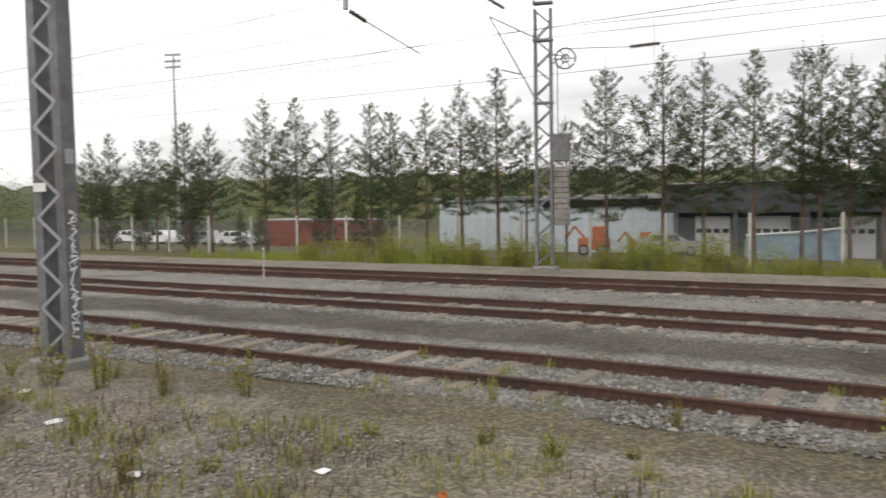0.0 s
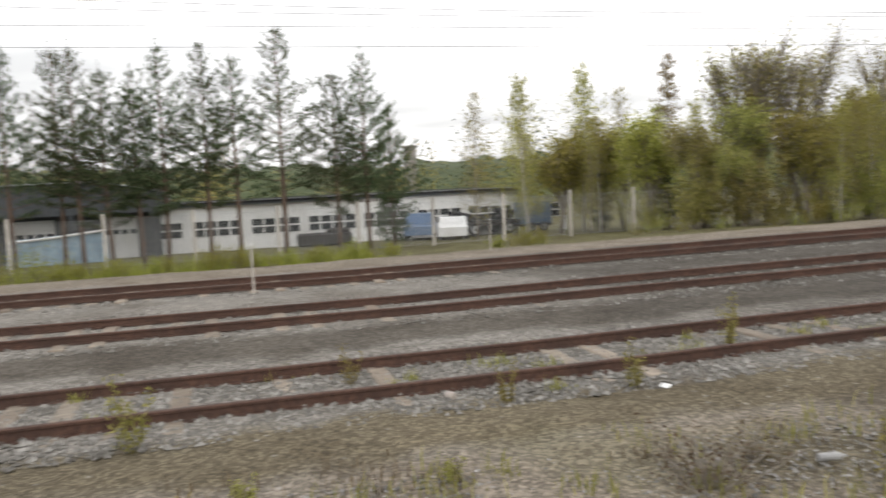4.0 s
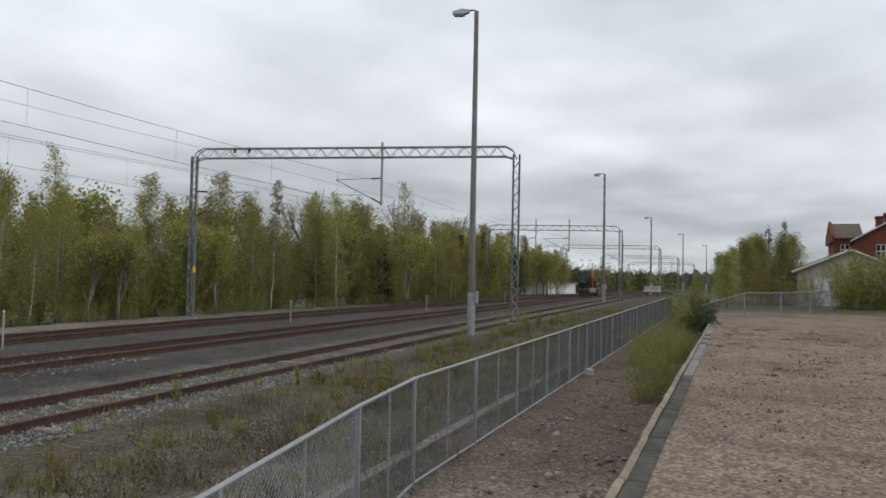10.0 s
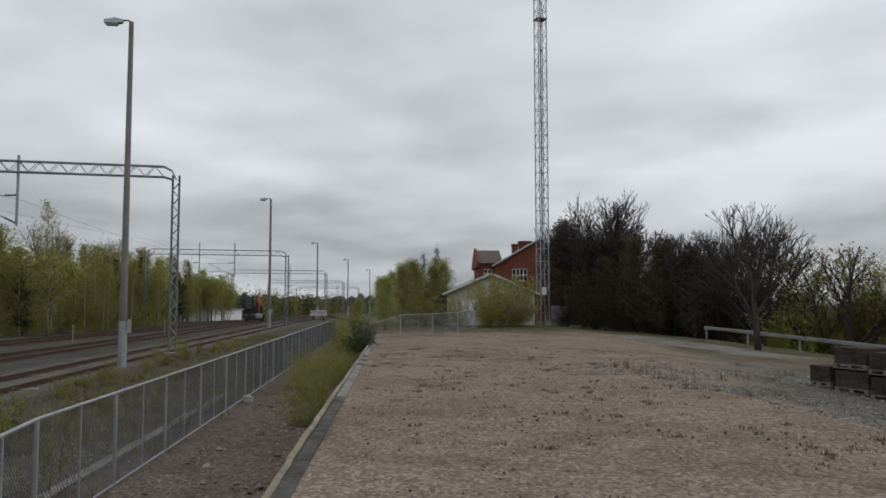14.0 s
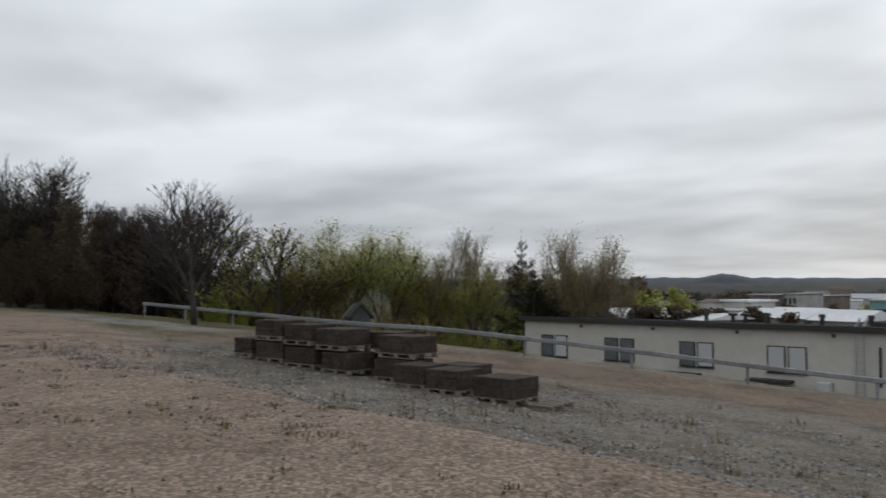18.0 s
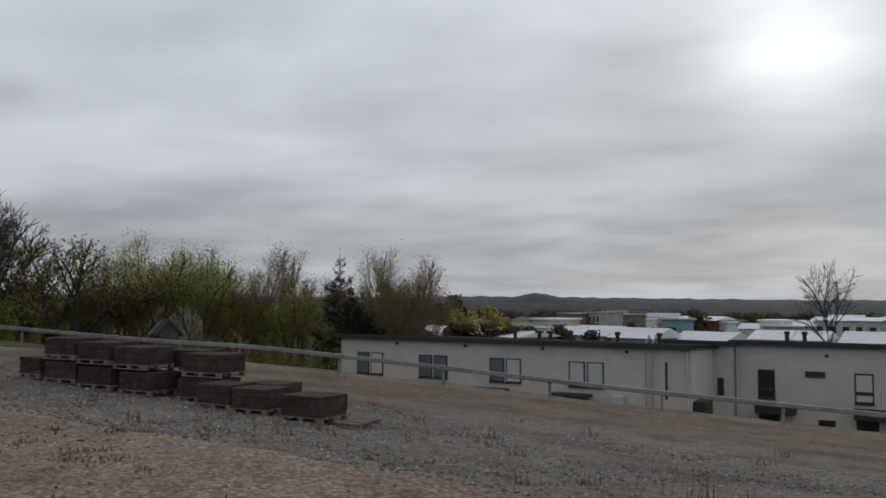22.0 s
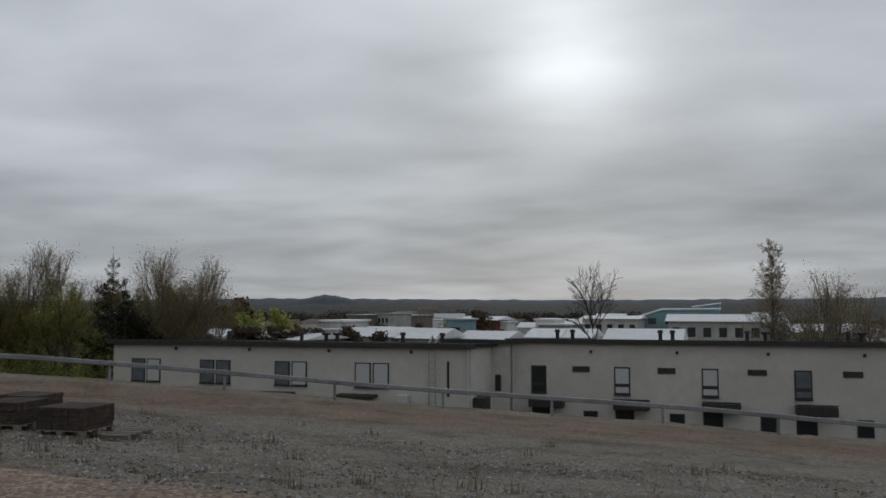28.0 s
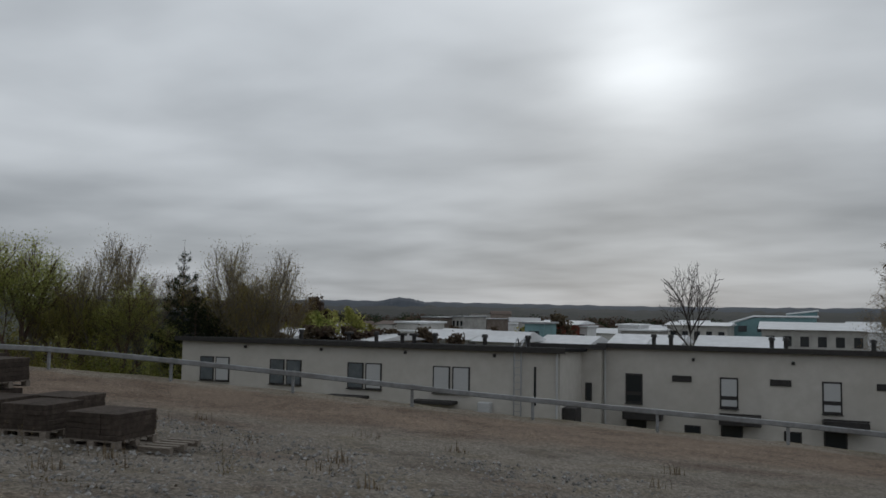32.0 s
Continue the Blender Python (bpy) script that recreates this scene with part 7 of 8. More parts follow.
for a, b in zip(GL, GL[1:]):
    L = (b - a).length
    while d < L:
        p = a.lerp(b, d / L)
        part("post", Geo().box((p.x, p.y - 0.08, p.z - 0.42), (0.1, 0.06, 0.85), 0.2, 0.008), M_GUARD, gr, "steel post")
        d += 4.0
    d -= L


def paver_pallet(name, at, rz, w, dp, layers, label, strap=False):
    """A pallet stacked with layers of dark paving stones."""
    t = thing(name, at, rz, label, "paving pallet", "paving pallets")
    for y in (-dp / 2 + 0.06, 0, dp / 2 - 0.06):
        part("runner", Geo().box((0, y, 0.015), (w, 0.1, 0.022)), M_PALLET, t)
        for x in (-w / 2 + 0.07, 0, w / 2 - 0.07):
            part("block", Geo().box((x, y, 0.065), (0.13, 0.1, 0.078), 0, 0.006), M_PALLET, t)
    for i in range(7):
        part("deck_board", Geo().box((0, -dp / 2 + 0.06 + i * (dp - 0.12) / 6, 0.115), (w, 0.1, 0.02)), M_PALLET, t)
    rng = random.Random(int(at[0] * 100 + at[1] * 37))
    lh = 0.085
    for l in range(layers):
        nx = max(2, round(w / 0.4))
        for i in range(nx):
            pw = (w - 0.04) / nx
            part("paving_stone", Geo().box((-w / 2 + 0.02 + (i + 0.5) * pw + rng.uniform(-0.006, 0.006), rng.uniform(-0.012, 0.012), 0.127 + lh * (l + 0.5)), (pw - 0.004, dp - 0.05 + rng.uniform(-0.012, 0.012), lh - 0.003), 0, 0.006), M_PAVER, t)
    if strap:
        for x in (-w / 4, w / 4):
            part("strap", Geo().box((x, 0, 0.125 + lh * layers / 2), (0.02, dp - 0.02, lh * layers + 0.012)), M_STRAP, t, "white packing strap")
    return t


PLAB = "dark weathered paving stones stacked on a wooden pallet"
rng = random.Random(14)


ROW_DEG = 4.0
TOP = 0.127 + 0.085 * 5 + 0.004
lower = [(11.52, -14.72, 1.1, False), (12.97, -14.66, 0.98, False), (13.98, -14.62, 0.98, False), (15.2, -15.25, 1.2, False), (14.1, -16.3, 1.1, False), (16.85, -14.85, 1.1, False), (18.2, -14.7, 1.15, False), (19.42, -14.6, 1.15, False), (20.6, -14.55, 0.85, False), (16.45, -16.0, 1.1, False)]
for x, y, w, st in lower:
    paver_pallet("paving_pallet", (x, y, gz(x, y) + 0.03), ROW_DEG + rng.uniform(-4, 4), w, 0.95, 5, PLAB, st)
for x, y, w, st in ((15.15, -15.35, 1.2, False), (16.4, -15.95, 1.1, False), (17.1, -14.88, 1.15, False), (18.32, -14.74, 1.15, False), (19.5, -14.62, 1.12, False)):
    paver_pallet("upper_paving_pallet", (x, y, max(gz(x + q, y) for q in (-0.6, 0.6)) + 0.04 + TOP), ROW_DEG + rng.uniform(-3, 3), w, 0.95, 5, "dark paving stones on a pallet set on the lower pallets", st)
x, y = 10.55, -15.0
loose = thing("empty_pallet", (x, y, gz(x, y) + 0.02), ROW_DEG, "weathered empty wooden pallet lying by the stacks", "pallet")
for i in range(5):
    part("deck_board", Geo().box((0, -0.4 + i * 0.2, 0.1), (0.6, 0.1, 0.022)), M_PALLET, loose)
for yy in (-0.38, 0, 0.38):
    part("runner", Geo().box((-0.0, yy, 0.05), (0.6, 0.09, 0.075)), M_PALLET, loose)


# row houses
def framed_window(parent, x, y, z, w, h, mat, panes=1, sill=True):
    """A window set in a wall that faces +y."""
    wd = part("window", Geo().box((x, y + 0.012, z), (w, 0.05, h), 0, 0.006), M_DARKFRAME, parent, "dark framed window")
    zs = [(z, h)] if panes == 1 else [(z + h * 0.17, h * 0.62), (z - h * 0.33, h * 0.28)]
    for zz, hh in zs:
        part("pane", Geo().box((x, y + 0.042, zz), (w - 0.13, 0.014, hh - 0.1)), mat, wd)
    if sill:
        part("sill", Geo().box((x, y + 0.06, z - h / 2 - 0.02), (w + 0.06, 0.12, 0.03), 0, 0.005), M_DARKFRAME, wd)
    return wd


def flat_block(name, x0, x1, yf, depth, z0, z1, label):
    t = thing(name, (0, 0, 0), 0, label, "row house", "row houses")
    w, xm = x1 - x0, (x0 + x1) / 2
    part("front_wall", Geo().box((xm, yf - 0.15, (z0 + z1) / 2), (w, 0.3, z1 - z0)), M_RENDER, t, "pale rendered wall")
    part("back_wall", Geo().box((xm, yf - depth + 0.15, (z0 + z1) / 2 - 0.25), (w, 0.3, z1 - z0 - 0.5)), M_RENDER, t)
    fall = 0.042 * depth
    for x in (x0 + 0.15, x1 - 0.15):
        part("side_wall", Geo().add([(xx, yf - 0.3 - u * (depth - 0.6), zz) for xx in (x - 0.15, x + 0.15) for u, zz in ((0, z0), (1, z0), (1, z1 - fall), (0, z1))], [(0, 1, 2, 3), (7, 6, 5, 4), (0, 4, 5, 1), (1, 5, 6, 2), (2, 6, 7, 3), (3, 7, 4, 0)]), M_RENDER, t)
    part("roof", Geo().box((xm, yf - depth / 2, z1 + 0.06 - fall / 2), (w + 0.5, depth + 0.5, 0.14), 0, 0.02, (math.atan(0.042), 0, 0)), M_ROOFBLACK, t, "nearly flat black felt roof")
    part("fascia", Geo().box((xm, yf + 0.27, z1 + 0.03), (w + 0.54, 0.04, 0.22), 0, 0.006), M_DARKFRAME, t, "black roof edge")
    part("plinth", Geo().box((xm, yf + 0.02, z0 + 0.15), (w, 0.08, 0.3)), M_CONCRETE, t)
    return t


b1 = flat_block("row_house", 9.0, 27.9, -37.0, 9, -5.2, 0.72, "low pale rendered row house with flat black roof, paired windows")
for x, bl in ((25.95, (0, 1)), (22.0, (0, 0)), (17.9, (0, 1)), (13.75, (1, 1))):
    for k, dx in enumerate((0.45, -0.45)):
        framed_window(b1, x + dx, -37, -0.66, 0.8, 1.15, M_BLIND if bl[k] else M_PANE)
for x in (24.2, 20.1, 15.9, 11.8):
    part("wall_lamp", Geo().box((x, -36.92, 0.45), (0.12, 0.12, 0.14), 0, 0.02), M_DARKFRAME, b1, "small dark wall lamp")
for x in (14.4, 18.6):
    part("canopy", Geo().box((x, -36.7, -1.6), (1.9, 0.7, 0.14), 0, 0.02), M_DARKFRAME, b1, "dark entrance canopy")
for x in (26.2, 22.4, 18.4, 14.0):
    part("lower_door", Geo().box((x, -36.96, -3.9), (1.0, 0.08, 2.1), 0, 0.01), M_DARKFRAME, b1, "dark lower door")
lad = part("roof_ladder", Geo().tube([(10.9, -36.8, -3.5), (10.9, -36.8, 0.9), (10.9, -37.3, 1.2), (10.9, -37.6, 0.85)], 0.03, 5).tube([(10.6, -36.8, -3.5), (10.6, -36.8, 0.9), (10.6, -37.3, 1.2), (10.6, -37.6, 0.85)], 0.03, 5), M_GALV, b1, "roof ladder")
for i in range(14):
    part("rung", Geo().tube([(10.6, -36.8, -3.3 + i * 0.3), (10.9, -36.8, -3.3 + i * 0.3)], 0.014, 4), M_GALV, lad)
part("utility_box", Geo().box((12.15, -36.78, -1.75), (0.55, 0.4, 0.5), 0, 0.03), M_BLIND, b1, "pale utility box")
part("slot_window", Geo().box((10.05, -36.98, -0.75), (0.09, 0.05, 1.6)), M_GLASS, b1, "narrow dark slot window")
part("downpipe", Geo().tube([(9.12, -36.9, -4.6), (9.12, -36.9, 0.6)], 0.05, 6), M_BLIND, b1)
lk = flat_block("link_house", 8.112, 11.2, -41.5, 5, -5.4, 0.72, "narrow pale link between the row houses")
framed_window(lk, 8.68, -41.5, -1.3, 0.3, 0.82, M_GLASS, 1, False)
part("shed", Geo().box((8.71, -37.95, -2.6), (0.54, 1.3, 2.0), 0, 0.03), M_DARKFRAME, lk, "dark low shed")

b2 = flat_block("row_house", -26, 8.1, -42.0, 10, -6.0, 0.78, "long pale row house with flat black roof and dark balconies")
for i in range(9):
    x = 6.7 - 4.09 * i
    framed_window(b2, x, -42, -1.1, 0.76, 1.34, M_BLIND if i in (1, 2, 5) else (M_GLASS if i == 0 else M_PANE), 2)
    bal = part("balcony", Geo().box((x - 0.45, -41.55, -2.2), (1.7, 0.9, 0.42), 0, 0.03), M_DARKFRAME, b2, "dark boxed balcony")
    part("balcony_rail", Geo().box((x - 0.45, -41.12, -1.92), (1.7, 0.05, 0.06)), M_DARKFRAME, bal)
    framed_window(b2, x - 0.1, -42, -3.3, 0.9, 1.7, M_GLASS, 1, False)
    part("vent_window", Geo().box((x - 2.1, -41.975, -0.57), (0.84, 0.05, 0.27), 0, 0.005), M_DARKFRAME, b2, "small dark strip window")
    part("wall_lamp", Geo().box((x - 2.6, -41.92, 0.3), (0.13, 0.13, 0.14), 0, 0.02), M_DARKFRAME, b2, "small dark wall lamp")
    framed_window(b2, x - 2.55, -42, -3.0, 0.7, 0.8, M_GLASS, 1, False)
part("downpipe", Geo().tube([(8.0, -41.9, -5.5), (8.0, -41.9, 0.7)], 0.05, 6), M_BLIND, b2)
fn = thing("garden_fence", label="dark board fence below the long row house", category="fence")
for i in range(40):
    x = 0 - i * 0.7
    part("board", Geo().box((x, -39.0, gz(x, -39.0) + 0.55), (0.64, 0.04, 1.1), 0, 0.008), M_DARKFRAME, fn)

# roof vents
for i, (x, y, z, k) in enumerate(((22.4, -39, 0.86, 1), (20.8, -41, 0.86, 0), (18.4, -39.2, 0.86, 1), (17.4, -40, 0.86, 0), (16.7, -39.8, 0.86, 0), (15.3, -39, 0.86, 1), (13.0, -39.3, 0.86, 1), (10.9, -39, 0.86, 1),
                                  (6.1, -44.6, 0.92, 1), (5.3, -44.6, 0.92, 1), (0.8, -44.4, 0.92, 1), (0.2, -44.4, 0.92, 1), (-3.4, -44.6, 0.92, 1), (-4.3, -45.1, 0.92, 0), (-8.0, -44.6, 0.92, 1), (-8.6, -44.6, 0.92, 0), (-12.2, -44.6, 0.92, 1))):
    v = thing("roof_vent", (x, y, z - 0.01 + 0.042 * (y + (37 if x > 9 else 42))), 0, "black roof vent pipe with cap", "roof vent", "roof vents")
    part("pipe", Geo().cyl((0, 0, 0), (0, 0, 0.36), 0.1, 0.1, 10), M_DARKFRAME, v)
    part("cap", Geo().cyl((0, 0, 0.36), (0, 0, 0.5), 0.16, 0.12, 10) if k else Geo().box((0, 0, 0.4), (0.4, 0.3, 0.12), 0, 0.02), M_DARKFRAME, v)


# ---- town in the valley ----
def town_house(name, x, y, w, d, h, base, rz, wall, roof, label, storeys=2, cols=6, slope=0.0):
    t = thing(name, (x, y, base), rz, label, "town house", "town houses")
    part("wall", Geo().box((0, 0, h / 2), (w, d, h)), wall, t)
    if slope:
        g = Geo().add([(-w / 2 - 0.4, -d / 2 - 0.4, h), (w / 2 + 0.4, -d / 2 - 0.4, h), (w / 2 + 0.4, d / 2 + 0.4, h), (-w / 2 - 0.4, d / 2 + 0.4, h), (-w / 2 - 0.4, 0, h + slope), (w / 2 + 0.4, 0, h + slope)],
                      [(3, 2, 1, 0), (0, 1, 5, 4), (2, 3, 4, 5), (0, 4, 3), (1, 2, 5)])
        part("roof", g, roof, t)
    else:
        part("roof", Geo().box((0, 0, h + 0.1), (w + 0.5, d + 0.5, 0.22), 0, 0.03), roof, t)
    for s in range(storeys):
        for c in range(cols):
            zz = h * (s + 0.55) / storeys
            part("window", Geo().box((-w / 2 + (c + 0.5) * w / cols, d / 2 + 0.02, zz), (min(1.3, w / cols * 0.5), 0.06, 1.2), 0, 0.01), M_GLASS, t)
    return t


def low(x, y):
    return gz(x, y) - 0.3


TOWN = [
    # x, y, width, depth, eaves, turn, wall, roof, rise, columns, words
    (37.7, -91.5, 3.2, 5, 0.6, -14, M_TOWNWALL, M_SNOWROOF, 0.0, 3, "white flat-roofed block in the valley"),
    (36.2, -90.0, 4.6, 6, -0.35, -14, M_WHITE, M_SNOWROOF, 0.0, 3, "white lower wing of a flat-roofed block"),
    (29.4, -84.0, 4.9, 7, -0.7, -14, M_TOWNWALL, M_SNOWROOF, 0.95, 4, "white house with white sheet roof"),
    (33.0, -86.6, 4.2, 7, -0.75, -20, M_WHITE, M_SNOWROOF, 0.8, 3, "pale house with white pitched roof"),
    (24.0, -81.5, 4.4, 6, -0.75, -12, M_TOWNWALL, M_SNOWROOF, 0.95, 3, "low house with broad white roof"),
    (23.1, -90.1, 2.3, 3, 0.85, -12, M_TEAL, M_GALV, 0.0, 1, "teal clad stair tower with flat roof"),
    (25.3, -113.2, 5.4, 6, 0.45, -12, M_BRICK, M_SNOWROOF, 0.5, 3, "red brick house with white roof"),
    (22.4, -112.4, 1.5, 3, 0.1, -12, M_WHITE, M_SNOWROOF, 0.0, 1, "white framed porch of the brick house"),
    (18.4, -85.1, 5.0, 6, -0.9, -10, M_TOWNWALL, M_SNOWROOF, 0.75, 4, "white-roofed house below the teal tower"),
    (15.9, -110.0, 2.6, 5, 0.5, -8, M_WHITE, M_SNOWROOF, 0.0, 2, "white upper flat of a stepped house"),
    (14.4, -109.4, 4.4, 6, -0.1, -8, M_TOWNWALL, M_SNOWROOF, 0.0, 3, "white stepped flat-roofed house"),
    (12.3, -84.4, 2.9, 6, -0.65, -6, M_WHITE, M_SNOWROOF, 0.8, 2, "small white gabled house"),
    (9.2, -84.8, 2.9, 6, -0.65, -6, M_WHITE, M_SNOWROOF, 0.8, 2, "small white gabled house beside its twin"),
    (8.1, -118.8, 7.6, 7, 0.6, -6, M_TOWNWALL, M_SNOWROOF, 0.4, 5, "pale two-storey house with white roof"),
    (2.6, -81.0, 6.4, 8, -0.8, -4, M_TOWNWALL, M_SNOWROOF, 1.1, 4, "low house with broad white roof behind the row house"),
    (-5.2, -112.9, 11.3, 9, 0.45, -3, M_TOWNWALL, M_SNOWROOF, 0.85, 6, "long pale house with white pitched roof"),
    (38.0, -65.7, 4.0, 6, -0.3, -24, M_TOWNWALL, M_SNOWROOF, 0.75, 2, "pale house with white hipped roof among trees"),
    (29.6, -64.6, 3.2, 5, -0.25, -20, M_TOWNDARK, M_SNOWROOF, 0.5, 2, "low shed with pale roof behind the row house"),
    (68.2, -178.4, 5.4, 8, 0.1, -22, M_TOWNDARK, M_GALV, 0.0, 4, "grey apartment block in the valley"),
    (62.4, -180.5, 3.4, 8, 0.35, -22, M_TOWNWALL, M_GALV, 0.0, 3, "pale apartment block in the valley"),
    (60.2, -191.6, 3.0, 8, -0.2, -22, M_TOWNDARK, M_GALV, 0.0, 3, "grey-brown apartment block in the valley"),
    (-19.2, -118.7, 8, 7, -1.0, 0, M_TOWNWALL, M_SNOWROOF, 1.0, 4, "pale house behind the poplars"),
    (-31.3, -97.4, 10, 8, -1.2, 6, M_TOWNWALL, M_SNOWROOF, 1.0, 5, "pale house in the valley"),
]
for x, y, w, d, top, rz, wm, rm, sl, cols, words in TOWN:
    b = low(x, y)
    town_house("town_house", x, y, w, d, top - b - sl * 0, b, rz, wm, rm, words, max(2, int((top - b) / 2.9)), cols, sl)
# teal hall with a roof that climbs to a flat and a raised lantern
th = thing("teal_hall", (-1.0, -126.0, low(-1, -126)), -4, "large teal clad hall with pale climbing roof edge", "hall")
tb = low(-1, -126)
prof = [(5.5, 0), (5.5, 0.75 - tb), (2.2, 1.8 - tb), (-5.5, 1.85 - tb), (-5.5, 0)]
part("wall", Geo().add([(x, y, z) for y in (5, -5) for x, z in prof], [(0, 1, 2, 3, 4), (9, 8, 7, 6, 5), (1, 6, 7, 2), (2, 7, 8, 3), (0, 5, 6, 1), (3, 8, 9, 4), (4, 9, 5, 0)]), M_TEAL, th)
part("roof_edge", Geo().tube([(5.8, 5.1, 0.72 - tb), (2.2, 5.1, 1.86 - tb), (-5.8, 5.1, 1.92 - tb)], 0.16, 4), M_SNOWROOF, th, "pale roof edge")
part("lantern", Geo().add([(x, y, z) for y in (3.5, -3) for x, z in ((-2.0, 1.9 - tb), (-2.0, 2.15 - tb), (-5.6, 2.65 - tb), (-5.6, 1.9 - tb))], [(0, 1, 2, 3), (7, 6, 5, 4), (0, 4, 5, 1), (1, 5, 6, 2), (2, 6, 7, 3), (3, 7, 4, 0)]), M_TEAL, th, "raised teal lantern with slanting roof")
part("lantern_edge", Geo().tube([(-1.8, 3.6, 2.2 - tb), (-5.8, 3.6, 2.74 - tb)], 0.13, 4), M_SNOWROOF, th)
for x in (3.6, 1.2, -1.2):
    part("window", Geo().box((x, 5.03, 0.2 - tb), (1.1, 0.06, 0.8), 0, 0.01), M_GLASS, th)
rng = random.Random(33)
for i in range(95):
    D = rng.uniform(180, 620)
    a = radians(rng.uniform(-35, 28))
    x, y = 12 + D * math.sin(a), -D * math.cos(a)
    b = low(x, y)
    w, d, h = rng.uniform(7, 20), rng.uniform(7, 11), rng.uniform(5, 9) + (7 if rng.random() < 0.1 else 0)
    town_house("far_house", x, y, w, d, h, b, rng.uniform(-30, 30), rng.choice((M_TOWNWALL, M_TOWNWALL, M_TOWNDARK, M_WHITE)), rng.choice((M_SNOWROOF, M_ROOFBROWN, M_ROOFBROWN, M_GALV)), "far house among trees in the valley", 2, 4, rng.choice((0, 1.5, 2.0)))
for i in range(26):
    D = rng.uniform(135, 260)
    a = radians(rng.uniform(-36, 28))
    x, y = 12 + D * math.sin(a), -D * math.cos(a)
    b = low(x, y)
    w, d, top = rng.uniform(4, 8), rng.uniform(6, 9), rng.uniform(-2.6, 0.0) * (D / 170) - 0.9
    town_house("valley_house", x, y, w, d, top - b, b, rng.uniform(-30, 30), rng.choice((M_TOWNWALL, M_WHITE, M_TOWNDARK, M_TOWNWALL)), rng.choice((M_SNOWROOF, M_SNOWROOF, M_ROOFBROWN)), "pale house with light roof among the valley trees", 1, 3, rng.choice((0, 0.8, 1.2)))
# gabled shed just below the guard rail
sd = gable_house("small_shed", (34.85, -30.1, gz(35, -30)), 150, 1.0, 1.3, 0.95 - gz(35, -30), 1.5 - gz(35, -30), M_DARKWALL, M_DARKFRAME, "small dark grey shed with a pale-edged gable roof", 0.5, 0.18)

gh = thing("grey_hall", (35.2, -50.2, gz(37, -48.5)), 39.5, "plain grey hall standing behind the slope trees", "hall")
part("wall", Geo().box((3.6, -3.0, 3.0), (7.2, 6.0, 6.4)), M_DARKWALL, gh)
part("roof", Geo().box((3.6, -3.0, 6.3), (7.8, 6.6, 0.25), 0, 0.03), M_GALV, gh)

# ---- trees of the slope ----
rng = random.Random(55)


def top_at(x, y, top, base_h):
    return (x, y, 1.05 * (top - gz(x, y)) / base_h)


sl_wil = make_bare(101, 9.0, 0.5, 5, 17, "broad_maple", "broad maple in fresh olive green leaf", "slope trees", 0.28, M_LEAF_WOOD, 0.01, M_BARK_PINE, 0.014, 0.06, 0.46, 0.05)
plant(sl_wil, [top_at(x, y, z, sl_wil["height"]) for x, y, z in ((38.6, -33.8, 6.1), (40.0, -32.6, 4.5), (37.0, -35.0, 5.4), (43.0, -33.4, 3.6), (33.2, -38.2, 3.6), (45.1, -31.6, 3.4), (47.7, -31.3, 3.0), (35.6, -36.7, 3.2), (41.3, -34.7, 4.0))], rng)
sl_birch = make_bare(102, 9.0, 0.36, 5, 7, "slope_birch", "birch with sparse bronze-green leaves on the slope", "slope trees", 0.3, M_LEAF_RED, 0.007, M_TWIG, 0.012, 0.1, 0.4, 0.048)
plant(sl_birch, [top_at(x, y, z, sl_birch["height"]) for x, y, z in ((36.6, -36.1, 4.6), (34.6, -37.6, 5.7), (32.7, -39.3, 5.35), (29.4, -42.1, 5.0), (28.6, -42.3, 5.6), (27.5, -43.1, 5.1), (26.8, -43.6, 4.3), (33.6, -38.5, 3.4), (-7.5, -50.6, 4.0), (-8.7, -51.3, 3.4), (-11.2, -52.1, 3.0), (-14.7, -51.7, 3.2))], rng)
sl_pop = make_birch(103, 9.0, M_LEAF_RED, M_BARK_DARK, 1.2, 0.17, 0.055, 0.08, 90, "slender_poplar", "slender poplar with bronze young leaves", "slope trees", 0.75)
plant(sl_pop, [top_at(-5.0, -50.8, 5.4, 9), top_at(-5.7, -51.6, 4.0, 9)], rng)
sl_pine = make_pine(104, 9.0, 0.2, M_NEEDLE_DARK, 0.27, 1.6, "dark full-crowned pine on the slope")
plant(sl_pine, [top_at(31.1, -40.8, 5.2, 9), top_at(29.8, -40.3, 3.4, 9), top_at(30.2, -42.0, 3.2, 9), top_at(29.0, -41.2, 2.6, 9)], rng)
sl_bush = make_shrub(109, 3.4, 3.0, 30, 1.0, M_LEAF_WOOD, "slope_bush", "olive green bush in young leaf on the slope", "slope bushes", 0.11)
plant(sl_bush, [(46.5 - 1.25 * i + rng.uniform(-0.5, 0.5), -27.6 - 0.92 * i + rng.uniform(-1.0, 1.0), rng.uniform(0.8, 1.3)) for i in range(15)] + [(45.5 - 1.3 * i + rng.uniform(-0.6, 0.6), -31.0 - 0.95 * i + rng.uniform(-1.2, 1.2), rng.uniform(1.1, 1.6)) for i in range(14)], rng)
sl_fresh = make_shrub(110, 3.6, 2.8, 28, 1.2, M_LEAF_SHRUB, "fresh_bush", "bright yellow-green bush in fresh leaf on the slope", "slope bushes", 0.11)
plant(sl_fresh, [(43.9, -27.5, 1.1), (42.6, -28.6, 1.05), (45.0, -28.3, 1.2), (38.6, -32.0, 0.9), (33.2, -36.9, 0.9)], rng)
sl_bare = make_bare(105, 8.0, 0.6, 5, 1, "slope_bare_tree", "bare tree just budding on the slope", "slope trees", 0.3, M_LEAF_WOOD)
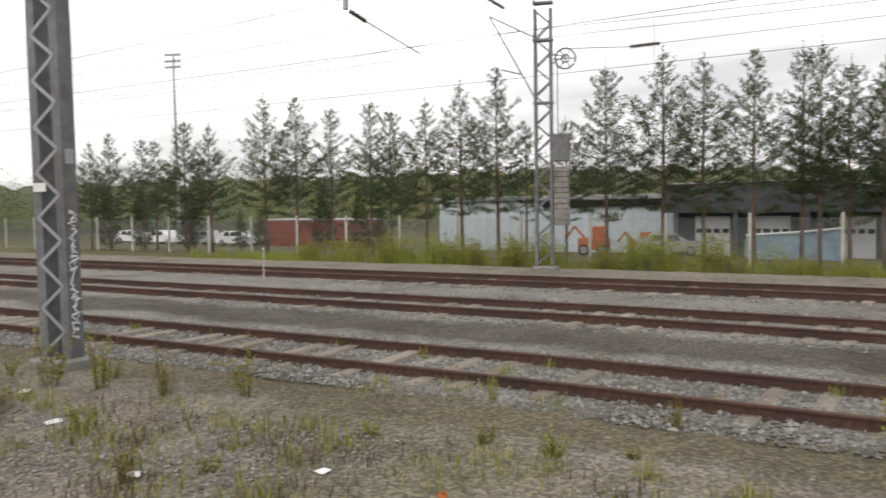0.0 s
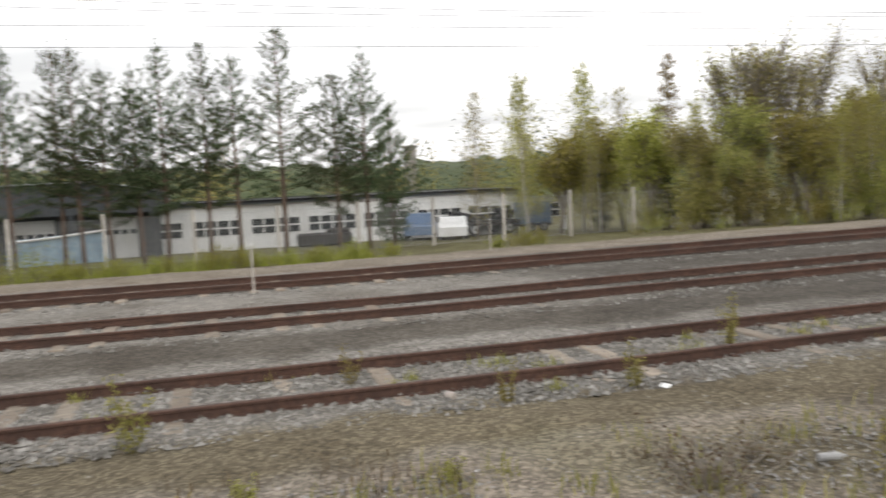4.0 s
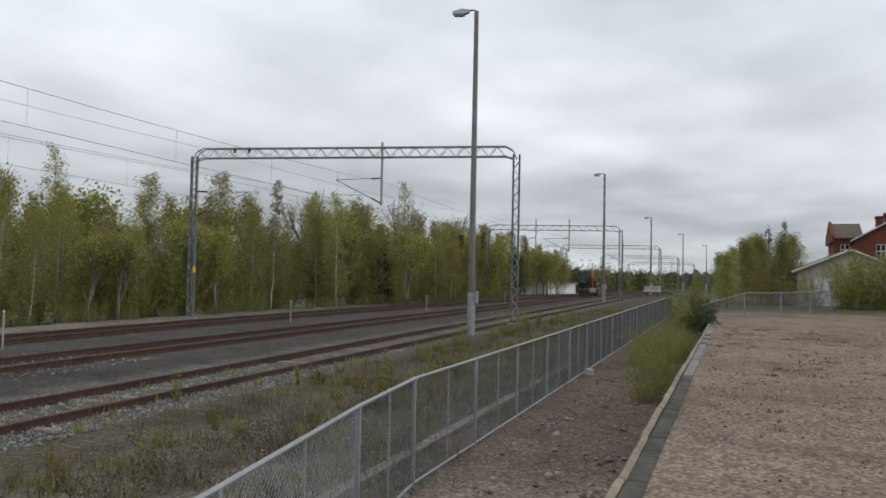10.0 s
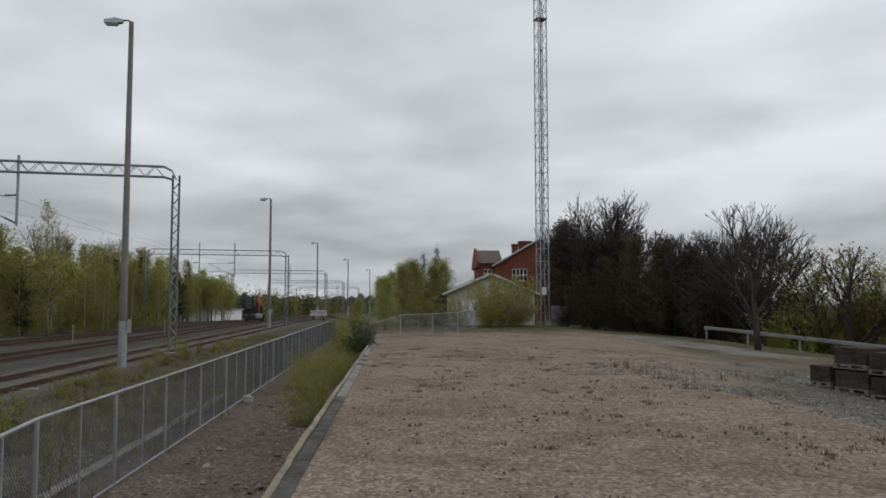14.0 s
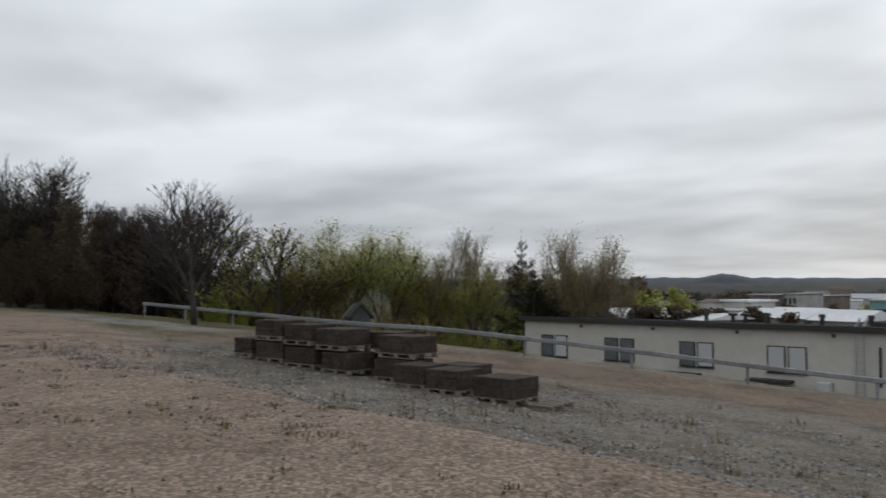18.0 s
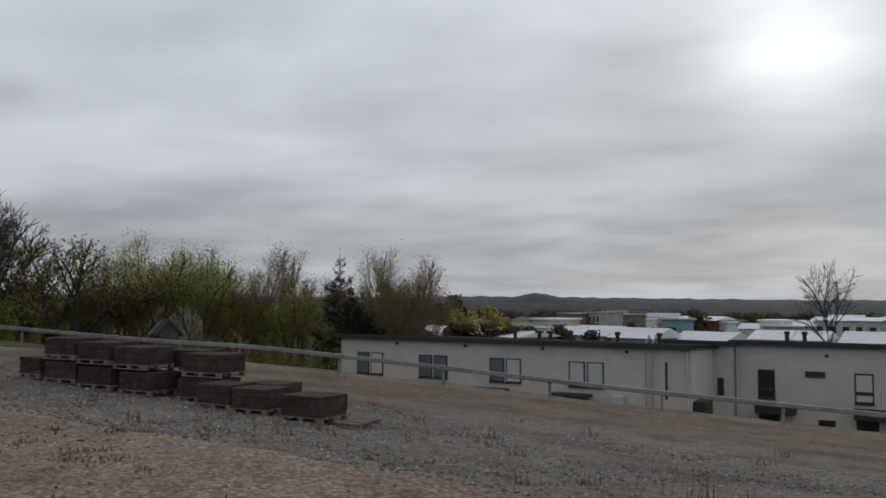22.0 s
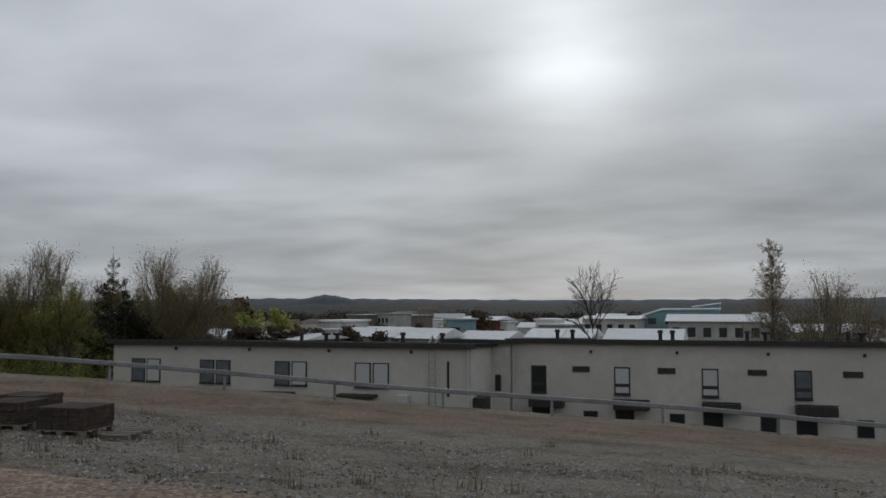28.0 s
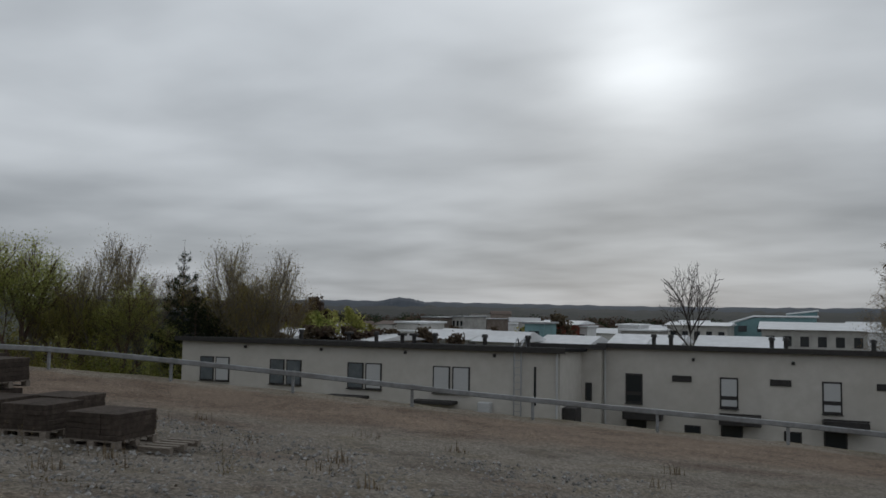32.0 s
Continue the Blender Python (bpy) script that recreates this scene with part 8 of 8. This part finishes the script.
h0 = sl_bare["height"]
plant(sl_bare, [top_at(41.8, -29.7, 6.0, h0), top_at(43.7, -30.9, 4.6, h0)], rng)
lone = make_bare(106, 8.0, 1.0, 5, 0, "lone_bare_tree", "lone bare crooked tree behind the row house", "slope trees", 0.5, None, 0.014, None, 0.026, -0.02, bole=5.0)
lone.matrix_basis = at_pose(4.85, -51.6, gz(4.85, -51.6), 40, 2.5 / lone["width"], (5.4 - gz(4.85, -51.6)) / lone["height"])
far_tree = make_birch(107, 7.0, M_LEAF_WOOD, M_BARK_DARK, 0.9, 0.26, 0.5, 0.12, 15, "valley_tree", "leafy tree between the valley houses", "valley trees")
far_brown = make_birch(108, 7.0, M_BUD, M_BARK_DARK, 0.9, 0.26, 0.5, 0.12, 15, "valley_bare_tree", "brown budding tree between the valley houses", "valley trees")
row = [(38.5 - 1.05 * i + rng.uniform(-0.5, 0.5), -58.5 - 0.8 * i + rng.uniform(-1.5, 1.5)) for i in range(13)]
for i, (x, y) in enumerate(row):
    copy_thing(far_brown, at_pose(x, y, gz(x, y) - 0.05, rng.uniform(0, 360), 1.0, (rng.uniform(-0.1, 0.5) - gz(x, y)) / 7.0))
for src in (far_tree, far_brown):
    pts = []
    for i in range(95):
        D = rng.uniform(80, 330)
        a = radians(rng.uniform(-36, 30))
        x, y = 12 + D * math.sin(a), -D * math.cos(a)
        if D < 105 and abs(a) < 0.4:
            continue
        pts.append((x, y, rng.uniform(0.7, 1.5)))
    pts += [(rng.uniform(33, 60), rng.uniform(-75, -50), rng.uniform(0.7, 1.1)) for _ in range(14)]
    plant(src, pts, rng)


# ---- hills and far woods ----
def ridge(name, az0, az1, dist, heights, base, material, label, n=260, rough=4.0, seed=1.0, depth=600.0):
    """A long wooded ridge as a broad rising sheet with an uneven top."""
    g = Geo()
    vs, fs = [], []
    for i in range(n + 1):
        t = i / n
        a = radians(az0 + (az1 - az0) * t)
        h = float(np.interp(t, np.linspace(0, 1, len(heights)), heights)) + rough * (math.sin(i * 1.9 + seed) + math.sin(i * 0.73 + 2 * seed) + math.sin(i * 4.7)) / 3
        for d, z in ((dist, base), (dist + depth * 0.45, base + (h - base) * 0.75), (dist + depth, h), (dist + depth * 1.4, base)):
            vs.append((d * math.sin(a), d * math.cos(a), z))
        if i:
            for k in range(3):
                fs.append(((i - 1) * 4 + k, (i - 1) * 4 + k + 1, i * 4 + k + 1, i * 4 + k))
    g.add(vs, fs)
    return solo(name, g, material, label, "hills", "", "structure", smooth=True)


# both far ridges get their haze from the blue-grey base colour
ridge("far_hills", 95, 260, 2600, (5, 10, 14, 18, 16, 20, 26, 22, 18, 20, 24, 26, 24, 20, 24, 22, 16, 10), -20, M_HILL, "distant wooded hills on the horizon, blue-grey haze in their colour", 420, 3.0, 1.0, 700)
ridge("far_hill_top", 153.5, 158.5, 2500, (14, 18, 27, 35, 31, 22, 15), -20, M_HILL, "distant rounded hill on the horizon, blue haze in its colour", 60, 1.5, 2.0, 300)
ridge("middle_hills", 100, 255, 900, (-4, -2, 0, 1, -1, 1, 4, 3, 2, 4, 6, 8, 7, 6, 6, 5, 4), -20, M_HILLNEAR, "dark wooded middle hills behind the town", 420, 2.2, 3.0, 500)
ridge("north_wood", -75, 80, 170, (6, 7, 9, 10, 11, 10, 9, 8, 9, 9, 8, 8, 8), -3, M_FARWOOD, "dark green far wood behind the halls", 300, 1.6, 5.0, 60)
ridge("track_end_wood", 78, 100, 300, (9, 10, 10, 9, 8, 8, 9, 11, 12), -2, M_HILLNEAR, "dark far wood where the tracks end", 120, 1.8, 7.0, 80)

crown_belt("valley_wood", "brown and green woods across the valley", lambda u: ((140 + 60 * u) * math.tan(-0.75 + 1.4 * ((u * 37) % 1)) + 10, -(150 + 420 * u)), 14.0, lambda u: 4.6 + 2 * u, 640, 0.6, (M_BUD, M_NEEDLE_DARK), 311, 5.5)
crown_belt("hill_wood", "dark woods at the foot of the hills", lambda u: (-700 + 1350 * u, -760 + 60 * math.sin(20 * u)), 70.0, lambda u: 11.0, 420, 1.8, (M_BUD, M_NEEDLE_DARK), 321, 18.0)
crown_belt("track_end_belt", "dark wood along the far end of the tracks", lambda u: (150 + 160 * u, 14 - 24 * u), 6.0, lambda u: 5.6, 240, 0.26, (M_NEEDLE_DARK, M_LEAF_WOOD), 331, 2.2)
